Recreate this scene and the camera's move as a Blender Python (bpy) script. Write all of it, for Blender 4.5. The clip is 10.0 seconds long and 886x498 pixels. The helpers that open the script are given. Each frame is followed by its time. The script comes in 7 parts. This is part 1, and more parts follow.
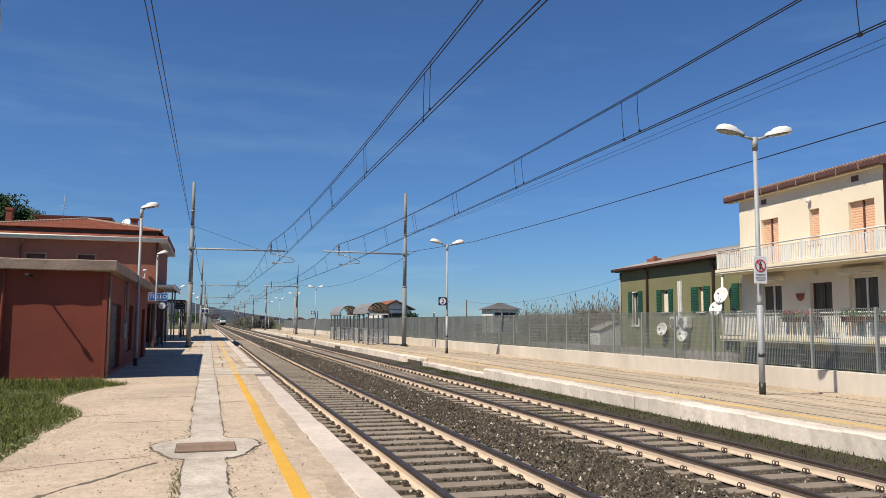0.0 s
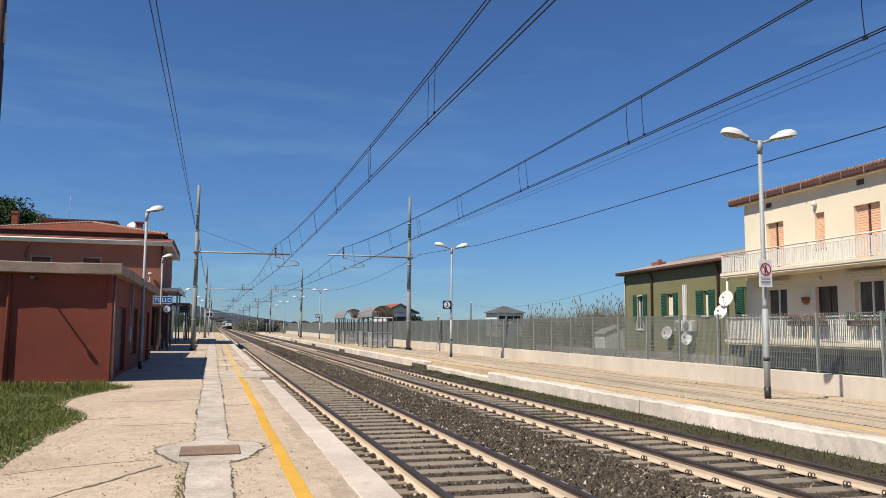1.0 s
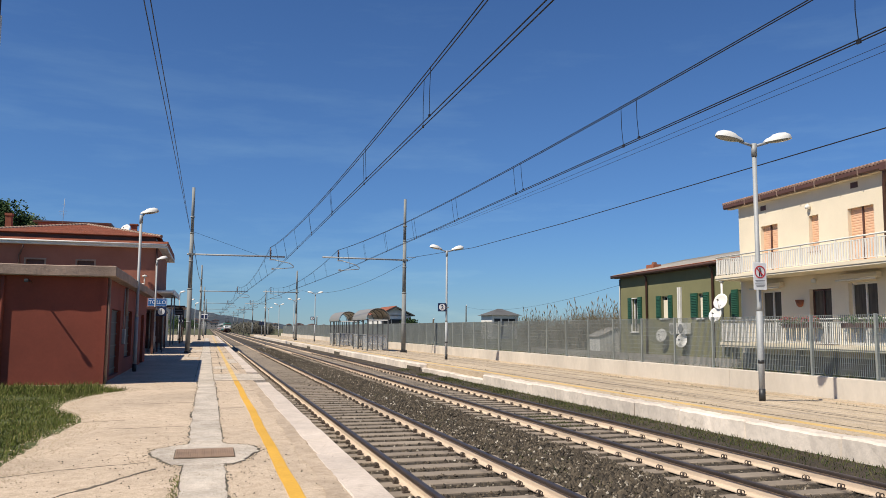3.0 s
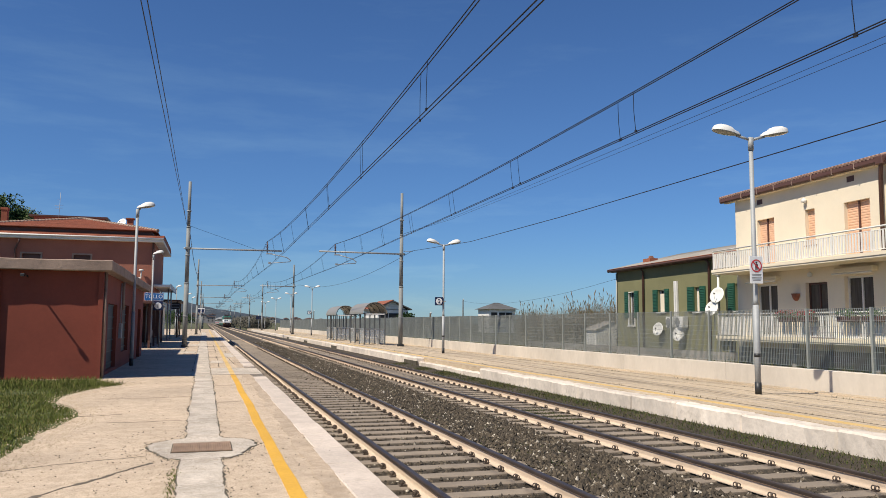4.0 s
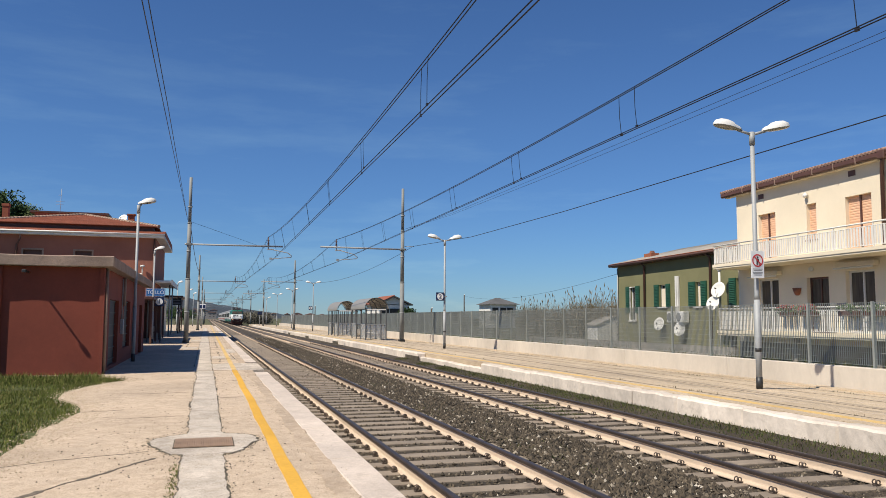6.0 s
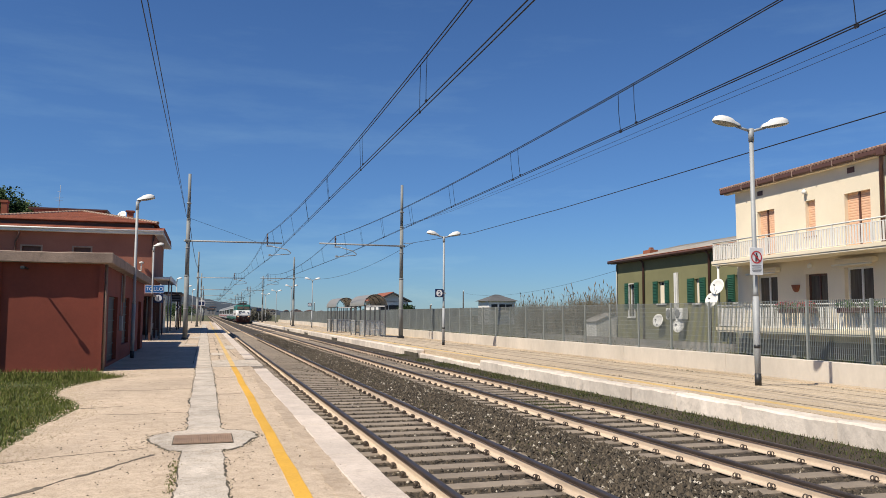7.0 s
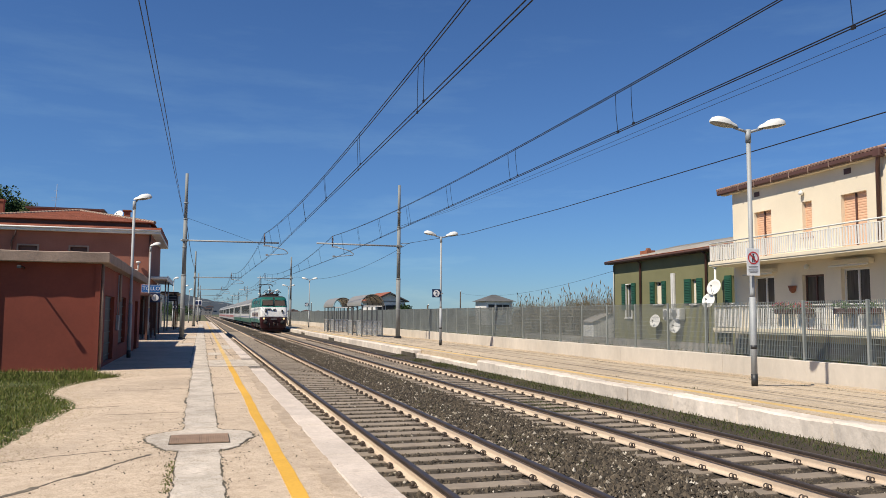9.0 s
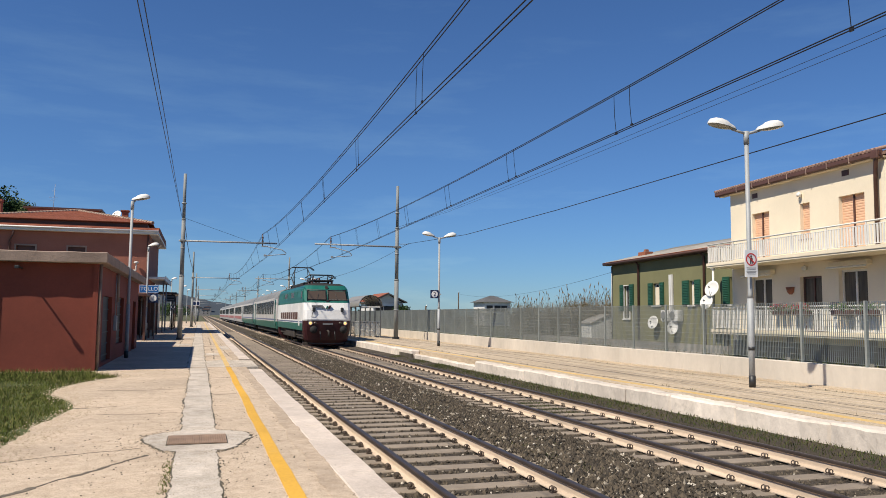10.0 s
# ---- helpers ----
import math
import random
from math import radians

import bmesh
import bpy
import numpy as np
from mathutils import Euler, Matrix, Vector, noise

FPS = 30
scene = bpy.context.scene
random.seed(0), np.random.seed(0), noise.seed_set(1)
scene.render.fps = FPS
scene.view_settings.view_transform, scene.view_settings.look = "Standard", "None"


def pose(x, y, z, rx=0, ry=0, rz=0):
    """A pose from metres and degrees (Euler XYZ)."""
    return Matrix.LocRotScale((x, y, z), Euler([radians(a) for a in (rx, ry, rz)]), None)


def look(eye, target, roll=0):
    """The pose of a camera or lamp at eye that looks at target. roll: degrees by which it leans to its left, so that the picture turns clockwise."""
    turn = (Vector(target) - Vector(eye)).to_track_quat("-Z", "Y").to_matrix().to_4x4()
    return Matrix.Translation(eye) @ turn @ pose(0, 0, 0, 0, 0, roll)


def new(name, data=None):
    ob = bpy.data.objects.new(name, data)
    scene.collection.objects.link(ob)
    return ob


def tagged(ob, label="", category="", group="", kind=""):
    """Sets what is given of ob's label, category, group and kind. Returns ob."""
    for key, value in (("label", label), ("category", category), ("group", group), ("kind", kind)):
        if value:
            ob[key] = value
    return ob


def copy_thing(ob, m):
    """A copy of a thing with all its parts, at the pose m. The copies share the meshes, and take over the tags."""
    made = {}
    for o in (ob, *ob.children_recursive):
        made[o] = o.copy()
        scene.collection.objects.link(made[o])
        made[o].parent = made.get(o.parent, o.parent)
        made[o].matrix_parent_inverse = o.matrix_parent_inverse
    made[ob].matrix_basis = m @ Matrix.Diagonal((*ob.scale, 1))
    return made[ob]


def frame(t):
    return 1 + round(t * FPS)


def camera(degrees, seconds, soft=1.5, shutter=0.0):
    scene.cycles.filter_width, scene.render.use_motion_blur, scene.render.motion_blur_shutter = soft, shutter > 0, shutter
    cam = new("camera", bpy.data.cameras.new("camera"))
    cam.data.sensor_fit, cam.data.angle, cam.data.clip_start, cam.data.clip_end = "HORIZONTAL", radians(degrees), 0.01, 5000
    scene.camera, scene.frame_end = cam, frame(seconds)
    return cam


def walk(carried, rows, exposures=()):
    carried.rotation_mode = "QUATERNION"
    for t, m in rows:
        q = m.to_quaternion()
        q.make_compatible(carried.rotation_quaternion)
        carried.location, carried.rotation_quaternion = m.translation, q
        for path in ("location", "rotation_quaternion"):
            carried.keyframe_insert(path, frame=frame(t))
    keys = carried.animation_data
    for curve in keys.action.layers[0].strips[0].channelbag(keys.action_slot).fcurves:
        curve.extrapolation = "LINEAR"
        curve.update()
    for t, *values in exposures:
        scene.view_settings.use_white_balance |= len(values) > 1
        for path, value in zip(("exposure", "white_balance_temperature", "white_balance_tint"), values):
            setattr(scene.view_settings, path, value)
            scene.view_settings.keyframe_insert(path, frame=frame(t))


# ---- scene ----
# ---------- camera: held by hand on the platform, it only sways ----------
EYE = (0.0, 0.0, 1.827)


def aim(turn, tilt, lean):
    """Degrees: turn to the right of the track's line, tilt upwards, lean."""
    return Matrix.Translation(EYE) @ Euler((radians(90 + tilt), 0, radians(-turn))).to_matrix().to_4x4() @ pose(0, 0, 0, 0, 0, lean)


PATH = [
    (0.0, 16.561, 5.403, 0.371),
    (0.5, 16.371, 5.471, 0.406),
    (1.0, 16.238, 5.653, 0.424),
    (1.5, 16.064, 5.800, 0.442),
    (2.0, 16.120, 5.903, 0.446),
    (2.5, 16.363, 5.947, 0.452),
    (4.0, 16.821, 5.401, 0.364),
    (4.5, 16.816, 5.272, 0.347),
    (5.0, 16.729, 5.127, 0.264),
    (5.5, 16.731, 5.124, 0.263),
    (7.0, 16.815, 4.811, 0.266),
    (7.5, 16.898, 4.768, 0.309),
    (8.0, 16.996, 4.777, 0.327),
    (8.5, 17.024, 4.814, 0.374),
    (9.0, 17.019, 4.823, 0.367),
    (9.5, 17.033, 4.832, 0.423),
    (10.0, 17.148, 4.887, 0.474),
]
cam = camera(58.975, 10.0, soft=0.85)
walk(cam, [(t, aim(a, b, c)) for t, a, b, c in PATH])

# ---------- sky and sun ----------
SUN_FROM = Vector((-0.70, -0.28, 1.0)).normalized()
world = bpy.data.worlds.new("sky")
scene.world = world
world.use_nodes = True
wn = world.node_tree
sky = wn.nodes.new("ShaderNodeTexSky")
sky.sky_type, sky.sun_disc = "NISHITA", False
sky.sun_elevation = math.asin(SUN_FROM.z)
sky.sun_rotation = math.atan2(SUN_FROM.x, SUN_FROM.y)
sky.altitude, sky.air_density, sky.dust_density, sky.ozone_density = 0, 1.0, 0.0, 5.0
hue = wn.nodes.new("ShaderNodeMix")   # clean sea air: a deeper blue
hue.data_type, hue.blend_type = "RGBA", "MULTIPLY"
hue.inputs[0].default_value, hue.inputs[7].default_value = 1.0, (0.622, 0.862, 1.165, 1)
wn.links.new(sky.outputs["Color"], hue.inputs[6])
wtc = wn.nodes.new("ShaderNodeTexCoord")
wmp = wn.nodes.new("ShaderNodeMapping")
wmp.inputs["Scale"].default_value, wmp.inputs["Rotation"].default_value = (1.6, 1.6, 9.0), (0.25, 0.1, 0)
wnz = wn.nodes.new("ShaderNodeTexNoise")
wnz.inputs["Scale"].default_value, wnz.inputs["Detail"].default_value, wnz.inputs["Roughness"].default_value = 1.7, 7, 0.6
wrp = wn.nodes.new("ShaderNodeMapRange")
wrp.inputs[1].default_value, wrp.inputs[2].default_value, wrp.inputs[4].default_value = 0.52, 0.78, 0.85
wisp = wn.nodes.new("ShaderNodeMix")   # faint cirrus
wisp.data_type, wisp.blend_type = "RGBA", "MULTIPLY"
wisp.inputs[7].default_value = (1.65, 1.35, 1.1, 1)
wn.links.new(wtc.outputs["Generated"], wmp.inputs["Vector"])
wn.links.new(wmp.outputs["Vector"], wnz.inputs["Vector"])
wn.links.new(wnz.outputs["Fac"], wrp.inputs[0])
wn.links.new(wrp.outputs[0], wisp.inputs[0])
wn.links.new(hue.outputs[2], wisp.inputs[6])
wsx = wn.nodes.new("ShaderNodeSeparateXYZ")
whz = wn.nodes.new("ShaderNodeMapRange")
whz.inputs[1].default_value, whz.inputs[2].default_value, whz.inputs[3].default_value, whz.inputs[4].default_value = 0.0, 0.24, 1.0, 0.0
haze = wn.nodes.new("ShaderNodeMix")   # thicker air low over the land
haze.data_type, haze.blend_type = "RGBA", "MULTIPLY"
haze.inputs[7].default_value = (0.80, 0.87, 0.95, 1)
wn.links.new(wtc.outputs["Generated"], wsx.inputs[0])
wn.links.new(wsx.outputs["Z"], whz.inputs[0])
wn.links.new(whz.outputs[0], haze.inputs[0])
wn.links.new(wisp.outputs[2], haze.inputs[6])
wn.links.new(haze.outputs[2], wn.nodes["Background"].inputs["Color"])
wn.nodes["Background"].inputs["Strength"].default_value = 0.066
sun = new("sun", bpy.data.lights.new("sun", "SUN"))
sun.data.energy, sun.data.angle, sun.data.color = 5.0, radians(0.53), (1.0, 0.92, 0.79)
sun.matrix_basis = look(SUN_FROM * 60, (0, 0, 0))
scene.view_settings.exposure = 0.32

# ---------- helpers for meshes ----------
def part(name, bm, material, parent=None, label="", smooth=False):
    me = bpy.data.meshes.new(name)
    bm.normal_update()
    bm.to_mesh(me)
    bm.free()
    if smooth:
        me.polygons.foreach_set("use_smooth", [True] * len(me.polygons))
    for m in (material if isinstance(material, (list, tuple)) else [material]):
        me.materials.append(m)
    ob = new(name, me)
    if parent is not None:
        ob.parent = parent
    if label:
        ob["label"] = label
    return ob


def thing(name, label, category, at=None, group="", kind=""):
    ob = new(name)
    ob.empty_display_size = 0.2
    if at is not None:
        ob.matrix_basis = at
    return tagged(ob, label, category, group, kind)


def box(bm, x0, x1, y0, y1, z0, z1, mi=0, bevel=0.0):
    vs = [bm.verts.new((x, y, z)) for x in (x0, x1) for y in (y0, y1) for z in (z0, z1)]
    fs = []
    for q in ((0, 1, 3, 2), (4, 6, 7, 5), (0, 4, 5, 1), (2, 3, 7, 6), (0, 2, 6, 4), (1, 5, 7, 3)):
        f = bm.faces.new([vs[i] for i in q])
        f.material_index = mi
        fs.append(f)
    if bevel:
        es = list({e for f in fs for e in f.edges})
        bmesh.ops.bevel(bm, geom=es, offset=bevel, segments=1, affect="EDGES")
    return vs


def B(*a, **k):
    bm = bmesh.new()
    box(bm, *a, **k)
    return bm


def tube(bm, pts, r, n=8, mi=0, cap=True):
    """A round bar through the points; r is one radius or one a point."""
    pts = [Vector(q) for q in pts]
    rs = r if isinstance(r, (list, tuple)) else [r] * len(pts)
    rings = []
    for i, q in enumerate(pts):
        d = (pts[min(i + 1, len(pts) - 1)] - pts[max(i - 1, 0)]).normalized()
        a = d.orthogonal().normalized() if i == 0 else (rings_a - d * rings_a.dot(d)).normalized()
        rings_a = a
        b = d.cross(a)
        rings.append([bm.verts.new(q + (a * math.cos(2 * math.pi * k / n) + b * math.sin(2 * math.pi * k / n)) * rs[i]) for k in range(n)])
    for u, v in zip(rings, rings[1:]):
        for k in range(n):
            f = bm.faces.new((u[k], u[(k + 1) % n], v[(k + 1) % n], v[k]))
            f.material_index, f.smooth = mi, n > 4
    if cap:
        for ring in (rings[0][::-1], rings[-1]):
            bm.faces.new(ring).material_index = mi
    return bm


def T(pts, r, n=8):
    return tube(bmesh.new(), pts, r, n)


def prism(bm, prof, axis, a0, a1, mi=0):
    """Extrudes a closed outline (u, v) along an axis: x -> (y, z), y -> (x, z), z -> (x, y)."""
    def put(u, v, a):
        return {"x": (a, u, v), "y": (u, a, v), "z": (u, v, a)}[axis]
    v0 = [bm.verts.new(put(u, v, a0)) for u, v in prof]
    v1 = [bm.verts.new(put(u, v, a1)) for u, v in prof]
    n = len(prof)
    fs = [bm.faces.new((v0[i], v0[(i + 1) % n], v1[(i + 1) % n], v1[i])) for i in range(n)]
    fs += [bm.faces.new(v0[::-1]), bm.faces.new(v1)]
    for f in fs:
        f.material_index = mi
    bmesh.ops.recalc_face_normals(bm, faces=fs)
    return bm


def P(prof, axis, a0, a1):
    return prism(bmesh.new(), prof, axis, a0, a1)


def lathe(bm, prof, n=24, m=None, mi=0):
    """Turns a profile (r, z) round z."""
    rings = [[bm.verts.new((r * math.cos(2 * math.pi * k / n), r * math.sin(2 * math.pi * k / n), z)) for k in range(n)] for r, z in prof]
    for u, v in zip(rings, rings[1:]):
        for k in range(n):
            f = bm.faces.new((u[k], u[(k + 1) % n], v[(k + 1) % n], v[k]))
            f.smooth, f.material_index = True, mi
    if m is not None:
        bmesh.ops.transform(bm, matrix=m, verts=[v for ring in rings for v in ring])
    return bm


def pierced(bm, t0, t1, a0, a1, z0, z1, holes, along="y"):
    """One wall slab from t0 to t1 in thickness, with rectangular holes (a, b, low, high) through it."""
    us = sorted({a0, a1, *[v for h in holes for v in h[:2]]})
    ws = sorted({z0, z1, *[v for h in holes for v in h[2:4]]})

    def solid(i, j):
        if not (0 <= i < len(us) - 1 and 0 <= j < len(ws) - 1):
            return False
        u, w = (us[i] + us[i + 1]) / 2, (ws[j] + ws[j + 1]) / 2
        return not any(h[0] < u < h[1] and h[2] < w < h[3] for h in holes)
    vs = {}

    def v(i, j, t):
        if (i, j, t) not in vs:
            vs[i, j, t] = bm.verts.new((t, us[i], ws[j]) if along == "y" else (us[i], t, ws[j]))
        return vs[i, j, t]
    fs = []
    for i in range(len(us) - 1):
        for j in range(len(ws) - 1):
            if solid(i, j):
                fs += [bm.faces.new((v(i, j, t), v(i + 1, j, t), v(i + 1, j + 1, t), v(i, j + 1, t))) for t in (t0, t1)]
                for di, dj, a, b in ((-1, 0, (i, j), (i, j + 1)), (1, 0, (i + 1, j), (i + 1, j + 1)), (0, -1, (i, j), (i + 1, j)), (0, 1, (i, j + 1), (i + 1, j + 1))):
                    if not solid(i + di, j + dj):
                        fs.append(bm.faces.new((v(*a, t0), v(*b, t0), v(*b, t1), v(*a, t1))))
    bmesh.ops.recalc_face_normals(bm, faces=fs)
    return bm


# ---------- materials ----------
def mat(name, build):
    m = bpy.data.materials.new(name)
    m.use_nodes = True
    nt = m.node_tree
    bs = nt.nodes["Principled BSDF"]
    build(nt, bs)
    return m


def node(nt, kind, **kw):
    n = nt.nodes.new(kind)
    for k, v in kw.items():
        n.inputs[k.replace("_", " ")].default_value = v
    return n


def coords(nt, scale=(1, 1, 1)):
    g = nt.nodes.new("ShaderNodeNewGeometry")
    mp = nt.nodes.new("ShaderNodeMapping")
    mp.inputs["Scale"].default_value = scale
    nt.links.new(g.outputs["Position"], mp.inputs["Vector"])
    return mp.outputs["Vector"]


def noise_tex(nt, scale, detail=4, rough=0.55, vec=None, distortion=0.0):
    n = node(nt, "ShaderNodeTexNoise", Scale=scale, Detail=detail, Roughness=rough, Distortion=distortion)
    if vec is not None:
        nt.links.new(vec, n.inputs["Vector"])
    return n.outputs["Fac"]


def ramp(nt, fac, stops):
    r = nt.nodes.new("ShaderNodeValToRGB")
    el = r.color_ramp.elements
    while len(el) < len(stops):
        el.new(0.5)
    for e, (q, c) in zip(el, stops):
        e.position, e.color = q, (*c, 1) if len(c) == 3 else c
    nt.links.new(fac, r.inputs["Fac"])
    return r.outputs["Color"]


def mix(nt, fac, a, b, mode="MIX"):
    n = nt.nodes.new("ShaderNodeMix")
    n.data_type, n.blend_type = "RGBA", mode
    for sock, v in ((n.inputs[0], fac), (n.inputs[6], a), (n.inputs[7], b)):
        if isinstance(v, (int, float)):
            sock.default_value = v
        elif isinstance(v, tuple):
            sock.default_value = (*v, 1)
        else:
            nt.links.new(v, sock)
    return n.outputs[2]


def bump(nt, bs, height, strength=0.3, distance=0.01):
    b = node(nt, "ShaderNodeBump", Strength=strength, Distance=distance)
    nt.links.new(height, b.inputs["Height"])
    nt.links.new(b.outputs["Normal"], bs.inputs["Normal"])


def surface(name, base, dark=0.75, rough=0.8, metal=0.0, coarse=0.6, fine=25.0, relief=0.3, stretch=(1, 1, 1), light=1.12, spec=0.4, depth=0.004, random=0.0, stain=0.0, stain_col=(0.12, 0.1, 0.08), speck=0.0, grain=0.7):
    """Weathered surface: a base colour varied by a coarse and a fine noise, with relief, and optional stains."""
    def build(nt, bs):
        vec = coords(nt, stretch)
        a = noise_tex(nt, coarse, 5, 0.6, vec)
        b = noise_tex(nt, fine, 6, 0.65, vec)
        lo, hi = tuple(c * dark for c in base), tuple(min(1, c * light) for c in base)
        c1 = ramp(nt, a, [(0.3, lo), (0.7, hi)])
        c2 = ramp(nt, b, [(0.25, tuple([0.78] * 3)), (0.75, tuple([1.12] * 3))])
        col = mix(nt, grain, c1, c2, "MULTIPLY")
        if stain:
            s = ramp(nt, noise_tex(nt, coarse * 2.7, 8, 0.7, vec, 0.6), [(0.55, (0, 0, 0)), (0.72, (1, 1, 1))])
            m2 = nt.nodes.new("ShaderNodeMath")
            m2.operation = "MULTIPLY"
            m2.inputs[1].default_value = stain
            nt.links.new(s, m2.inputs[0])
            col = mix(nt, m2.outputs[0], col, stain_col)
        if speck:
            g1 = noise_tex(nt, 95, 3, 0.7, vec)
            col = mix(nt, speck, col, ramp(nt, g1, [(0.36, (0.45, 0.42, 0.38)), (0.5, (1, 1, 1)), (0.66, (1.2, 1.2, 1.2))]), "MULTIPLY")
            g2 = noise_tex(nt, 5.5, 6, 0.7, vec, 0.4)
            col = mix(nt, speck * 0.6, col, ramp(nt, g2, [(0.35, (0.74, 0.7, 0.64)), (0.6, (1.1, 1.1, 1.1))]), "MULTIPLY")
        if random:
            oi = nt.nodes.new("ShaderNodeObjectInfo")
            col = mix(nt, random, col, ramp(nt, oi.outputs["Random"], [(0, (0.55, 0.52, 0.5)), (1, (1.25, 1.2, 1.15))]), "MULTIPLY")
        nt.links.new(col, bs.inputs["Base Color"])
        bs.inputs["Roughness"].default_value = rough
        bs.inputs["Metallic"].default_value = metal
        bs.inputs["Specular IOR Level"].default_value = spec
        if relief:
            bump(nt, bs, b, relief, depth)
    return mat(name, build)


def plain(name, base, rough=0.5, metal=0.0, emit=0.0):
    def build(nt, bs):
        bs.inputs["Base Color"].default_value = (*base, 1)
        bs.inputs["Roughness"].default_value = rough
        bs.inputs["Metallic"].default_value = metal
        if emit:
            bs.inputs["Emission Color"].default_value = (*base, 1)
            bs.inputs["Emission Strength"].default_value = emit
    return mat(name, build)


def glass(name, tint=(0.9, 0.95, 0.95), alpha=0.35, rough=0.05):
    """Clear sheet: a mix of see-through and glossy."""
    def build(nt, bs):
        bs.inputs["Base Color"].default_value = (*tint, 1)
        bs.inputs["Roughness"].default_value = rough
        bs.inputs["Alpha"].default_value = alpha
    return mat(name, build)

M_PLAT = surface("platform_concrete", (0.545, 0.432, 0.318), 0.82, 0.9, speck=0.95, coarse=0.45, fine=18, relief=0.5, depth=0.006, stain=0.35, stain_col=(0.30, 0.24, 0.19))
M_PLAT_R = surface("platform_concrete_worn", (0.512, 0.41, 0.289), 0.8, 0.9, speck=0.75, coarse=0.5, fine=14, relief=0.5, depth=0.006, stain=0.3, stain_col=(0.33, 0.27, 0.21), stretch=(1, 0.35, 1))
M_PATCH = surface("patch_mortar", (0.60, 0.525, 0.44), 0.65, 0.95, speck=0.95, coarse=1.4, fine=40, relief=0.9, depth=0.012, stain=0.35, stain_col=(0.22, 0.18, 0.14))
M_COPING = surface("pale_coping_stone", (0.605, 0.519, 0.441), 0.85, 0.85, speck=0.4, coarse=1.1, fine=22, relief=0.5, depth=0.006, random=0.25, stain=0.4, stain_col=(0.4, 0.33, 0.28))
M_CURB = surface("rough_kerb_stone", (0.673, 0.592, 0.5), 0.78, 0.9, coarse=1.3, fine=9, relief=0.5, depth=0.02, random=0.25, stain=0.55, stain_col=(0.27, 0.23, 0.18))
M_YELLOW = surface("yellow_line_paint", (0.634, 0.351, 0.043), 0.85, 0.7, coarse=0.8, fine=30, relief=0.3, stain=0.25, stain_col=(0.55, 0.4, 0.2))
M_YELLOW_R = surface("faded_yellow_paint", (0.62, 0.42, 0.16), 0.8, 0.8, coarse=0.9, fine=20, relief=0.3, stain=0.6, stain_col=(0.48, 0.39, 0.29))
M_SEAM = surface("gritty_seam", (0.17, 0.14, 0.105), 0.45, 1.0, coarse=6, fine=45, relief=0.6, speck=0.8)
M_CRACK = surface("dirt_in_cracks", (0.10, 0.085, 0.06), 0.5, 1.0, coarse=3, fine=40)
M_BALLAST = surface("ballast_bed", (0.068, 0.053, 0.036), 0.6, 0.95, coarse=1.2, fine=16, relief=1.0, depth=0.05)
M_GROUND = surface("dry_earth_and_grass", (0.098, 0.098, 0.045), 0.6, 1.0, coarse=0.15, fine=4, relief=0.6, depth=0.05)
M_RAILTOP = surface("worn_rail_steel", (0.085, 0.065, 0.055), 0.7, 0.45, metal=0.5, coarse=2, fine=20, relief=0.0)
M_RAILSIDE = surface("dusty_rail_flank", (0.537, 0.424, 0.315), 0.8, 0.85, coarse=1.5, fine=30, relief=0.3, stretch=(1, 0.3, 1), stain=0.2, stain_col=(0.3, 0.17, 0.1))
M_SLEEPER = surface("sleeper_concrete", (0.265, 0.218, 0.168), 0.8, 0.9, coarse=2, fine=35, relief=0.4, random=0.35, stain=0.4, stain_col=(0.17, 0.12, 0.085))
M_CLIP = surface("rusty_clip", (0.13, 0.10, 0.078), 0.6, 0.8, coarse=6, fine=60, metal=0.2)
M_GALV = surface("galvanised_steel", (0.33, 0.34, 0.34), 0.85, 0.6, metal=0.1, coarse=1.5, fine=40, relief=0.1)
M_MAST = surface("grey_mast_paint", (0.216, 0.224, 0.216), 0.8, 0.7, metal=0.0, coarse=1.2, fine=30, relief=0.15, stain=0.25, stain_col=(0.2, 0.16, 0.12))
M_FENCE = surface("galvanised_grating", (0.29, 0.31, 0.29), 0.85, 0.5, metal=0.3, coarse=0.8, fine=25, relief=0.0)
M_WALL = surface("pale_concrete_wall", (0.532, 0.475, 0.399), 0.85, 0.9, coarse=0.7, fine=12, relief=0.1, stain=0.35, stain_col=(0.40, 0.33, 0.25), stretch=(1, 1, 0.5), grain=0.3)
M_WIRE = plain("dark_copper_wire", (0.035, 0.035, 0.04), 0.5, 0.6)
M_HUT = surface("red_brown_render", (0.216, 0.052, 0.031), 0.85, 0.9, coarse=0.7, fine=14, relief=0.25, stain=0.25, stain_col=(0.16, 0.05, 0.035), grain=0.4)
M_HUTSLAB = surface("weathered_concrete_fascia", (0.36, 0.26, 0.20), 0.7, 0.95, coarse=1.2, fine=10, relief=0.8, depth=0.02, stain=0.6, stain_col=(0.16, 0.12, 0.09))
M_STATION = surface("station_red_render", (0.332, 0.131, 0.087), 0.88, 0.9, coarse=0.5, fine=10, relief=0.2, stain=0.2, stain_col=(0.25, 0.10, 0.07), grain=0.35)
M_TILE = surface("terracotta_tile", (0.324, 0.108, 0.059), 0.75, 0.85, coarse=1.2, fine=12, relief=0.4, random=0.35)
M_WHITE = surface("white_paint", (0.681, 0.662, 0.616), 0.9, 0.6, coarse=1.2, fine=30, relief=0.1, grain=0.3)
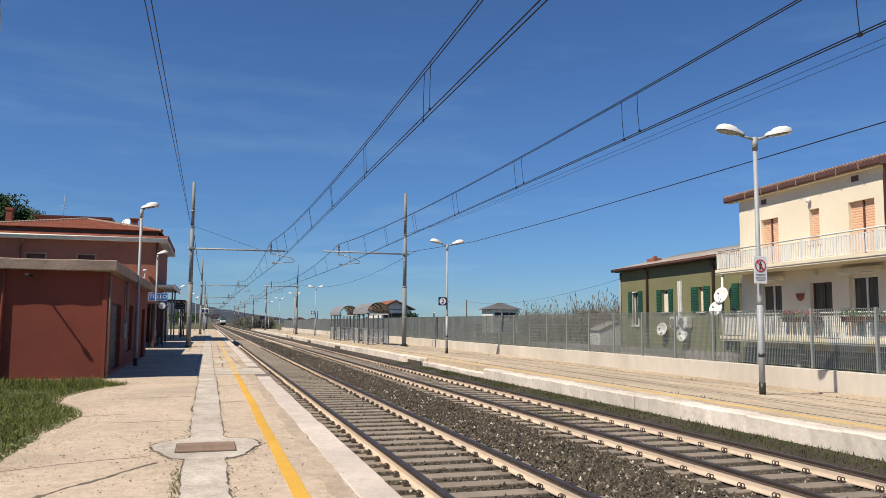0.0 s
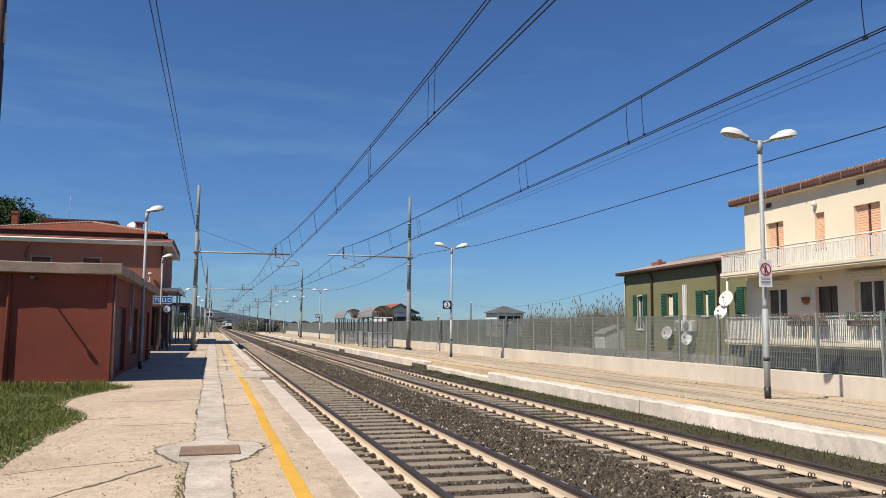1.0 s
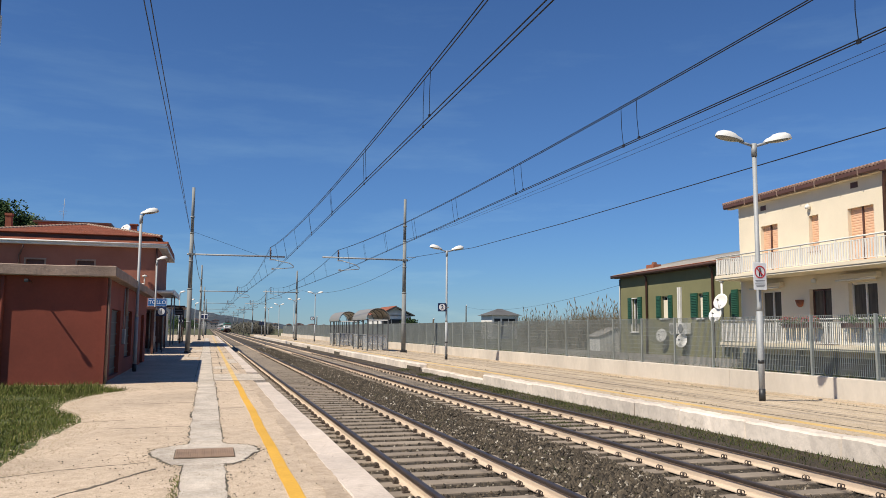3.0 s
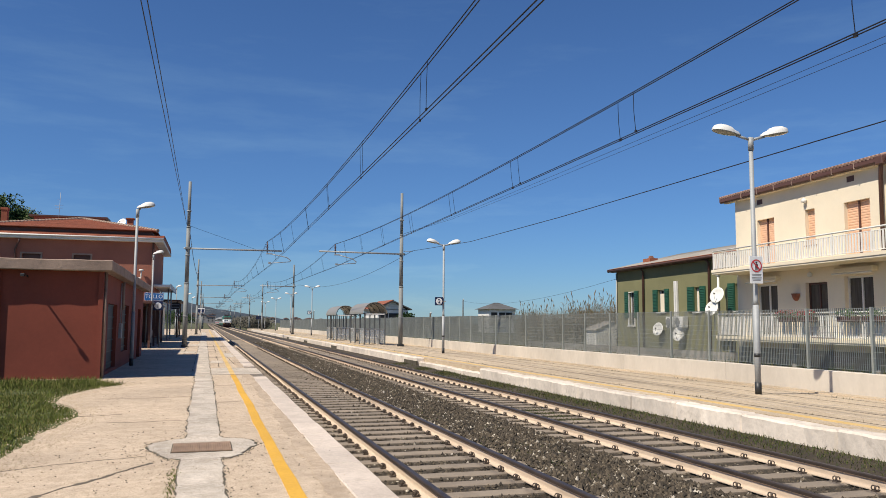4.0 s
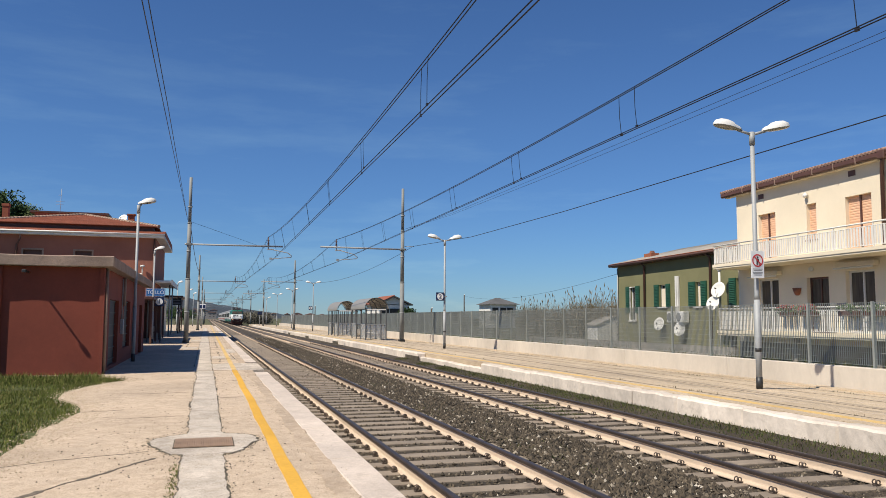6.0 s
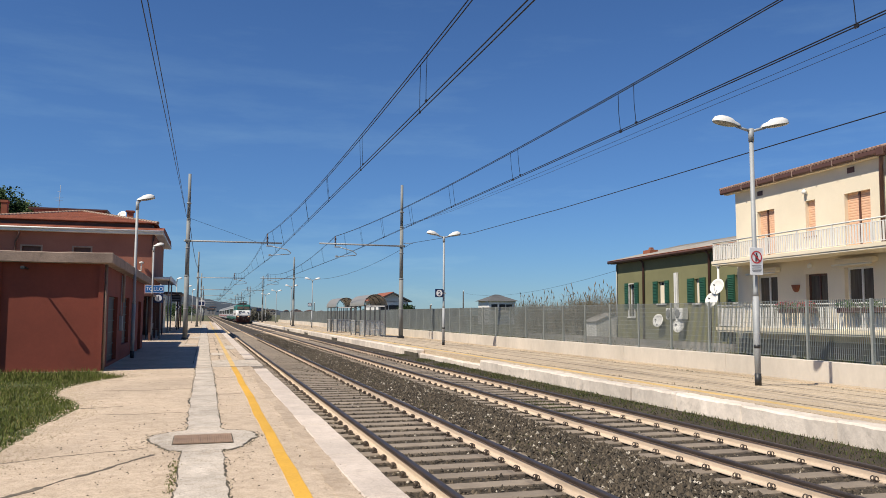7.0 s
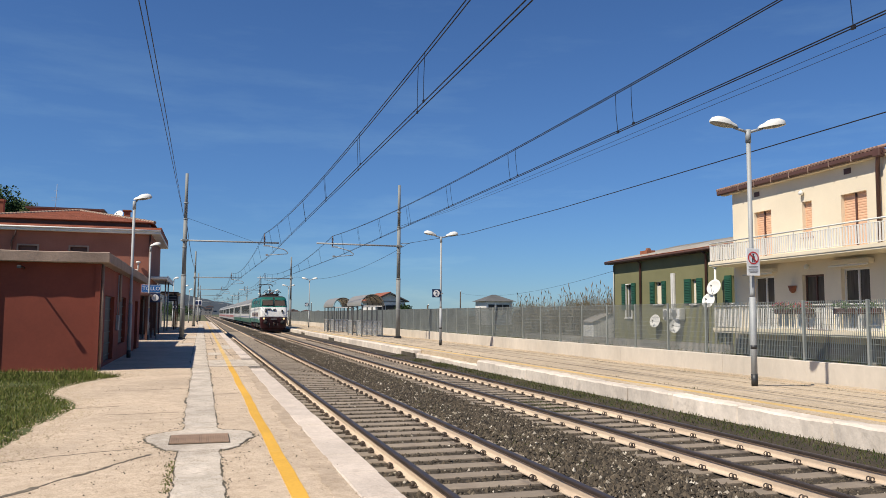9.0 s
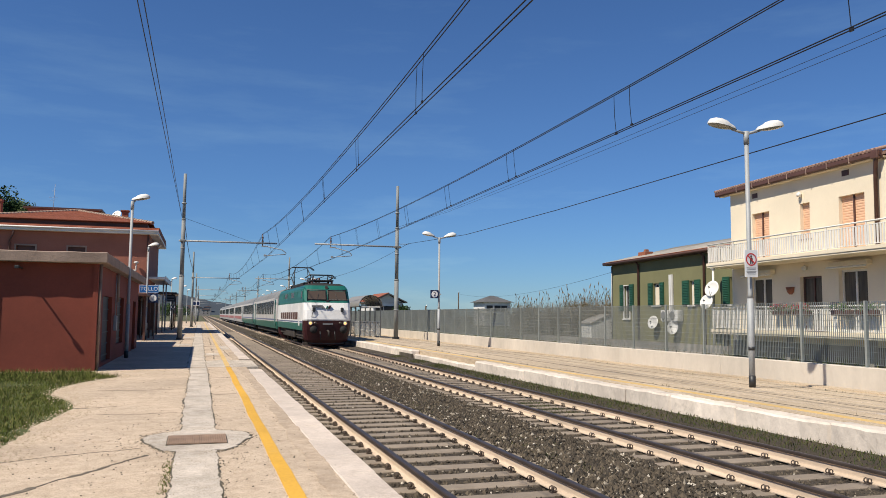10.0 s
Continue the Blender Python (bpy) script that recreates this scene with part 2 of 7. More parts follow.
M_CREAM = surface("cream_render", (0.715, 0.622, 0.47), 0.95, 0.9, coarse=0.35, fine=18, relief=0.06, stain=0.12, stain_col=(0.62, 0.5, 0.34), grain=0.15)
M_GREEN = surface("olive_green_render", (0.178, 0.17, 0.084), 0.9, 0.9, coarse=0.5, fine=14, relief=0.2, stain=0.2, stain_col=(0.11, 0.12, 0.05), grain=0.3)
M_SHUT = surface("dark_green_shutter", (0.018, 0.077, 0.041), 0.8, 0.5, coarse=2, fine=30, relief=0.1)
M_BROWN = surface("brown_metal", (0.105, 0.05, 0.038), 0.8, 0.5, coarse=2, fine=30, relief=0.1)
M_BLIND = surface("peach_roller_blind", (0.68, 0.41, 0.26), 0.95, 0.6, coarse=1, fine=30, relief=0.1)
# near-black colour that stands in for the shade inside rooms and openings
M_DARK = plain("interior_shade_black", (0.02, 0.018, 0.016), 0.6)
M_GLASS = plain("dark_window_glass", (0.02, 0.02, 0.022), 0.22)
M_PANEH = surface("curtained_glass", (0.10, 0.088, 0.07), 0.6, 0.25, coarse=3, fine=9, relief=0.0, stretch=(1, 4, 0.4))
M_BLACK = plain("black_base_paint", (0.025, 0.025, 0.025), 0.5)
M_BLUE = plain("blue_sign_enamel", (0.02, 0.13, 0.36), 0.35)
M_NAVY = plain("navy_sign_enamel", (0.012, 0.022, 0.07), 0.35)
M_SIGNW = plain("white_sign_enamel", (0.8, 0.8, 0.78), 0.4)
M_SIGNR = plain("red_sign_paint", (0.55, 0.03, 0.03), 0.4)
M_GREYBAR = plain("grey_print", (0.2, 0.2, 0.2), 0.6)
M_SLATE = surface("grey_corrugated_roof", (0.31, 0.285, 0.255), 0.65, 0.9, coarse=0.6, fine=6, relief=0.4, stain=0.4, stain_col=(0.2, 0.15, 0.11))
M_DARKTILE = surface("weathered_brown_tile", (0.34, 0.215, 0.17), 0.7, 0.85, coarse=1.2, fine=12, relief=0.4, random=0.4)
M_DIRT = surface("browned_paving", (0.51, 0.402, 0.297), 0.75, 0.95, speck=0.95, coarse=1.3, fine=22, relief=0.6)

ZL, ZR = 0.25, 0.30          # platform heights above the rail head
X1, X2 = 3.273, 7.197        # track centres
Y_END = 172.0

# ---------- ground ----------
def ground():
    bm = bmesh.new()
    xs = [-3000, -1200, -500, -200, -120] + [-80 + 160 * i / 20 for i in range(21)] + [120, 200, 500, 1200, 3000]
    ys = [-600, -150, -60] + [-30 + 15 * i for i in range(36)] + [600, 900, 1500, 2500, 4000]
    grid = [[bm.verts.new((x, y, -0.42 + (0.5 * max(0, min(1, (x - 15) / 6))))) for x in xs] for y in ys]
    for a, b in zip(grid, grid[1:]):
        for i in range(len(xs) - 1):
            bm.faces.new((a[i], a[i + 1], b[i + 1], b[i]))
    return tagged(part("ground", bm, M_GROUND), "dry earth and thin grass beside the railway", "ground", kind="structure")


ground()


def ballast_bed():
    bm = bmesh.new()
    prof = [(1.76, -0.40), (1.76, -0.22), (2.1, -0.20), (5.0, -0.205), (5.25, -0.17), (5.5, -0.20), (8.1, -0.20), (8.45, -0.07), (8.94, -0.02), (8.94, -0.40)]
    prism(bm, prof, "y", -20, 900)
    return tagged(part("ballast", bm, M_BALLAST), "dark brown crushed stone ballast bed under the tracks", "ballast", kind="structure")


ballast_bed()

# ---------- platforms ----------
plat_l = tagged(part("platform_left", B(-9.0, 1.36, 23.4, Y_END, -0.4, ZL), M_PLAT), "sunlit pinkish concrete platform with worn patches", "platform", kind="structure")


def lawn_edge(y):
    """Where the crumbling paving meets the grass verge."""
    x = np.interp(y, [2.0, 9.2, 11.0, 12.6, 14.4, 15.6, 17.0, 18.6, 20.0, 21.0, 21.8, 22.4, 23.4], [-2.4, -2.2, -2.15, -2.1, -1.95, -2.15, -2.7, -2.75, -2.35, -1.95, -1.85, -2.5, -2.75])
    return x + 0.10 * noise.noise(Vector((0, y * 1.1, 3))) + 0.05 * noise.noise(Vector((0, y * 4.3, 7)))


bm = bmesh.new()
rim_line = [(float(lawn_edge(23.3 - 0.15 * k)), 23.3 - 0.15 * k) for k in range(140)]
prism(bm, [(1.36, -8), (1.36, 23.4), (-2.75, 23.4)] + rim_line + [(-2.4, 2.0), (-2.4, -8)], "z", -0.4, ZL)
part("paving", bm, M_PLAT, plat_l)
XW_E, Z_TOE = 14.96, 0.147   # the wall behind the island platform and the level at its foot


def zr(x):
    """Height of the island platform, which falls towards the wall."""
    return ZR + (Z_TOE - ZR) * max(0.0, (x - 11.9) / (XW_E - 11.9))


plat_r = tagged(part("platform_right", P([(9.32, -0.4), (9.32, ZR), (11.9, ZR), (XW_E + 0.06, Z_TOE), (XW_E + 0.06, -0.4)], "y", 3, Y_END + 12), M_PLAT_R), "pale worn concrete island platform with faded yellow line", "platform", kind="structure")

# ---------- tracks ----------
def rail_profile(x):
    half = [(0.075, -0.172), (0.075, -0.160), (0.014, -0.140), (0.010, -0.125), (0.010, -0.06), (0.034, -0.045), (0.036, -0.012), (0.028, -0.001), (0.012, 0.0)]
    return [(x - a, b) for a, b in half] + [(x + a, b) for a, b in half[::-1]]


def sleeper_mesh():
    bm = bmesh.new()
    prof = [(-0.15, -0.38), (-0.13, -0.185), (-0.105, -0.172), (0.105, -0.172), (0.13, -0.185), (0.15, -0.38)]
    prism(bm, prof, "x", -1.2, 1.2)
    me = bpy.data.meshes.new("sleeper")
    bm.to_mesh(me)
    bm.free()
    me.materials.append(M_SLEEPER)
    return me


def clip_mesh():
    """A spring clip with its bolt beside the rail foot."""
    bm = bmesh.new()
    box(bm, -0.045, 0.055, -0.035, 0.035, -0.175, -0.155)
    for yy in (-0.03, 0.03):
        tube(bm, [(-0.01 + 0.03 * math.cos(k * math.pi / 4), yy, -0.128 + 0.027 * math.sin(k * math.pi / 4)) for k in range(9)], 0.009, 4)
    tube(bm, [(-0.012, 0, -0.16), (-0.012, 0, -0.1)], 0.015, 6)
    me = bpy.data.meshes.new("clip")
    bm.to_mesh(me)
    bm.free()
    me.materials.append(M_CLIP)
    return me


SLEEPER, CLIP = sleeper_mesh(), clip_mesh()


def track(name, xc, y_first, label):
    tr = thing(name, label, "railway track", pose(xc, 0, 0))
    for side in (-1, 1):
        x = side * 0.7525
        bm = bmesh.new()
        prism(bm, rail_profile(x), "y", -15, 900)
        bm.normal_update()
        for f in bm.faces:
            zs = [v.co.z for v in f.verts]
            f.material_index = 1 if min(zs) > -0.05 else 0
        part("rail", bm, [M_RAILSIDE, M_RAILTOP], tr)
    rng = random.Random(int(xc * 10))
    far = bmesh.new()
    k = 0
    y = y_first % 0.6 - 12.0
    while y < 460:
        if y < 92:
            ob = new("sleeper", SLEEPER)
            ob.parent = tr
            ob.matrix_basis = pose(rng.uniform(-0.02, 0.02), y, 0, rz=rng.uniform(-0.3, 0.3))
            if 4 < y < 62:
                for dx, turn in ((-0.8625, 0), (-0.6425, 180), (0.6425, 0), (0.8625, 180)):
                    c = new("clip", CLIP)
                    c.parent = ob
                    c.matrix_basis = pose(dx, 0, 0, rz=turn)
        else:
            prism(far, [(y - 0.13, -0.3), (y - 0.11, -0.172), (y + 0.11, -0.172), (y + 0.13, -0.3)], "x", -1.2, 1.2)
        y += 0.6
    tagged(part("sleeper_run", far, M_SLEEPER, tr), kind="stuff")
    return tr


track("railway_track", X1, 14.369, "straight railway track with sunlit rusty rails and concrete sleepers")
track("railway_track", X2, 15.581, "straight railway track beside the island platform, grass along it")

# ---------- overhead line ----------
def mast(x, y, z0, top, label, reach=None, side=1, steady=None):
    """A tapered tubular mast with collars; reach: how far its arm goes over the track."""
    ob = thing("catenary_mast", label, "mast", pose(x, y, z0), "catenary masts")
    h = top - z0
    part("foot", B(-0.2, 0.2, -0.2, 0.2, -0.25, 0.12, bevel=0.02), M_BLACK, ob, "black painted concrete foot")
    tube_bm = T([(0, 0, 0.1), (0, 0, h * 0.38)], [0.15, 0.145], 14)
    part("lower_tube", tube_bm, M_MAST, ob)
    part("middle_tube", T([(0, 0, h * 0.38), (0, 0, h * 0.72)], [0.125, 0.12], 14), M_MAST, ob)
    part("upper_tube", T([(0, 0, h * 0.72), (0, 0, h)], [0.10, 0.092], 14), M_MAST, ob)
    for k, r in ((0.38, 0.155), (0.72, 0.13)):
        part("collar", T([(0, 0, h * k - 0.04), (0, 0, h * k + 0.06)], [r, r * 0.93], 14), M_MAST, ob)
    for z in (h * 0.55, h * 0.82, 1.9):
        part("clamp", T([(0, 0, z - 0.03), (0, 0, z + 0.03)], 0.165 if z < h * 0.38 else 0.145, 12), M_GALV, ob)
    if reach:
        za = reach[1] - z0
        part("arm", T([(-side * 0.25, 0, za), (side * reach[0], 0, za + 0.02)], 0.055, 10), M_GALV, ob)
        part("arm_bracket", B(-0.17, 0.17, -0.17, 0.17, za - 0.07, za + 0.07, bevel=0.02), M_MAST, ob)
        if side < 0:
            part("back_stay", T([(0.15, 0, za + 0.2), (0.8, 0, za + 0.22)], 0.022, 6), M_GALV, ob)
    return ob


mast(-1.15, 51.0, ZL, 10.55, "grey tubular catenary mast on the paved platform", (5.75, 6.35), 1)
mast(12.5, 51.0, ZR, 10.55, "grey tubular catenary mast on the island platform", (5.5, 6.42), -1)
mast(-0.95, 101.5, ZL, 9.5, "grey catenary mast far along the platform", (5.6, 6.3), 1)
mast(10.75, 101.5, ZR, 9.15, "grey catenary mast at the narrow platform part", (4.2, 6.35), -1)
mast(-0.8, 151.5, ZL, 9.3, "distant grey catenary mast at the platform end", (5.4, 6.3), 1)
mast(10.3, 151.5, ZR, 9.0, "distant grey catenary mast near the platform end", (3.8, 6.3), -1)
for k in range(4):
    mast(-0.6, 201.5 + 50 * k, -0.3, 8.7, "far catenary mast beside the open line", (5.2, 6.3), 1)
    mast(10.6, 201.5 + 50 * k, -0.3, 8.7, "far catenary mast across the open line", (4.0, 6.3), -1)


def steady(xs, xm, xc, zm, zc, y, za):
    """Insulated hanger and bent steady arm that hold both wires at a mast."""
    ob = thing("steady_arm", "dark steady arm with insulators under the mast arm", "catenary arm", pose(0, 0, 0), "steady arms")
    part("hanger", T([(xm, y, za - 0.15), (xm, y, zm)], 0.03, 8), M_BROWN, ob, "brown ribbed insulator hanger")
    for k in range(4):
        part("insulator_disc", T([(xm, y, za + 0.1 + 0.09 * k), (xm, y, za + 0.14 + 0.09 * k)], 0.07, 10), M_BROWN, ob)
    part("hinge", B(xm - 0.06, xm + 0.33, y - 0.03, y + 0.03, za - 0.22, za - 0.14, bevel=0.01), M_GALV, ob)
    part("strut", T([(xm + 0.3, y, za - 0.2), (xs - 0.25, y, zc + 0.42), (xs, y, zc + 0.22), (xs - 0.05, y, zc + 0.14)], 0.03, 8), M_GALV, ob)
    part("registration_arm", T([(xs - 0.05, y, zc + 0.14), (xc - 0.1, y, zc + 0.02)], 0.025, 8), M_GALV, ob)
    part("wire_clamp", B(xc - 0.2, xc - 0.05, y - 0.06, y + 0.06, zc - 0.03, zc + 0.09), M_GALV, ob)


SPANS = [(-49.0, 1.0), (1.0, 51.0), (51.0, 101.5), (101.5, 151.5), (151.5, 201.5), (201.5, 251.5), (251.5, 301.5), (301.5, 351.5), (351.5, 401.5)]


def catenary(x_near, xs_sup, xc_sup, z_mess, y_drop, low_at, lift, label):
    """Twin contact wires and twin messenger wires over one track, with droppers in pairs."""
    ob = thing("overhead_line", label, "overhead wire", None, "overhead lines")

    def x_at(y, sup):
        xn = x_near - (0.08 if sup == xc_sup and lift == 0 else 0)
        return xn + (sup - xn) * (y - 4) / 47 if y < 51 else sup - (sup - xn) * min(1, (y - 51) / 50) * 0.7

    def z_c(y):
        return 5.2 + lift + 0.3 * max(0, min(1, (y - 4) / 47))

    def z_m(y, a, b):
        m = low_at if b < 60 else (a + b) / 2
        half = 51.0 - low_at if b < 60 else (b - a) / 2
        return 6.02 + (z_mess - 6.02) * ((y - m) / half) ** 2

    for off in (-0.035, 0.035):
        cp = [(x_at(y, xc_sup) + off, y, z_c(y)) for y in range(-40, 402, 7)]
        part("contact_wire", tube(bmesh.new(), cp, 0.0095, 5), M_WIRE, ob)
        for a, b in SPANS[1:]:
            mp = [(x_at(a + (b - a) * k / 16, xs_sup) + off * 0.8, a + (b - a) * k / 16, z_m(a + (b - a) * k / 16, a, b)) for k in range(17)]
            part("messenger_wire", tube(bmesh.new(), mp, 0.0095, 5), M_WIRE, ob)
    for a, b in SPANS[1:6]:
        y = a + (y_drop - 1.0) % 5.77
        while y < b - 1.5:
            for dy, off in ((0, -0.04), (0.72, 0.04)):
                q = y + dy
                top, low = z_m(q, a, b), z_c(q)
                xm, xc = x_at(q, xs_sup), x_at(q, xc_sup)
                bow = 0.025
                pts = [(xm + off, q, top), ((xm + xc) / 2 + off, q + bow, (top + low) / 2), (xc + off, q, low)]
                part("dropper", tube(bmesh.new(), pts, 0.006, 4), M_WIRE, ob)
                part("dropper_clamp", B(xc + off - 0.012, xc + off + 0.012, q - 0.03, q + 0.03, low - 0.012, low + 0.03), M_WIRE, ob)
            y += 5.77
    return ob


catenary(3.3, 3.68, 3.97, 6.95, 11.93, 20.0, 0.0, "dark twin overhead wires with hanging droppers over the track")
catenary(7.2, 8.04, 8.26, 6.94, 12.3, 16.0, 0.04, "dark twin overhead wires over the track by the island platform")
steady(5.17, 3.68, 3.97, 6.95, 5.55, 51.0, 6.35)
steady(9.45, 8.04, 8.26, 6.96, 5.58, 51.0, 6.42)
for y, za in ((101.5, 6.3), (151.5, 6.3), (201.5, 6.3), (251.5, 6.3)):
    steady(4.9, 3.4, 3.6, 6.95, 5.5, y, za)
    steady(8.9, 7.5, 7.6, 6.95, 5.5, y, za)


def wire(name, label, pts, r, sag=0.0):
    """A cable through the supports, sagging between them."""
    out = []
    for a, b in zip(pts, pts[1:]):
        a, b = Vector(a), Vector(b)
        for k in range(12):
            t = k / 12
            q = a.lerp(b, t)
            q.z -= sag * 4 * t * (1 - t)
            out.append(q)
    out.append(Vector(pts[-1]))
    return tagged(part(name, tube(bmesh.new(), out, r, 5), M_WIRE), label, "cable", "line cables")


for dx in (0.0, 0.1):
    wire("feeder_cable", "thin dark feeder cable from the platform mast", [(-1.12 + dx, -12, 6.75), (-1.15 + dx, 13, 6.95), (-1.2 + dx, 21.3, 7.24), (-1.27, 51, 7.84)], 0.010)
    wire("feeder_cable", "thin dark feeder cable between the platform masts", [(-1.1, 51, 7.7 - dx), (-0.95, 101.5, 7.5 - dx)], 0.012, 0.7)
wire("feeder_cable", "thick dark cable beside the island platform masts", [(13.3, -30, 6.6), (13.3, 4, 6.05), (13.3, 28, 6.02), (13.3, 39, 6.12), (13.25, 51, 6.66)], 0.014)
wire("feeder_cable", "thick dark cable sagging between far platform masts", [(13.25, 51, 6.66), (11.5, 101.5, 6.6)], 0.013, 1.1)
for dz in (0.0, 0.14):
    wire("earth_wire", "very thin grey wire above the island platform", [(12.5, -30, 7.8 + dz), (12.5, 12, 7.3 + dz), (12.5, 27, 7.29 + dz), (12.5, 40, 7.38 + dz * 0.6), (12.5, 51, 7.75)], 0.006)
wire("anchor_wire", "thin anchor wire with dark tensioner across the track", [(-1.05, 51, 7.75), (3.7, 54, 6.5)], 0.009)


# ---------- platform lamps ----------
def lamp_head(parent, sx, arm_z, back=0.0, squeeze=1.0):
    """A flat teardrop luminaire with a shallow bowl beneath; sx: the side to which it points."""
    prof = [(0.28, 0.04), (0.34, 0.075), (0.44, 0.10), (0.52, 0.145), (0.66, 0.168), (0.82, 0.16), (0.95, 0.11), (1.01, 0.04)]
    for name, up, material, lab in (("housing", 1, M_WHITE, "white luminaire housing"), ("bowl", -1, M_LENS, "grey clear lamp bowl")):
        bm = bmesh.new()
        rings = []
        for x, w in prof:
            ring = []
            for k in range(9):
                a = math.pi * k / 8
                hgt = math.sin(a) * w * (1.05 if up > 0 else 0.28)
                ring.append(bm.verts.new((sx * (x * squeeze - back), math.cos(a) * w, arm_z + 0.16 * (x - 0.28) + up * hgt)))
            rings.append(ring)
        for u, v in zip(rings, rings[1:]):
            for k in range(8):
                bm.faces.new((u[k], u[k + 1], v[k + 1], v[k])).smooth = True
        bm.faces.new(rings[0])
        bm.faces.new(rings[-1][::-1])
        bmesh.ops.recalc_face_normals(bm, faces=bm.faces[:])
        part(name, bm, material, parent, lab)


M_LENS = plain("lamp_bowl", (0.25, 0.25, 0.22), 0.15)


def platform_lamp(x, y, z0, top, heads, label, group):
    ob = thing("platform_lamp", label, "lamp post", pose(x, y, z0), group)
    h = top - z0
    part("lower_pole", T([(0, 0, 0), (0, 0, h * 0.34)], 0.066, 14), M_GALV, ob)
    part("upper_pole", T([(0, 0, h * 0.34), (0, 0, h * 0.36), (0, 0, h - 0.1)], [0.066, 0.052, 0.048], 14), M_GALV, ob)
    part("base_band", T([(0, 0, 0), (0, 0, 0.26)], 0.072, 14), M_BLACK, ob, "black painted base band")
    if z0 == ZR:
        part("mark_band", T([(0, 0, 0.82), (0, 0, 0.90)], 0.069, 14), M_BLACK, ob, "thin black band")
    part("socket", T([(0, 0, h - 0.32), (0, 0, h - 0.02)], 0.062, 14), M_GALV, ob)
    for s in heads:
        part("arm", T([(0, 0, h - 0.08), (s * (0.34 if len(heads) > 1 else 0.1), 0, h + 0.02)], 0.032, 8), M_GALV, ob)
        lamp_head(ob, s, h + 0.02, 0.0 if len(heads) > 1 else 0.27, 0.9 if len(heads) > 1 else 0.85)
    return ob


lamp_r = platform_lamp(11.8, 14.8, ZR, 6.11, (-1, 1), "grey double-headed platform lamp with white luminaires", "double lamps")
lamp_f = platform_lamp(11.62, 38.3, ZR, 5.86, (-1, 1), "grey double-headed platform lamp farther down the island platform", "double lamps")
for x, y in ((11.9, 92.0), (11.9, 115.5), (11.9, 140.5), (11.9, 166)):
    copy_thing(lamp_f, pose(x, y, ZR, rz=-8))
lamp_r.matrix_basis = pose(11.8, 14.8, ZR, rz=-10)
lamp_l = platform_lamp(-2.45, 30.1, ZL, 5.88, (1,), "grey single-headed platform lamp beside the red hut", "single lamps")
for x, y in ((-3.1, 50.6), (-3.3, 98.0), (-2.6, 125.0), (-2.2, 143.0)):
    tagged(copy_thing(lamp_l, pose(x, y, ZL)), "grey single-headed platform lamp farther down the platform")


# ---------- signs ----------
def letters(text, size, at, material, parent, name="lettering", rot=(90, 0, 0), depth=0.004):
    cu = bpy.data.curves.new("letters", "FONT")
    cu.body, cu.size, cu.align_x, cu.align_y, cu.extrude = text, size, "CENTER", "CENTER", depth
    tmp = bpy.data.objects.new("letters", cu)
    scene.collection.objects.link(tmp)
    bpy.context.view_layer.update()
    me = bpy.data.meshes.new_from_object(tmp.evaluated_get(bpy.context.evaluated_depsgraph_get()))
    bpy.data.objects.remove(tmp)
    me.materials.clear()
    me.materials.append(material)
    ob = new(name, me)
    ob.parent = parent
    ob.matrix_basis = pose(*at, *rot)
    return ob


sg = thing("prohibition_sign", "white no-crossing sign with red ring on lamp post", "sign", pose(11.75, 14.69, 3.055))
part("board", B(-0.17, 0.17, -0.012, 0.0, -0.305, 0.305, bevel=0.003), M_SIGNW, sg)
bm = bmesh.new()
for k in range(40):
    a, b = 2 * math.pi * k / 40, 2 * math.pi * (k + 1) / 40
    vs = [bm.verts.new((r * math.cos(t), yy, 0.09 + r * math.sin(t))) for t in (a, b) for r, yy in ((0.115, -0.018), (0.143, -0.018))]
    bm.faces.new((vs[0], vs[1], vs[3], vs[2]))
prism(bm, [(-0.095, 0.165), (-0.075, 0.185), (0.095, 0.015), (0.075, -0.005)], "y", -0.019, -0.0165)
part("red_ring", bm, M_SIGNR, sg, "red ring with diagonal bar")
bm = bmesh.new()
prism(bm, [(-0.03, -0.01), (0.0, -0.01), (0.012, 0.08), (0.03, -0.01), (0.05, -0.01), (0.035, 0.13), (-0.03, 0.13)], "y", -0.0155, -0.013)
lathe(bm, [(0.0, -0.0155), (0.024, -0.0155), (0.024, -0.013)], 12, pose(0.002, 0, 0.158) @ pose(0, -0.0, 0, 90, 0, 0) @ pose(0, 0, 0.0285))
part("pictogram", bm, M_BLACK, sg, "black pictogram shape")
for z, w in ((-0.1, 0.25), (-0.13, 0.22), (-0.175, 0.26), (-0.205, 0.24), (-0.235, 0.2)):
    part("text_bar", B(-w / 2, w / 2, -0.015, -0.0125, z - 0.007, z + 0.007), M_GREYBAR, sg)

sg = thing("platform_number_sign", "navy platform number sign with a white disc", "sign", pose(11.36, 38.26, 2.93), "number signs")
part("board", B(-0.21, 0.21, -0.06, 0.0, -0.21, 0.21, bevel=0.006), M_NAVY, sg)
part("bracket", B(0.21, 0.36, -0.04, -0.02, -0.03, 0.03), M_GALV, sg)
part("white_disc", P([(0.165 * math.cos(math.pi * k / 16), 0.165 * math.sin(math.pi * k / 16)) for k in range(32)], "y", -0.064, -0.058), M_SIGNW, sg)
letters("2", 0.3, (0, -0.069, 0), M_NAVY, sg, "numeral")
copy_thing(sg, pose(11.6, 91.9, 2.95))
sg = thing("platform_number_sign", "navy platform number sign below the station name", "sign", pose(-2.80, 51.7, 2.78), "number signs")
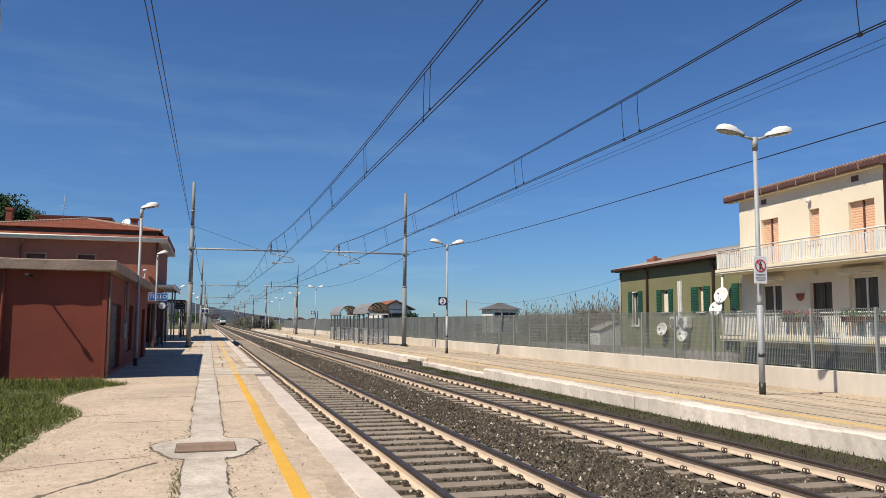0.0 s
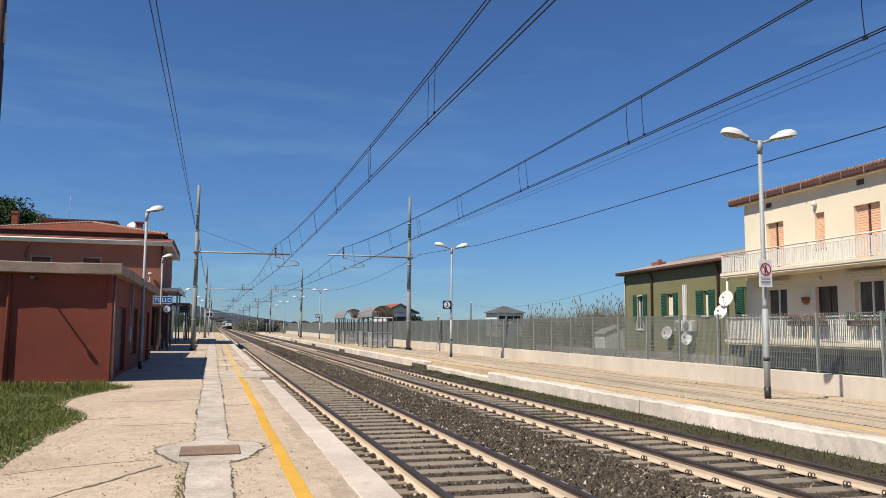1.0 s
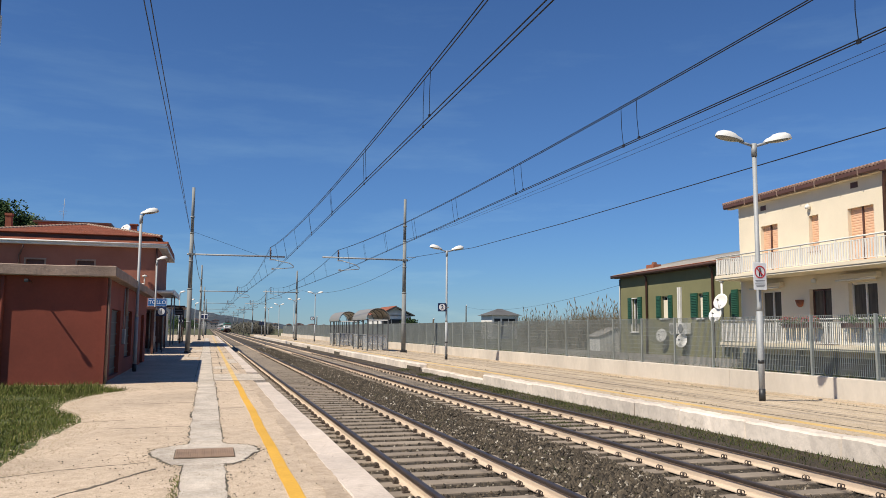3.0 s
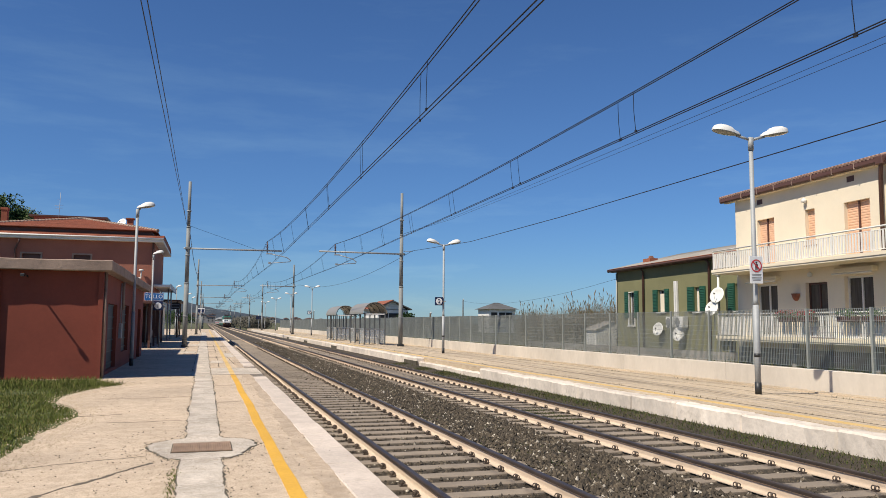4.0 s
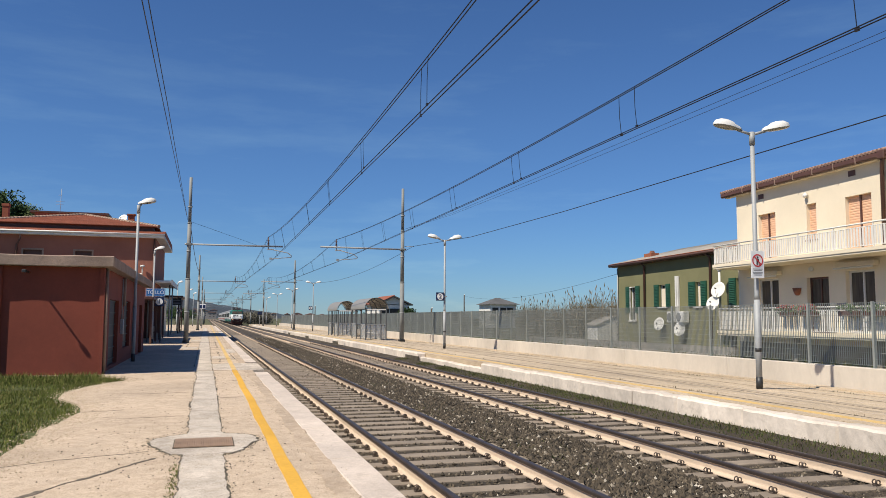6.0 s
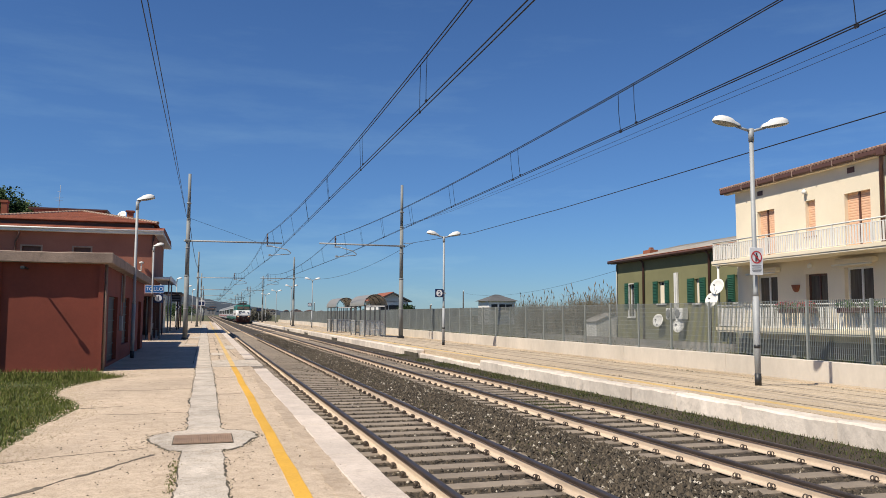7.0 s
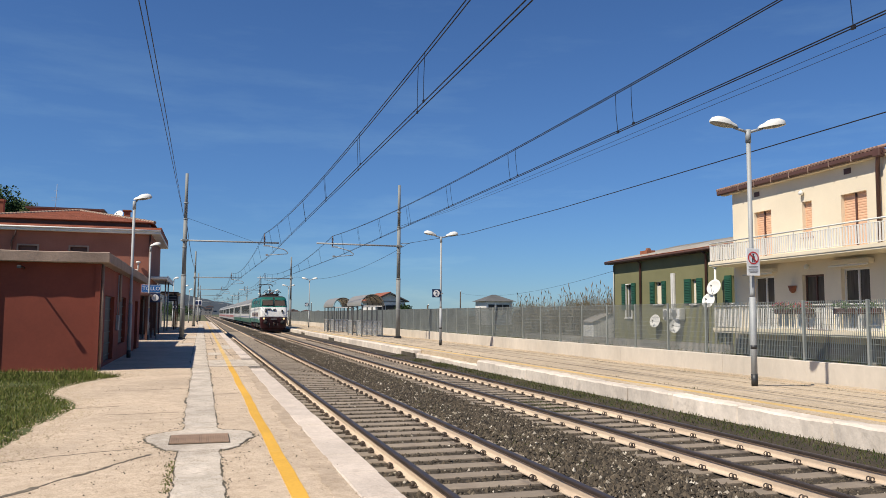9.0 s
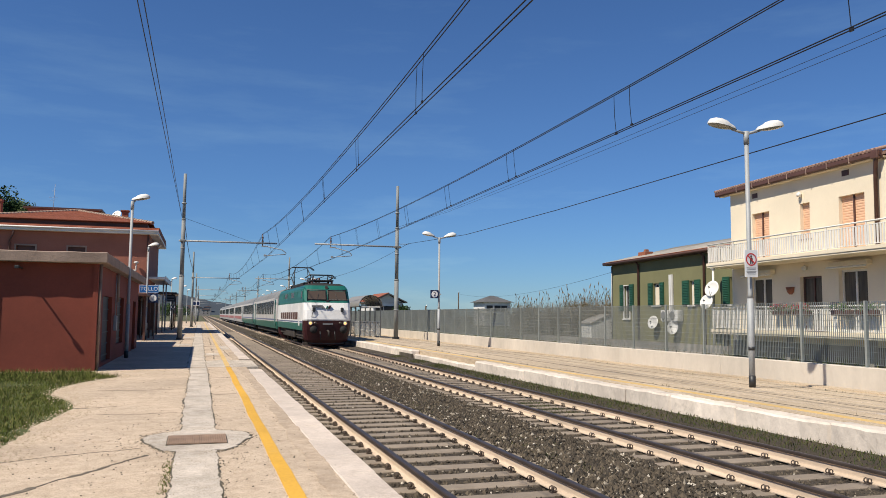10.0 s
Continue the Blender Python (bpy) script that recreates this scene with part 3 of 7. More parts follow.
part("board", B(-0.28, 0.28, -0.06, 0.0, -0.28, 0.28, bevel=0.006), M_NAVY, sg)
part("bracket", B(0.07, 0.13, -0.03, 0.36, 0.27, 0.33), M_GALV, sg)
part("white_disc", P([(0.21 * math.cos(math.pi * k / 16), 0.21 * math.sin(math.pi * k / 16)) for k in range(32)], "y", -0.064, -0.058), M_SIGNW, sg)
letters("1", 0.38, (0, -0.069, 0), M_NAVY, sg, "numeral")
far_sign = copy_thing(sg, pose(-3.05, 97.9, 2.6))
part("post", T([(0, 0.05, -2.4), (0, 0.05, 0.3)], 0.035, 8), M_GALV, far_sign)

sg = thing("station_name_sign", "blue station name board with white letters on posts", "sign", pose(-3.06, 52.0, ZL))
part("board", B(-0.57, 0.57, -0.05, 0.0, 2.86, 3.34, bevel=0.008), M_BLUE, sg)
bm = bmesh.new()
for a in ((-0.55, 0.55, 2.875, 2.89), (-0.55, 0.55, 3.31, 3.325), (-0.55, -0.535, 2.875, 3.325), (0.535, 0.55, 2.875, 3.325)):
    box(bm, a[0], a[1], -0.056, -0.05, a[2], a[3])
part("white_border", bm, M_SIGNW, sg)
letters("TOLLO", 0.32, (0, -0.056, 3.1), M_SIGNW, sg)
for x in (-0.42, 0.36):
    part("post", T([(x, 0.04, -0.05), (x, 0.04, 3.42)], 0.045, 10), M_MAST, sg)


# ---------- shelters ----------
M_VAULT = glass("smoked_polycarbonate", (0.27, 0.25, 0.215), 0.9, 0.4)
M_FRAME = surface("dark_grey_frame", (0.12, 0.125, 0.125), 0.8, 0.5, coarse=2, fine=30)
M_PANE = glass("scratched_clear_panel", (0.45, 0.47, 0.47), 0.42, 0.25)


def shelter(y0, y1, label):
    ob = thing("platform_shelter", label, "shelter", pose(10.66, y0, ZR), "shelters")
    L, Wd, zs = y1 - y0, 1.45, 2.17
    for k in range(4):
        y = L * k / 3
        for x in (0.0, Wd):
            part("post", B(x - 0.04, x + 0.04, y - 0.04, y + 0.04, -0.02, zs, bevel=0.006), M_FRAME, ob)
        arc = [(Wd / 2 - (Wd / 2 + 0.04) * math.cos(math.pi * i / 14), y, zs + 0.73 * math.sin(math.pi * i / 14)) for i in range(15)]
        part("rib", T(arc, 0.025, 6), M_FRAME, ob)
    for x in (0.0, Wd):
        part("eaves_beam", B(x - 0.03, x + 0.03, -0.05, L + 0.05, zs - 0.06, zs + 0.02), M_FRAME, ob)
    bm = bmesh.new()
    prev = None
    for i in range(19):
        a = math.pi * i / 18
        row = []
        for r in (0.035, 0.045):
            for y in (-0.1, L + 0.1):
                row.append(bm.verts.new((Wd / 2 - (Wd / 2 + 0.08 + r) * math.cos(a), y, zs - 0.02 + (0.76 + r) * math.sin(a))))
        if prev:
            bm.faces.new((prev[0], prev[1], row[1], row[0]))
            bm.faces.new((prev[2], row[2], row[3], prev[3]))
            bm.faces.new((prev[0], row[0], row[2], prev[2]))
            bm.faces.new((prev[1], prev[3], row[3], row[1]))
        prev = row
    part("vault", bm, M_VAULT, ob, "smoky brown curved roof sheet")
    part("end_beam", B(0, Wd, -0.03, 0.03, zs - 0.09, zs - 0.01), M_WHITE, ob)
    # low screens with rails
    for k in range(3):
        if k != 1:
            part("side_screen", B(-0.01, 0.01, L * k / 3 + 0.04, L * (k + 1) / 3 - 0.04, 0.1, 1.05), M_PANE, ob)
            part("screen_rail", B(-0.025, 0.025, L * k / 3, L * (k + 1) / 3, 1.05, 1.11), M_GALV, ob)
        part("back_screen", B(Wd - 0.01, Wd + 0.01, L * k / 3 + 0.04, L * (k + 1) / 3 - 0.04, 0.1, 1.05), M_PANE, ob)
        part("back_rail", B(Wd - 0.025, Wd + 0.025, L * k / 3, L * (k + 1) / 3, 1.05, 1.11), M_GALV, ob)
    for y in (0.0, L):
        part("end_screen", B(0.04, Wd - 0.04, y - 0.01, y + 0.01, 0.1, 1.05), M_PANE, ob)
        part("end_rail", B(0, Wd, y - 0.025, y + 0.025, 1.05, 1.11), M_GALV, ob)
        for i in range(3):
            part("bar", B(Wd * (i + 1) / 4 - 0.03, Wd * (i + 1) / 4 + 0.03, y - 0.012, y + 0.012, 0.05, zs), M_FRAME, ob)
    for i in range(10):
        part("screen_bar", B(0.1 + 0.135 * i, 0.125 + 0.135 * i, L - 0.03, L - 0.012, 0.1, 1.05), M_FRAME, ob)
    part("seat", B(Wd - 0.5, Wd - 0.08, 0.5, L - 0.5, 0.4, 0.47, bevel=0.02), M_WHITE, ob)
    for y in (0.8, L - 0.8):
        part("seat_support", B(Wd - 0.42, Wd - 0.16, y - 0.05, y + 0.05, -0.01, 0.4), M_WHITE, ob)
    return ob


shelter(54.0, 59.3, "waiting shelter with smoky barrel roof and glazed screens")
shelter(66.0, 71.3, "second waiting shelter with smoky barrel roof")


# ---------- small signals far down the line ----------
for x, y, z0, lab in ((-0.55, 118, ZL, "twin display box on a post beside the platform"), (10.4, 163, ZR - 0.7, "dark twin display box on a post")):
    ob = thing("signal_box", lab, "signal", pose(x, y, z0), "line signals")
    part("post", T([(0, 0, -0.05), (0, 0, 3.9)], 0.06, 10), M_GALV, ob)
    part("housing", B(-0.5, 0.5, -0.12, 0.12, 2.75, 3.45, bevel=0.02), M_SIGNW if x < 0 else M_BLACK, ob)
    for dx in (-0.24, 0.24):
        part("display", B(dx - 0.17, dx + 0.17, -0.14, -0.115, 2.85, 3.35), M_NAVY, ob)

# ---------- wall and grating fence behind the island platform ----------
wall = thing("wall_east", "long pale concrete wall with a grating fence on it", "wall", kind="structure")
y = 2.2
rng = random.Random(5)
while y < 166:
    b = bmesh.new()
    box(b, XW_E, XW_E + 0.28, y + 0.006, y + 5.994, -0.1, 0.700 + rng.uniform(-0.004, 0.004), bevel=0.012)
    part("wall_panel", b, M_WALL, wall)
    y += 6
bm = bmesh.new()
for k in range(33):
    u = 0.012 + 2.03 * k / 32 + 0.02
    box(bm, -0.0095, 0.0095, u - 0.0022, u + 0.0022, 0.0, 1.5)
for k in range(11):
    z = 0.005 + 1.48 * k / 10
    box(bm, -0.004, 0.004, 0.02, 2.07, z - 0.004, z + 0.004)
GRATE = bpy.data.meshes.new("panel")
bm.to_mesh(GRATE)
bm.free()
GRATE.materials.append(M_FENCE)
bm = B(-0.035, 0.035, -0.03, 0.03, 0.0, 1.575, bevel=0.004)
box(bm, -0.08, 0.08, -0.07, 0.07, 0.0, 0.012)
POST = bpy.data.meshes.new("post")
bm.to_mesh(POST)
bm.free()
POST.materials.append(M_FENCE)
fence = thing("grating_fence", "tall galvanised steel grating fence standing on the wall", "fence", pose(15.1, 14.87 - 6 * 2.09, 0.697))
bm = bmesh.new()
for k in range(11):
    z = 0.005 + 1.48 * k / 10
    box(bm, -0.004, 0.004, 0.02, 2.07, z - 0.004, z + 0.004)
RODS = bpy.data.meshes.new("panel")
bm.to_mesh(RODS)
bm.free()
bm = B(-0.0095, 0.0095, -0.0022, 0.0022, 0.0, 1.5)
BAR = bpy.data.meshes.new("bar")
bm.to_mesh(BAR)
bm.free()
for me in (RODS, BAR):
    me.materials.append(M_FENCE)
for k in range(79):
    if 5 <= k <= 12:
        o = new("panel", RODS)
        o.parent = fence
        o.matrix_basis = pose(0, k * 2.09 + 0.02, 0.06)
        for j in range(33):
            b = new("bar", BAR)
            b.parent = o
            b.matrix_basis = pose(0, 0.032 + 2.03 * j / 32, 0)
        o = new("post", POST)
        o.parent = fence
        o.matrix_basis = pose(0, k * 2.09, 0)
        continue
    for name, me, dy, dz in (("panel", GRATE, 0.02, 0.06), ("post", POST, 0, 0)):
        o = new(name, me)
        o.parent = fence
        o.matrix_basis = pose(0, k * 2.09 + dy, dz)
        if name == "panel":
            tagged(o, kind="stuff")
tagged(part("yard_kerb", B(15.26, 15.9, 2.2, 166, -0.5, 0.04), M_GROUND), "low concrete strip behind the fence wall", "kerb", kind="structure")

# ---------- red hut ----------
M_TUNDERGREY = surface("dull_grey_louvre", (0.075, 0.07, 0.065), 0.8, 0.6, coarse=2, fine=20)
hut = thing("red_hut", "flat-roofed red rendered hut in harsh sun", "hut", pose(0, 0, 0))
bm = bmesh.new()
X0, XW, Y0, Y1 = -9.6, -2.75, 23.47, 38.9
box(bm, X0, XW, Y0, Y0 + 0.25, -0.05, 3.2)
part("front_wall", bm, M_HUT, hut)
part("back_wall", B(X0, XW, Y1 - 0.25, Y1, -0.05, 3.2), M_HUT, hut)
part("far_wall", B(X0, X0 + 0.25, Y0 + 0.25, Y1 - 0.25, -0.05, 3.2), M_HUT, hut)
# wall towards the track, with its openings cut through
OPEN = [(25.2, 27.7, 0.35, 2.35, "g"), (29.4, 31.8, 0.75, 2.4, "g"), (33.6, 34.6, 0.25, 2.35, "d"), (36.0, 37.6, 0.25, 2.35, "d")]
bm = pierced(bmesh.new(), XW - 0.25, XW, Y0 + 0.25, Y1 - 0.25, -0.05, 3.2, [o[:4] for o in OPEN])
part("side_wall", bm, M_HUT, hut)
for a, b, z0, z1, k in OPEN:
    if k == "g":
        w = part("grille_window", B(XW - 0.16, XW - 0.12, a, b, z0, z1), M_DARK, hut, "dark louvred grille")
        for j in range(6):
            z = z0 + 0.15 + (z1 - z0 - 0.2) * j / 5
            part("louvre", prism(bmesh.new(), [(XW - 0.12, z), (XW - 0.09, z), (XW - 0.09, z + 0.03), (XW - 0.12, z + 0.03)], "y", a + 0.04, b - 0.04), M_TUNDERGREY, w)
    else:
        d = part("door", B(XW - 0.18, XW - 0.12, a, b, z0, z1), M_BROWN, hut, "dark brown metal door")
        part("handle", B(XW - 0.12, XW - 0.07, a + 0.1, a + 0.22, 1.25, 1.29), M_GALV, d)
bm = bmesh.new()
box(bm, X0 - 0.3, -2.46, 23.2, 39.15, 3.19, 3.485, bevel=0.02)
es = [e for e in bm.edges if abs(e.verts[0].co.y - e.verts[1].co.y) > 3 or abs(e.verts[0].co.x - e.verts[1].co.x) > 3]
bmesh.ops.subdivide_edges(bm, edges=es, cuts=60, use_grid_fill=True)
for v in bm.verts:
    v.co += Vector((noise.noise(v.co * 2.1) * 0.012, noise.noise(v.co * 2.3 + Vector((7, 0, 0))) * 0.015, noise.noise(v.co * 1.7 + Vector((0, 9, 0))) * 0.015))
part("roof_slab", bm, M_HUTSLAB, hut, "chipped grey concrete roof slab")
part("ceiling_edge", B(X0, XW - 0.01, Y0 + 0.01, Y1 - 0.01, 3.12, 3.18), M_DARK, hut)
for pts in ([(-2.68, 23.75, 0.2), (-2.68, 23.75, 3.18)], [(-2.66, 32.7, 0.2), (-2.66, 32.7, 3.18)], [(-2.66, 28.6, 2.2), (-2.66, 28.6, 3.15)]):
    part("downpipe", T(pts, 0.045, 8), M_HUTSLAB, hut, "stained grey downpipe")
part("downpipe", T([(-5.28, 23.42, 0.2), (-5.28, 23.42, 2.6), (-5.28, 23.38, 3.18)], 0.045, 8), M_HUT, hut, "red painted downpipe")
part("corner_board", B(-2.83, -2.70, 23.43, 23.54, 0.0, 3.18), M_HUT, hut)
wl = thing("wall_lamp", "small dark flood lamp on a bracket under the slab", "lamp", pose(-4.62, 23.47, 3.02))
part("bracket", T([(0, 0.03, 0), (0, -0.58, 0.02)], 0.026, 8), M_BLACK, wl)
part("housing", B(-0.05, 0.05, -0.64, -0.55, -0.04, 0.04, bevel=0.01), M_BLACK, wl)
bx = thing("junction_box", "grey electrical box fixed on the hut wall", "box", pose(-2.75, 28.45, 1.5))
part("casing", B(0, 0.1, -0.12, 0.12, -0.25, 0.25, bevel=0.01), M_GALV, bx)
part("conduit", T([(0.04, 0, 0.24), (0.04, 0, 1.6)], 0.018, 6), M_GALV, bx)

# ---------- station building ----------
st = thing("station_building", "two-storey red station building with tiled hip roof", "house", pose(0, 0, 0))
SX0, SX1, SY0, SY1, SZ = -17.0, -4.0, 66.0, 80.0, 8.05
WIN = [(-13.45, -12.16), (-9.86, -8.65)]
for nm, y0, y1 in (("front_wall", SY0, SY0 + 0.4), ("back_wall", SY1 - 0.4, SY1)):
    bm = pierced(bmesh.new(), y0, y1, SX0, SX1, 0, SZ, [(a, b, *z) for a, b in WIN for z in ((5.2, 6.9), (1.2, 3.4))], "x")
    part(nm, bm, M_STATION, st)
for a, b in WIN:
    for z0, z1 in ((5.2, 6.9), (1.2, 3.4)):
        w = part("window", B(a, b, SY0 + 0.22, SY0 + 0.26, z0, z1), M_BROWN, st, "closed brown shutter")
        bm = bmesh.new()
        box(bm, a - 0.12, b + 0.12, SY0 - 0.04, SY0 + 0.1, z1, z1 + 0.12)
        box(bm, a - 0.12, a, SY0 - 0.04, SY0 + 0.1, z0, z1)
        box(bm, b, b + 0.12, SY0 - 0.04, SY0 + 0.1, z0, z1)
        box(bm, a - 0.18, b + 0.18, SY0 - 0.09, SY0 + 0.1, z0 - 0.1, z0)
        part("frame", bm, M_HUTSLAB, w, "pale stone frame")
bm = bmesh.new()
box(bm, SX1 - 0.4, SX1, SY0 + 0.4, SY1 - 0.4, 0, SZ)
part("side_wall", bm, M_STATION, st)
part("west_wall", B(SX0, SX0 + 0.4, SY0 + 0.4, SY1 - 0.4, 0, SZ), M_STATION, st)
for y in (68.5, 72.0, 75.5):
    d = part("side_door", B(SX1 - 0.02, SX1 + 0.04, y, y + 1.4, 0.25, 2.9), M_WHITE, st, "pale framed station door")
    part("pane", B(SX1 + 0.04, SX1 + 0.06, y + 0.15, y + 1.25, 0.6, 2.7), M_GLASS, d)
OV = 0.45
part("cornice", B(SX0 - OV, SX1 + 0.68, SY0 - OV, SY1 + OV, SZ, SZ + 0.22, bevel=0.03), M_WHITE, st, "white eaves cornice")
part("gutter", T([(SX0 - OV, SY0 - OV - 0.05, SZ + 0.26), (SX1 + 0.68, SY0 - OV - 0.05, SZ + 0.26)], 0.07, 8), M_WHITE, st)


def hip(bm, x0, x1, y0, y1, z0, z1, inset):
    ry = (y0 + y1) / 2
    a = [bm.verts.new(q) for q in ((x0, y0, z0), (x1, y0, z0), (x1, y1, z0), (x0, y1, z0), (x0 + inset, ry, z1), (x1 - inset, ry, z1))]
    for q in ((0, 1, 5, 4), (1, 2, 5), (2, 3, 4, 5), (3, 0, 4), (3, 2, 1, 0)):
        bm.faces.new([a[i] for i in q])
    return bm


rx0, rx1, ry0, ry1, rz0, rz1 = SX0 - OV, SX1 + 0.68, SY0 - OV, SY1 + OV, SZ + 0.24, 10.25
part("skirt_roof", P([(ry0, rz0), (ry0 + 1.3, rz0 + 0.42), (ry1 - 1.3, rz0 + 0.42), (ry1, rz0)], "x", rx0, rx1), M_TILE, st, "low tiled skirt along the eaves")
for k in range(3):
    y = ry0 + 0.4 * k
    part("skirt_tiles", P([(y - 0.06, rz0 + 0.13 * k), (y + 0.36, rz0 + 0.13 * k + 0.13), (y + 0.36, rz0 + 0.13 * k + 0.15), (y - 0.06, rz0 + 0.13 * k + 0.07)], "x", rx0, rx1), M_TILE, st)
# the shadow under the upper roof is put into this set-back wall's dark colour
part("attic_band", B(rx0 + 1.0, rx1 - 0.9, ry0 + 1.1, ry1 - 1.1, rz0 + 0.3, rz0 + 0.78), M_BROWN, st, "set-back band under the upper roof, its shadow put in as dark brown")
rx0, rx1, ry0, ry1, rz0, rz1 = rx0 + 0.6, rx1 - 0.5, ry0 + 0.75, ry1 - 0.75, rz0 + 0.7, 10.5
rf = part("roof", hip(bmesh.new(), rx0, rx1, ry0, ry1, rz0, rz1, 6.4), M_TILE, st, "terracotta tiled upper hip roof")
# rows of half-round tiles on the slope that faces the platform's near end
for k in range(20):
    bm = bmesh.new()
    t0 = k / 20
    y, z = ry0 + (ry1 - ry0) / 2 * t0, rz0 + (rz1 - rz0) * t0
    xa, xb = rx0 + 6.4 * t0, rx1 - 6.4 * t0
    prism(bm, [(y - 0.05, z + 0.02), (y + 0.32, z + 0.11), (y + 0.32, z + 0.13), (y - 0.05, z + 0.075)], "x", xa, xb)
    part("tile_row", bm, M_TILE, rf)
for (ax, ay, az), (bx_, by, bz), n in (((rx1, ry0, rz0 + 0.05), (rx1 - 6.4, (ry0 + ry1) / 2, rz1 + 0.05), 30), ((rx1 - 6.4, (ry0 + ry1) / 2, rz1 + 0.05), (rx0 + 6.4, (ry0 + ry1) / 2, rz1 + 0.05), 6), ((rx0, ry0, rz0 + 0.05), (rx0 + 6.4, (ry0 + ry1) / 2, rz1 + 0.05), 30)):
    for k in range(n):
        a, b = Vector((ax, ay, az)), Vector((bx_, by, bz))
        part("ridge_tile", T([a.lerp(b, k / n), a.lerp(b, (k + 1.12) / n)], [0.15, 0.12], 7), M_HUTSLAB, rf)
part("rooftop_block", B(-14.9, -9.1, 77.0, 79.2, 8.4, 11.1), M_STATION, st, "dark red stair block on the roof")
part("block_cap", B(-15.3, -8.8, 76.8, 79.4, 11.1, 11.25), M_BROWN, st)
ch = part("chimney", B(-6.75, -6.25, 72.6, 73.3, 9.4, 10.65), M_TILE, st, "brick chimney")
part("cap", B(-6.85, -6.15, 72.5, 73.4, 10.65, 10.75), M_TILE, ch)
ch = part("chimney", B(-16.4, -15.95, 72.0, 72.6, 8.4, 10.95), M_TILE, st, "slim brick chimney")
part("cap", B(-16.45, -15.9, 71.95, 72.65, 10.95, 11.15), M_TILE, ch)


def dish(name, at, r, aim_rot, label, mount=0.4, group="satellite dishes"):
    ob = thing(name, label, "satellite dish", at, group)
    m = pose(0, 0, 0, *aim_rot)
    prof = [(0.001, 0.0), (r * 0.35, r * 0.03), (r * 0.7, r * 0.13), (r, r * 0.27), (r * 1.01, r * 0.255), (r * 0.7, r * 0.11), (r * 0.35, r * 0.01), (0.001, -0.02)]
    part("reflector", lathe(bmesh.new(), prof, 28, m), M_WHITE, ob)
    tip = m @ Vector((0, 0, r * 0.9))
    low = m @ Vector((0, -r * 0.95, r * 0.25))
    part("feed_arm", T([low, tip], 0.012, 5), M_GALV, ob)
    part("feed_horn", T([tip, tip + (m @ Vector((0, 0, -0.09)))], 0.03, 8), M_BLACK, ob)
    back = m @ Vector((0, 0, -0.02))
    part("bracket", T([back, back + Vector((0.12, 0.1, -0.05)), back + Vector((0.12, 0.1, -mount))], 0.02, 6), M_GALV, ob)
    return ob


dish("satellite_dish", pose(-7.1, 72.4, 10.2), 0.45, (65, 0, -35), "white satellite dish on the station roof", 0.5)
an = thing("roof_antenna", "thin television aerial on the station roof", "antenna", pose(-12.4, 74, 10.0))
part("pole", T([(0, 0, 0), (0.08, 0, 2.9)], 0.02, 6), M_GALV, an)
for z, w in ((1.5, 0.3), (1.75, 0.35), (2.3, 0.15)):
    part("element", T([(-w, 0, z), (w, 0, z + 0.05)], 0.012, 5), M_GALV, an)
part("downpipe", T([(-13.62, 65.6, 8.0), (-13.62, 65.6, 7.8), (-13.9, 65.9, 7.2), (-13.9, 65.9, 0.2)], 0.07, 8), M_BROWN, st, "brown downpipe")
part("downpipe", T([(-4.1, 65.9, 8.04), (-4.1, 65.9, 0.2)], 0.07, 8), M_BROWN, st, "brown downpipe")
part("vent_pipe", T([(-6.2, 65.9, 5.2), (-4.9, 65.9, 5.2), (-4.9, 65.7, 5.3), (-4.9, 65.7, 5.75)], 0.05, 8), M_WHITE, st, "pale bent vent pipe")
part("vent_cap", lathe(bmesh.new(), [(0.01, 0.16), (0.16, 0.12), (0.2, 0.0), (0.02, 0.0)], 14, pose(-4.9, 65.7, 5.75)), M_WHITE, st)
# block added behind the hut, mostly hidden, to lengthen its shadow on the platform
part("rear_annex", B(-9.3, -3.6, 38.9, 46.0, -0.05, 3.4), M_HUT, hut)
part("annex_roof", B(-9.5, -3.5, 39.15, 46.15, 3.4, 3.56, bevel=0.02), M_HUTSLAB, hut)
# dark lean-to between the hut and the station
lt = thing("platform_shelter", "dark brown wooden platform shelter with flat roof", "shelter", pose(0, 0, 0))
part("roof", B(-4.9, -2.95, 48.6, 63.5, 2.85, 3.0, bevel=0.02), M_BROWN, lt)
part("back_panel", B(-4.8, -4.7, 49.0, 63.3, ZL, 2.85), M_HUT, lt, "red rendered back wall")
# dark brown cross panels stand in for the shade inside the lean-to
part("end_panel", B(-4.7, -3.75, 50.6, 50.7, ZL, 2.85), M_BROWN, lt, "dark brown panel standing for the shaded inside")
part("end_panel", B(-4.7, -3.3, 62.9, 63.0, ZL, 2.85), M_BROWN, lt, "dark brown panel standing for the shaded inside")
for y in (49.2, 53.8, 58.4, 63.0):
    part("post", B(-3.16, -3.04, y, y + 0.12, ZL, 2.85), M_BROWN, lt)
# canopy over the platform
cn = part("canopy", B(SX1, -2.75, 66.4, 79.0, 4.55, 4.75, bevel=0.03), M_WHITE, st, "white flat platform canopy")
part("fascia", B(-2.75, -2.68, 66.4, 79.0, 4.42, 4.82), M_WHITE, cn)
part("canopy", B(SX1, -2.2, 80.0, 92.0, 3.75, 3.9, bevel=0.03), M_BROWN, st, "lower brown canopy")
part("annex", B(-12, -4.4, 80.02, 96, 0, 3.7), M_CREAM, st, "low cream annex beside the station")
for y in (70.0, 75.5):
    part("canopy_post", T([(-3.0, y, 0.2), (-3.0, y, 4.55)], 0.06, 8), M_GALV, st)
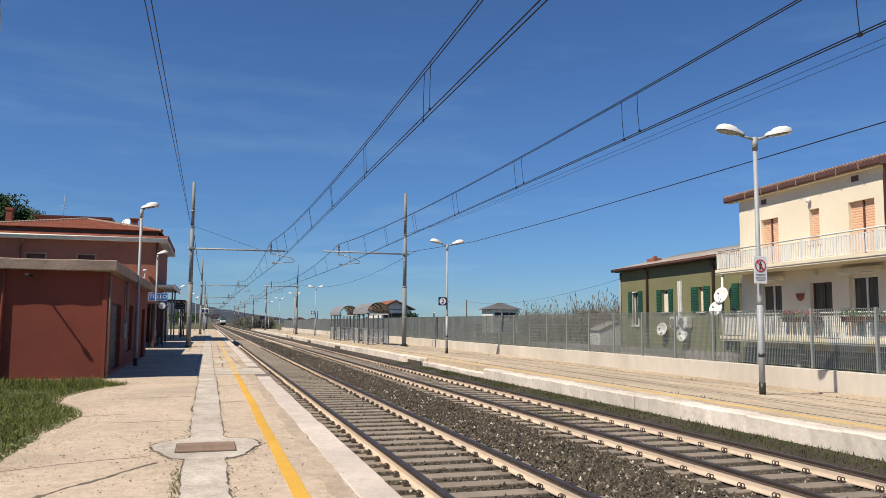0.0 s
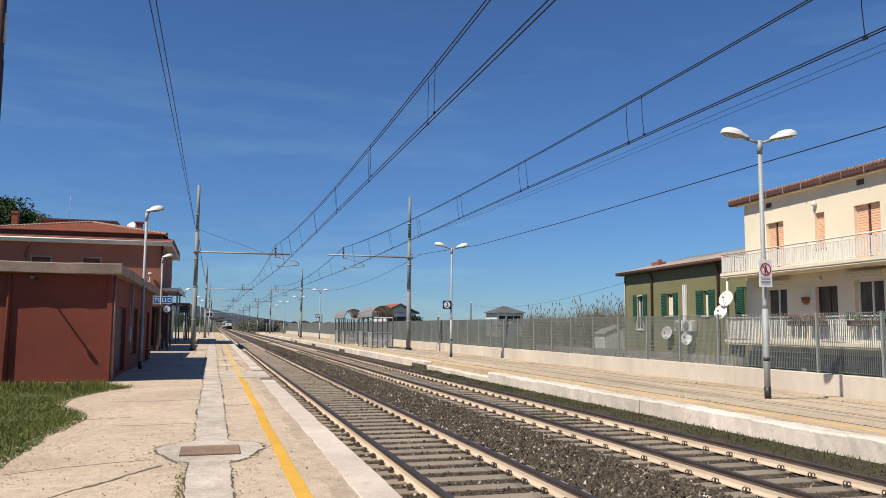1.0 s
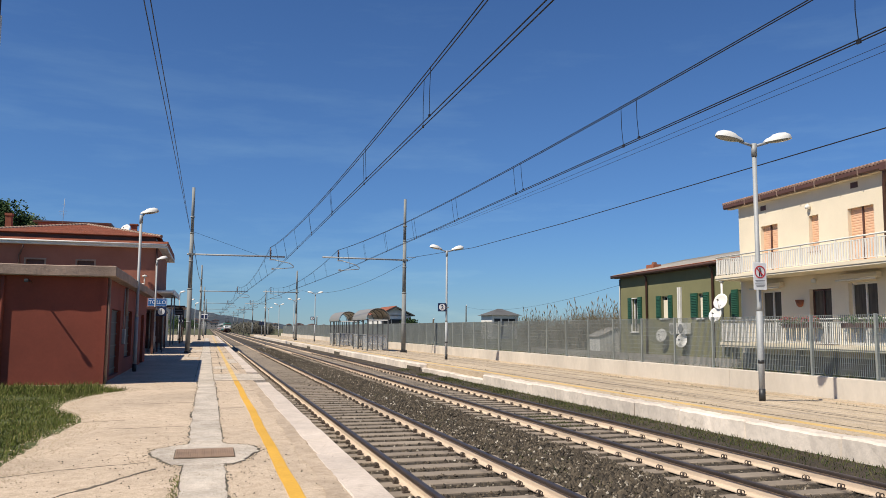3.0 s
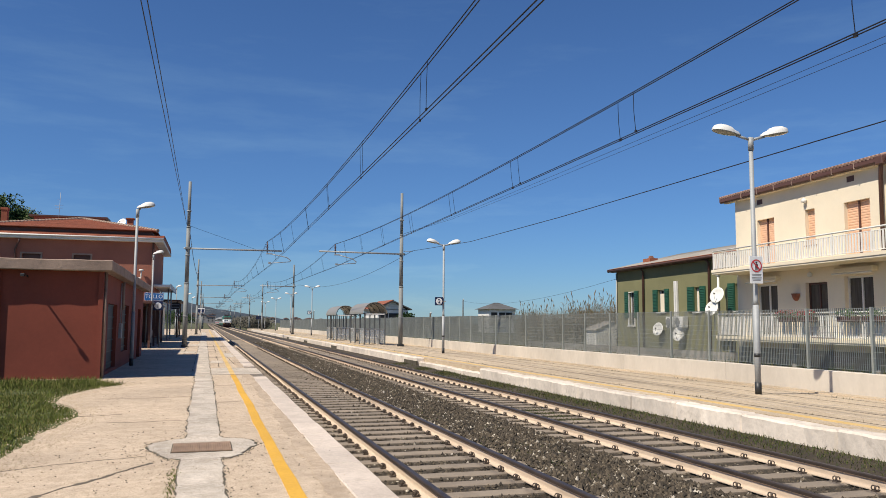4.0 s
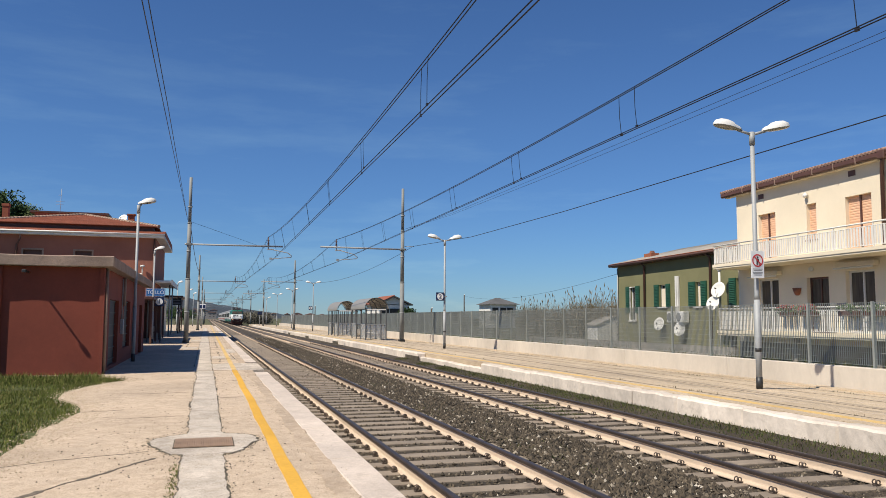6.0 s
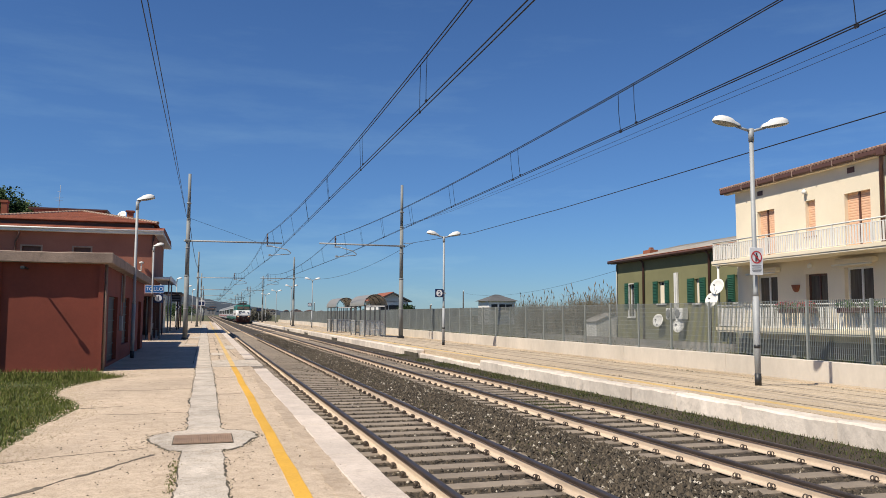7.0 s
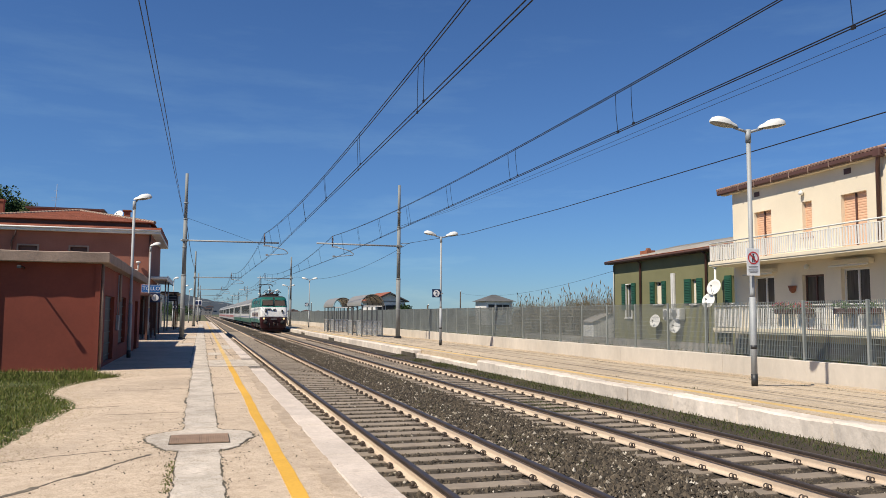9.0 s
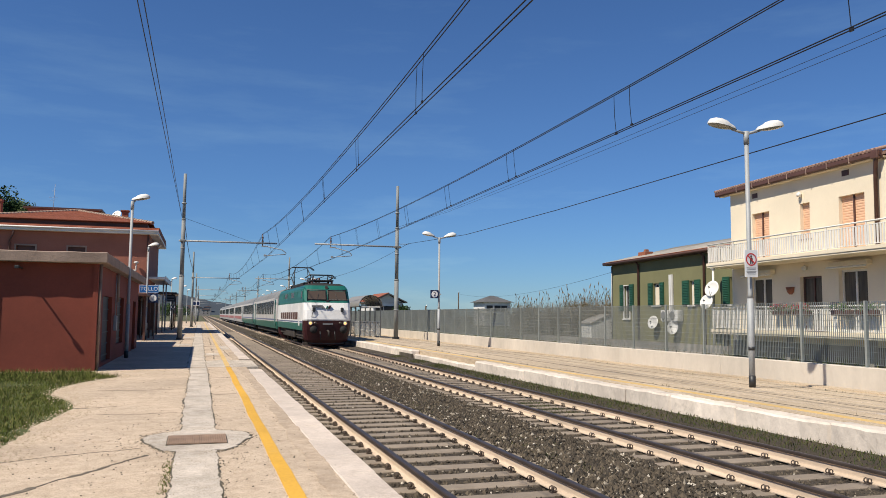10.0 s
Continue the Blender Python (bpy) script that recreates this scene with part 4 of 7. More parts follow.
for y in (81.0, 86.0, 91.5):
    part("canopy_post", T([(-2.6, y, 0.2), (-2.6, y, 3.75)], 0.06, 8), M_BROWN, st)
tb = thing("departure_board", "dark departures board hanging under the canopy", "sign", pose(-2.75, 80.5, 3.1))
part("casing", B(-0.4, 0.4, -0.1, 0.1, -0.1, 0.55, bevel=0.02), M_BLACK, tb)
for k in range(2):
    part("text_bar", B(-0.33, 0.33, -0.115, -0.1, 0.3 - 0.27 * k, 0.4 - 0.27 * k), M_GREYBAR, tb)
part("hanger", T([(0, 0, 0.5), (0, 0, 0.75)], 0.03, 6), M_GALV, tb)
bn = thing("platform_bench", "low dark platform bench beside the station wall", "bench", pose(-3.4, 60, ZL))
part("seat", B(-0.25, 0.25, 0, 1.8, 0.42, 0.48, bevel=0.01), M_BROWN, bn)
part("backrest", B(-0.28, -0.22, 0, 1.8, 0.5, 0.9, bevel=0.01), M_BROWN, bn)
for y in (0.2, 1.6):
    part("leg", B(-0.22, 0.22, y - 0.03, y + 0.03, -0.01, 0.42), M_GALV, bn)

# ---------- telecom mast behind the hut ----------
tm = thing("telecom_mast", "tall dark telecom pole with panel antennas", "mast", pose(-20.72, 82.0, 0))
part("pole", T([(0, 0, -0.5), (0, 0, 46)], [0.55, 0.48], 14), M_BROWN, tm)
for z in (36.0, 38.2):
    part("ring", T([(0, 0, z), (0, 0, z + 0.12)], 0.65, 14), M_GALV, tm)
part("antenna", B(0.4, 0.62, -0.2, 0.2, 28.6, 31.6, bevel=0.04), M_WHITE, tm, "pale panel antenna")
part("ladder", B(0.42, 0.55, -0.12, 0.12, 0, 27), M_BROWN, tm)

# ---------- cream two-storey house with balconies ----------
ch = thing("cream_house", "cream two-storey house with long white balconies", "house", pose(22.2, 29.0, 0, rz=-4))
Z_T = 7.25
# openings on the facade: near edge, far edge, bottom, top
UP = [(-2.66, -1.54, 4.15, 6.2), (-5.08, -4.54, 4.86, 6.23), (-7.84, -6.61, 4.15, 6.2)]
LOW = [(-2.73, -1.32, 1.35, 3.5), (-5.61, -4.42, 1.35, 3.43), (-7.84, -6.48, 1.35, 3.57)]
bm = pierced(bmesh.new(), 0, 0.35, -16.0, 0.0, 0.0, Z_T, UP + LOW)
part("front_wall", bm, M_CREAM, ch)
part("north_wall", B(0.35, 10, -0.35, 0, 0, Z_T), M_CREAM, ch)
part("south_wall", B(0.35, 10, -16, -15.65, 0, Z_T), M_CREAM, ch)
part("back_wall", B(9.65, 10, -15.65, -0.35, 0, Z_T), M_CREAM, ch)
# floor and partition coloured near-black in place of room shade
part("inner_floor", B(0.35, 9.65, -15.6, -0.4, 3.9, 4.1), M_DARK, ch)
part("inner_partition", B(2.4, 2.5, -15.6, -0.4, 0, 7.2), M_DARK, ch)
for i, (a, b, z0, z1) in enumerate(UP):
    w = part("roller_blind", B(0.15, 0.18, a, b, z0, z1), M_BLIND, ch, "closed peach roller blind")
    bm = bmesh.new()
    n = int((z1 - z0) / 0.09)
    for k in range(n):
        z = z0 + (z1 - z0) * k / n
        prism(bm, [(0.15, z + 0.005), (0.142, z + 0.02), (0.142, z + 0.07), (0.15, z + 0.085)], "y", a + 0.02, b - 0.02)
    part("slats", bm, M_BLIND, w)
    if i != 1:
        m = (a + b) / 2
        part("mullion", B(0.09, 0.15, m - 0.03, m + 0.03, z0, z1), M_BROWN, w)
    else:
        part("sill", B(-0.05, 0.14, a - 0.08, b + 0.08, z0 - 0.05, z0), M_HUTSLAB, w)
for i, (a, b, z0, z1) in enumerate(LOW):
    w = part("glazed_door", B(0.2, 0.22, a, b, z0, z1), M_PANEH, ch, "dull curtained balcony door")
    bm = bmesh.new()
    for u in (a, (a + b) / 2 - 0.03, b - 0.06):
        box(bm, 0.15, 0.2, u, u + 0.06, z0, z1)
    box(bm, 0.15, 0.2, a, b, z1 - 0.07, z1)
    box(bm, 0.15, 0.2, a, b, z0, z0 + 0.1)
    part("door_frame", bm, M_BROWN if i == 1 else M_WHITE, w)
    if i != 1:
        part("awning_box", B(-0.25, 0.0, a - 0.25, b + 0.25, z1 + 0.12, z1 + 0.3, bevel=0.03), M_CREAM, ch, "rolled-up cream awning")
        part("awning_bar", T([(-0.3, a - 0.25, z1 + 0.08), (-0.3, b + 0.25, z1 + 0.08)], 0.035, 8), M_WHITE, ch)
part("curtain", B(0.3, 0.34, -5.55, -5.05, 1.5, 3.3), M_WHITE, ch, "pale door curtain")
# roof with gutter
bm = bmesh.new()
prism(bm, [(-0.24, 7.26), (-0.24, 7.34), (5.0, 8.85), (10.3, 7.34), (10.3, 7.26), (5.0, 8.7)], "y", -8.95, 0.62)
rf = part("roof", bm, M_DARKTILE, ch, "brown tiled pitched roof")
for k in range(54):
    y = 0.6 - 0.177 * k
    part("roof_tile", T([(-0.37, y, 7.45), (5.0, y, 8.97)], 0.065, 6), M_DARKTILE, rf)
part("soffit", B(-0.2, 0.0, -8.9, 0.55, 7.2, 7.25), M_CREAM, ch)
part("gutter", P([(-0.36, 7.40), (-0.36, 7.27), (-0.31, 7.22), (-0.24, 7.22), (-0.21, 7.40), (-0.24, 7.40), (-0.25, 7.26), (-0.30, 7.26), (-0.33, 7.29), (-0.33, 7.40)], "y", -8.95, 0.64), M_BROWN, ch, "brown metal gutter")
for k in range(8):
    part("gutter_bracket", B(-0.37, -0.20, -1.0 - 1.1 * k, -0.97 - 1.1 * k, 7.21, 7.42), M_HUTSLAB, ch)
part("downpipe", T([(-0.3, -8.75, 7.24), (-0.28, -8.7, 7.05), (-0.12, -8.5, 6.8), (-0.12, -8.48, 4.15)], 0.07, 8), M_BROWN, ch, "brown downpipe with hopper")
part("hopper", B(-0.42, -0.16, -8.92, -8.6, 7.15, 7.45, bevel=0.03), M_BROWN, ch)
part("downpipe", T([(-0.12, -8.9, 3.9), (-0.12, -8.9, 0.1)], 0.06, 8), M_BROWN, ch)
# taller part with a roof terrace
part("terrace_wall", B(-0.1, 0.0, -16, -8.72, 4.0, 7.1), M_CREAM, ch)
part("terrace_parapet", B(-0.12, 0.3, -16, -9.3, 7.26, 7.42), M_CREAM, ch)
for k in range(8):
    part("terrace_post", T([(-0.05, -9.4 - 0.8 * k, 7.4), (-0.05, -9.4 - 0.8 * k, 8.2)], 0.02, 6), M_WHITE, ch)
part("terrace_rail", T([(-0.05, -9.35, 8.2), (-0.05, -16, 8.2)], 0.025, 6), M_WHITE, ch)
for u, z in ((-1.77, 6.95), (-6.99, 7.0)):
    part("vent", B(-0.02, 0.02, u - 0.17, u + 0.17, z - 0.1, z + 0.1), M_BROWN, ch, "small dark wall vent")
part("wall_light", lathe(bmesh.new(), [(0.01, -0.1), (0.08, -0.08), (0.1, 0.02), (0.01, 0.1)], 12, pose(-0.1, -4.63, 6.58)), M_WHITE, ch)
part("wall_light", lathe(bmesh.new(), [(0.01, -0.1), (0.08, -0.08), (0.1, 0.02), (0.01, 0.1)], 12, pose(-0.1, -4.8, 3.75)), M_WHITE, ch)
part("plinth", B(-0.03, 0.0, -16, 0, 0.0, 0.9), M_SLATE, ch)


def balcony(zs, zt, y1, lab):
    b = part("balcony", B(-1.28, 0.0, -16, y1, zs - 0.18, zs, bevel=0.01), M_CREAM, ch, lab)
    part("slab_edge", B(-1.31, -1.28, -16, y1, zs - 0.1, zs + 0.02), M_CREAM, b)
    for k in range(9):
        part("rail_post", B(-1.24, -1.2, y1 - 0.04 - 1.82 * k - 0.02, y1 - 0.04 - 1.82 * k + 0.02, zs - 0.12, zt), M_WHITE, b)
    part("handrail", T([(-1.22, -16, zt), (-1.22, y1, zt), (-0.02, y1, zt)], 0.03, 8), M_WHITE, b)
    part("lower_rail", T([(-1.22, -16, zs + 0.08), (-1.22, y1, zs + 0.08), (-0.02, y1, zs + 0.08)], 0.015, 6), M_WHITE, b)
    part("upper_rail", T([(-1.22, -16, zt - 0.12), (-1.22, y1, zt - 0.12), (-0.02, y1, zt - 0.12)], 0.015, 6), M_WHITE, b)
    me = None
    rng = random.Random(3)
    k = 0
    y = y1 - 0.12
    while y > -12.5:
        if me is None:
            o = part("baluster", B(-0.012, 0.012, -0.032, 0.032, zs + 0.06, zt - 0.1), M_WHITE, b)
            me = o.data
        else:
            o = new("baluster", me)
            o.parent = b
        o.matrix_basis = pose(-1.22, y, 0, rz=rng.uniform(-4, 4))
        y -= 0.13
    for k in range(8):
        o = new("baluster", me)
        o.parent = b
        o.matrix_basis = pose(-1.1 + 0.14 * k, y1, 0, rz=90)
    return b


balcony(4.16, 4.97, -0.1, "upper balcony with white slatted railing")
balcony(1.35, 2.27, -0.35, "lower balcony with white slatted railing")
for y in (-0.5, -4.6, -8.7):
    part("pier", B(-0.75, -0.55, y - 0.1, y + 0.1, 0, 1.17), M_SLATE, ch)

HM = ch.matrix_basis
M_POT = surface("terracotta_pot", (0.30, 0.10, 0.05), 0.8, 0.8, coarse=5, fine=40)
M_LEAF = surface("green_leaves", (0.06, 0.11, 0.03), 0.6, 0.7, coarse=4, fine=20, relief=0.0)
M_RED = surface("red_petals", (0.36, 0.02, 0.03), 0.7, 0.7, coarse=5, fine=20, relief=0.0)


def leaves(bm, n, c, r, size, rng, mi=(0,)):
    """A clump of many small folded leaves."""
    for _ in range(n):
        p0 = Vector(c) + Vector([max(-1.7, min(1.7, rng.gauss(0, 1))) * q for q in r])
        d = Vector((rng.uniform(-1, 1), rng.uniform(-1, 1), rng.uniform(-0.6, 1))).normalized() * size * rng.uniform(0.6, 1.3)
        s = d.orthogonal().normalized() * size * 0.35
        v = [bm.verts.new(q) for q in (p0, p0 + d * 0.5 + s, p0 + d, p0 + d * 0.5 - s)]
        bm.faces.new(v).material_index = rng.choice(mi)
    return bm


rng = random.Random(11)
for u, kind in ((-5.2, 1), (-6.3, 1), (-8.3, 0), (-9.4, 0)):
    fp = thing("flower_box", "red flowering plants in a balcony box" if kind else "leafy green plants in a balcony box", "flower box", HM @ pose(-1.45, u, 2.0), "flower boxes")
    part("trough", B(-0.1, 0.14, -0.4, 0.4, -0.05, 0.13, bevel=0.02), M_BROWN, fp)
    part("foliage", leaves(bmesh.new(), 160, (0, 0, 0.2), (0.09, 0.26, 0.07), 0.09, rng), M_LEAF, fp)
    if kind:
        part("blossoms", leaves(bmesh.new(), 130, (-0.03, 0, 0.26), (0.09, 0.24, 0.06), 0.07, rng), M_RED, fp)
tb = thing("balcony_table", "white round metal table on the lower balcony", "table", HM @ pose(-0.75, -5.9, 1.35))
part("tabletop", lathe(bmesh.new(), [(0.01, 0.72), (0.4, 0.72), (0.4, 0.69), (0.01, 0.69)], 20), M_WHITE, tb)
for a in range(3):
    c, s = math.cos(a * 2.1), math.sin(a * 2.1)
    part("leg", T([(0.05 * c, 0.05 * s, 0.7), (0.12 * c, 0.12 * s, 0.35), (0.32 * c, 0.32 * s, 0.0)], 0.015, 6), M_WHITE, tb)
wp = thing("wall_pot", "terracotta half pot hanging on the cream wall", "pot", HM @ pose(-0.02, -3.94, 2.95))
part("bowl", lathe(bmesh.new(), [(0.05, -0.18), (0.12, -0.1), (0.18, 0.1), (0.15, 0.1), (0.05, -0.1)], 14, pose(-0.05, 0, 0)), M_POT, wp)
lp = thing("laundry", "white sheet drying over the balcony rail", "laundry", HM @ pose(-1.12, -8.9, 1.4))
bm = bmesh.new()
g = [[bm.verts.new((0.03 * math.sin(i * 1.3 + j * 0.4), -0.45 + 0.1 * i, 0.1 + 0.16 * j)) for i in range(10)] for j in range(5)]
for a, b in zip(g, g[1:]):
    for i in range(9):
        bm.faces.new((a[i], a[i + 1], b[i + 1], b[i]))
part("sheet", bm, M_SIGNW, lp)

# ---------- green house ----------
gh = thing("green_house", "olive green house with dark green shutters and grey roof", "house", pose(23.0, 29.3, 0, rz=-4))
GW = [(10.93, 11.72, 1.75, 3.71, 10.44, 12.17), (7.39, 8.19, 2.49, 3.68, 6.97, 8.7), (3.94, 4.46, 2.46, 3.68, 3.43, 5.1), (0.2, 1.0, 2.46, 3.7, -0.3, 1.53)]
bm = pierced(bmesh.new(), 0, 0.35, -0.6, 13.3, 0, 4.95, [w[:4] for w in GW])
part("front_wall", bm, M_GREEN, gh)
part("north_wall", B(0.35, 9, 12.95, 13.3, 0, 4.95), M_GREEN, gh)
part("south_wall", B(0.35, 9, -0.6, -0.25, 0, 4.95), M_GREEN, gh)
part("back_wall", B(8.65, 9, -0.25, 12.95, 0, 4.95), M_GREEN, gh)
# near-black partition gives the rooms their shade by colour
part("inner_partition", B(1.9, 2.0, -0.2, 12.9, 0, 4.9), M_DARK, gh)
part("plinth", B(-0.04, 0.0, -0.6, 13.3, 0, 1.55), M_GREEN, gh)
for i, (a, b, z0, z1, s0, s1) in enumerate(GW):
    w = part("window", B(0.2, 0.22, a, b, z0, z1), M_GLASS, gh, "open window with pale inner curtain")
    bm = bmesh.new()
    for u in (a, (a + b) / 2 - 0.025, b - 0.05):
        box(bm, 0.14, 0.2, u, u + 0.05, z0, z1)
    box(bm, 0.14, 0.2, a, b, z1 - 0.05, z1)
    box(bm, 0.14, 0.2, a, b, z0, z0 + 0.05)
    part("frame", bm, M_WHITE, w)
    part("sill", B(-0.08, 0.3, a - 0.1, b + 0.1, z0 - 0.06, z0), M_WHITE, w)
    if i in (1, 2):
        part("curtain", B(0.1, 0.13, a + 0.06, b - 0.12, z0 + 0.02, z1 - 0.2), M_CREAM, w, "cream half-drawn blind")
    if i == 0:
        part("white_frame", P([(a - 0.05, z0), (b + 0.05, z0), (b + 0.05, z1), (a - 0.05, z1), (a - 0.05, z1 - 0.01), (b, z1 - 0.06), (b, z0 + 0.05), (a, z0 + 0.05), (a, z1 - 0.06), (a - 0.05, z1 - 0.03)], "x", -0.03, 0.05), M_WHITE, w)
    for (p, q) in ((s0, a), (b, s1)):
        sh = part("shutter", B(-0.06, -0.015, p, q, max(z0, 2.2), z1 + 0.03), M_SHUT, gh, "dark green slatted shutter")
        n = 14
        for k in range(n):
            z = max(z0, 2.2) + 0.06 + (z1 - max(z0, 2.2) - 0.1) * k / n
            part("slat", prism(bmesh.new(), [(-0.06, z + 0.05), (-0.085, z), (-0.08, z), (-0.06, z + 0.035)], "y", p + 0.05, q - 0.05), M_SHUT, sh)
bm = bmesh.new()
prism(bm, [(-0.28, 5.05), (-0.28, 5.13), (4.5, 6.22), (9.4, 5.13), (9.4, 5.05), (4.5, 6.1)], "y", -0.7, 13.65)
rf = part("roof", bm, M_SLATE, gh, "weathered grey corrugated roof")
bm = bmesh.new()
for k in range(58):
    y = -0.65 + 0.25 * k
    tube(bm, [(-0.31, y, 5.12), (4.5, y, 6.22)], 0.05, 6)
part("corrugation", bm, M_SLATE, rf)
part("soffit", B(-0.26, 0, -0.6, 13.6, 4.95, 5.04), M_BROWN, gh)
part("gutter", T([(-0.36, -0.7, 5.06), (-0.36, 13.7, 5.04)], 0.085, 8), M_BROWN, gh, "brown gutter with flaking paint")
part("gutter_lip", T([(-0.42, -0.7, 5.14), (-0.42, 13.7, 5.12)], 0.02, 6), M_POT, gh)
for u in (9.71, 2.98):
    part("downpipe", T([(-0.34, u, 5.03), (-0.1, u, 4.8), (-0.1, u, 0.1)], 0.06, 8), M_BROWN, gh, "brown downpipe")
part("corner_pipe", T([(-0.06, 13.2, 4.9), (-0.06, 13.2, 0.1)], 0.04, 8), M_GALV, gh)
part("white_duct", B(-0.12, -0.02, 6.0, 6.12, 1.9, 4.07), M_WHITE, gh, "white plastic duct")
part("white_duct", B(-0.12, -0.02, 6.18, 6.3, 2.2, 4.07), M_WHITE, gh)
chm = part("chimney", B(1.2, 1.7, 11.3, 12.2, 5.2, 5.72), M_POT, gh, "ruined brick chimney")
for k in range(5):
    part("broken_brick", B(1.25 + 0.08 * k, 1.45 + 0.08 * k, 11.3 + 0.19 * k, 11.5 + 0.19 * k, 5.72, 5.75 + 0.07 * (k % 3)), M_POT if k % 2 else M_DARKTILE, chm)
for u in (6.35, 5.45):
    ac = thing("air_conditioner", "white outdoor air conditioning unit on the green wall", "air conditioner", gh.matrix_basis @ pose(-0.05, u, 1.95), "air conditioners")
    part("casing", B(-0.32, -0.02, -0.4, 0.4, -0.28, 0.28, bevel=0.02), M_WHITE, ac)
    part("fan_grille", lathe(bmesh.new(), [(0.01, 0.0), (0.22, 0.0), (0.22, 0.02), (0.19, 0.02), (0.01, 0.012)], 20, pose(-0.33, 0.08, 0, 0, -90, 0)), M_GREYBAR, ac)
    part("bracket", B(-0.3, 0.05, -0.3, 0.3, -0.33, -0.28), M_GALV, ac)
GM = gh.matrix_basis
dish("satellite_dish", GM @ pose(-0.75, 1.2, 3.15), 0.37, (72, 0, -70), "white satellite dish on a pole by the fence", 0.7)
dish("satellite_dish", GM @ pose(-0.95, 1.35, 2.55), 0.34, (72, 0, -70), "lower white satellite dish on a pole", 0.7)
dish("satellite_dish", GM @ pose(-0.3, 7.6, 1.57), 0.35, (78, 0, -70), "white satellite dish on the green house wall", 0.4)
dish("satellite_dish", GM @ pose(-0.3, 5.5, 1.33), 0.36, (78, 0, -70), "white satellite dish below the air conditioners", 0.4)
pl = thing("dish_pole", "white pole that carries two satellite dishes", "pole", GM @ pose(-0.6, 1.4, 0.0))
part("shaft", T([(0, 0, 0), (0, 0, 4.1)], 0.05, 10), M_WHITE, pl)
part("cap", lathe(bmesh.new(), [(0.05, 4.02), (0.12, 4.1), (0.12, 4.28), (0.01, 4.3)], 12), M_WHITE, pl)
sd = thing("concrete_shed", "small pale shed with sloping roof behind the fence", "shed", GM @ pose(-1.6, 15.4, 0))
part("body", P([(0.6, 0.0), (2.4, 0.0), (2.4, 1.4), (1.75, 1.95), (0.6, 1.45)], "y", -1.3, 0.5), M_WHITE, sd)
part("roof_sheet", P([(0.5, 1.42), (1.75, 1.96), (1.75, 2.01), (0.5, 1.47)], "y", -1.36, 0.55), M_SLATE, sd)
part("roof_sheet", P([(1.752, 1.96), (2.5, 1.33), (2.5, 1.38), (1.752, 2.01)], "y", -1.36, 0.55), M_SLATE, sd)
tagged(part("yard_wall", B(20.4, 20.6, 27, 48, 0.0, 0.7), M_SLATE), "low rough stone yard wall before the green house", "wall", kind="structure")

# ---------- platform surfaces ----------
def sheet(outline, z0, z1):
    return prism(bmesh.new(), outline, "z", z0, z1)


def wander(y, seed, amp):
    return amp * (1.3 * noise.noise(Vector((seed, y * 0.9, 0))) + 0.7 * noise.noise(Vector((seed, y * 4.1, 5))) + 0.5 * noise.noise(Vector((seed, y * 13.0, 9))))


def ragged(x0, x1, y0, y1, rng, step=0.35, jit=0.035):
    """A strip along y whose long edges wander."""
    n = max(2, int((y1 - y0) / step))
    sa, sb = rng.uniform(0, 99), rng.uniform(0, 99)
    ys = [y0 + (y1 - y0) * k / n for k in range(n + 1)]
    return [(x0 + wander(y, sa, jit), y) for y in ys], [(x1 + wander(y, sb, jit), y) for y in ys]


def strip(name, left, right, z, thick, material, parent, label=""):
    bm = bmesh.new()
    va = [bm.verts.new((x, y, z)) for x, y in left]
    vb = [bm.verts.new((x, y, z)) for x, y in right]
    for i in range(len(va) - 1):
        bm.faces.new((va[i], vb[i], vb[i + 1], va[i + 1]))
    r = bmesh.ops.extrude_face_region(bm, geom=bm.faces[:])
    bmesh.ops.translate(bm, vec=(0, 0, -thick), verts=[v for v in r["geom"] if isinstance(v, bmesh.types.BMVert)])
    bmesh.ops.recalc_face_normals(bm, faces=bm.faces[:])
    return part(name, bm, material, parent, label)


rng = random.Random(21)
# repaired trench down the middle, in lengths, with dark broken edges
for y0, y1, x0, x1 in ((-4, 9.9, -0.22, 0.24), (11.0, 24.3, -0.20, 0.25), (24.5, 60, -0.30, 0.22), (60, 120, -0.32, 0.2)):
    a, b = ragged(x0, x1, y0, y1, rng, 0.05 if y0 < 20 else 0.3, 0.03)
    strip("trench_patch", a, b, ZL + 0.006, 0.03, M_PATCH, plat_l, "grey mortar trench repair")
    for edge, s in ((a, -1), (b, 1)):
        o = [(x - s * 0.01, y) for x, y in edge]
        i = [(x + s * max(-0.005, 0.014 + wander(y, 40 + s * 7, 0.03) + rng.gauss(0, 0.006)), y) for x, y in edge]
        strip("edge_crack", *((i, o) if s < 0 else (o, i)), ZL + 0.003, 0.02, M_CRACK, plat_l)
# round patch with its iron cover
ring = [(0.03 + (0.62 + 0.08 * math.sin(3 * t) + rng.uniform(-0.03, 0.03)) * math.cos(t), 10.45 + (0.95 + 0.08 * math.cos(2 * t) + rng.uniform(-0.05, 0.05)) * math.sin(t)) for t in [2 * math.pi * k / 90 for k in range(90)]]
part("cover_crack", sheet([((x - 0.03) * (1.03 + rng.uniform(-0.03, 0.04)) + 0.03, (y - 10.45) * (1.025 + rng.uniform(-0.03, 0.04)) + 10.45) for x, y in ring], ZL - 0.02, ZL + 0.004), M_CRACK, plat_l)
part("cover_patch", sheet(ring, ZL - 0.02, ZL + 0.009), M_PATCH, plat_l, "grey mortar round the cover")
cv = thing("drain_cover", "rusty ribbed iron drain cover set in the platform", "drain cover", pose(0.02, 10.43, ZL + 0.009))
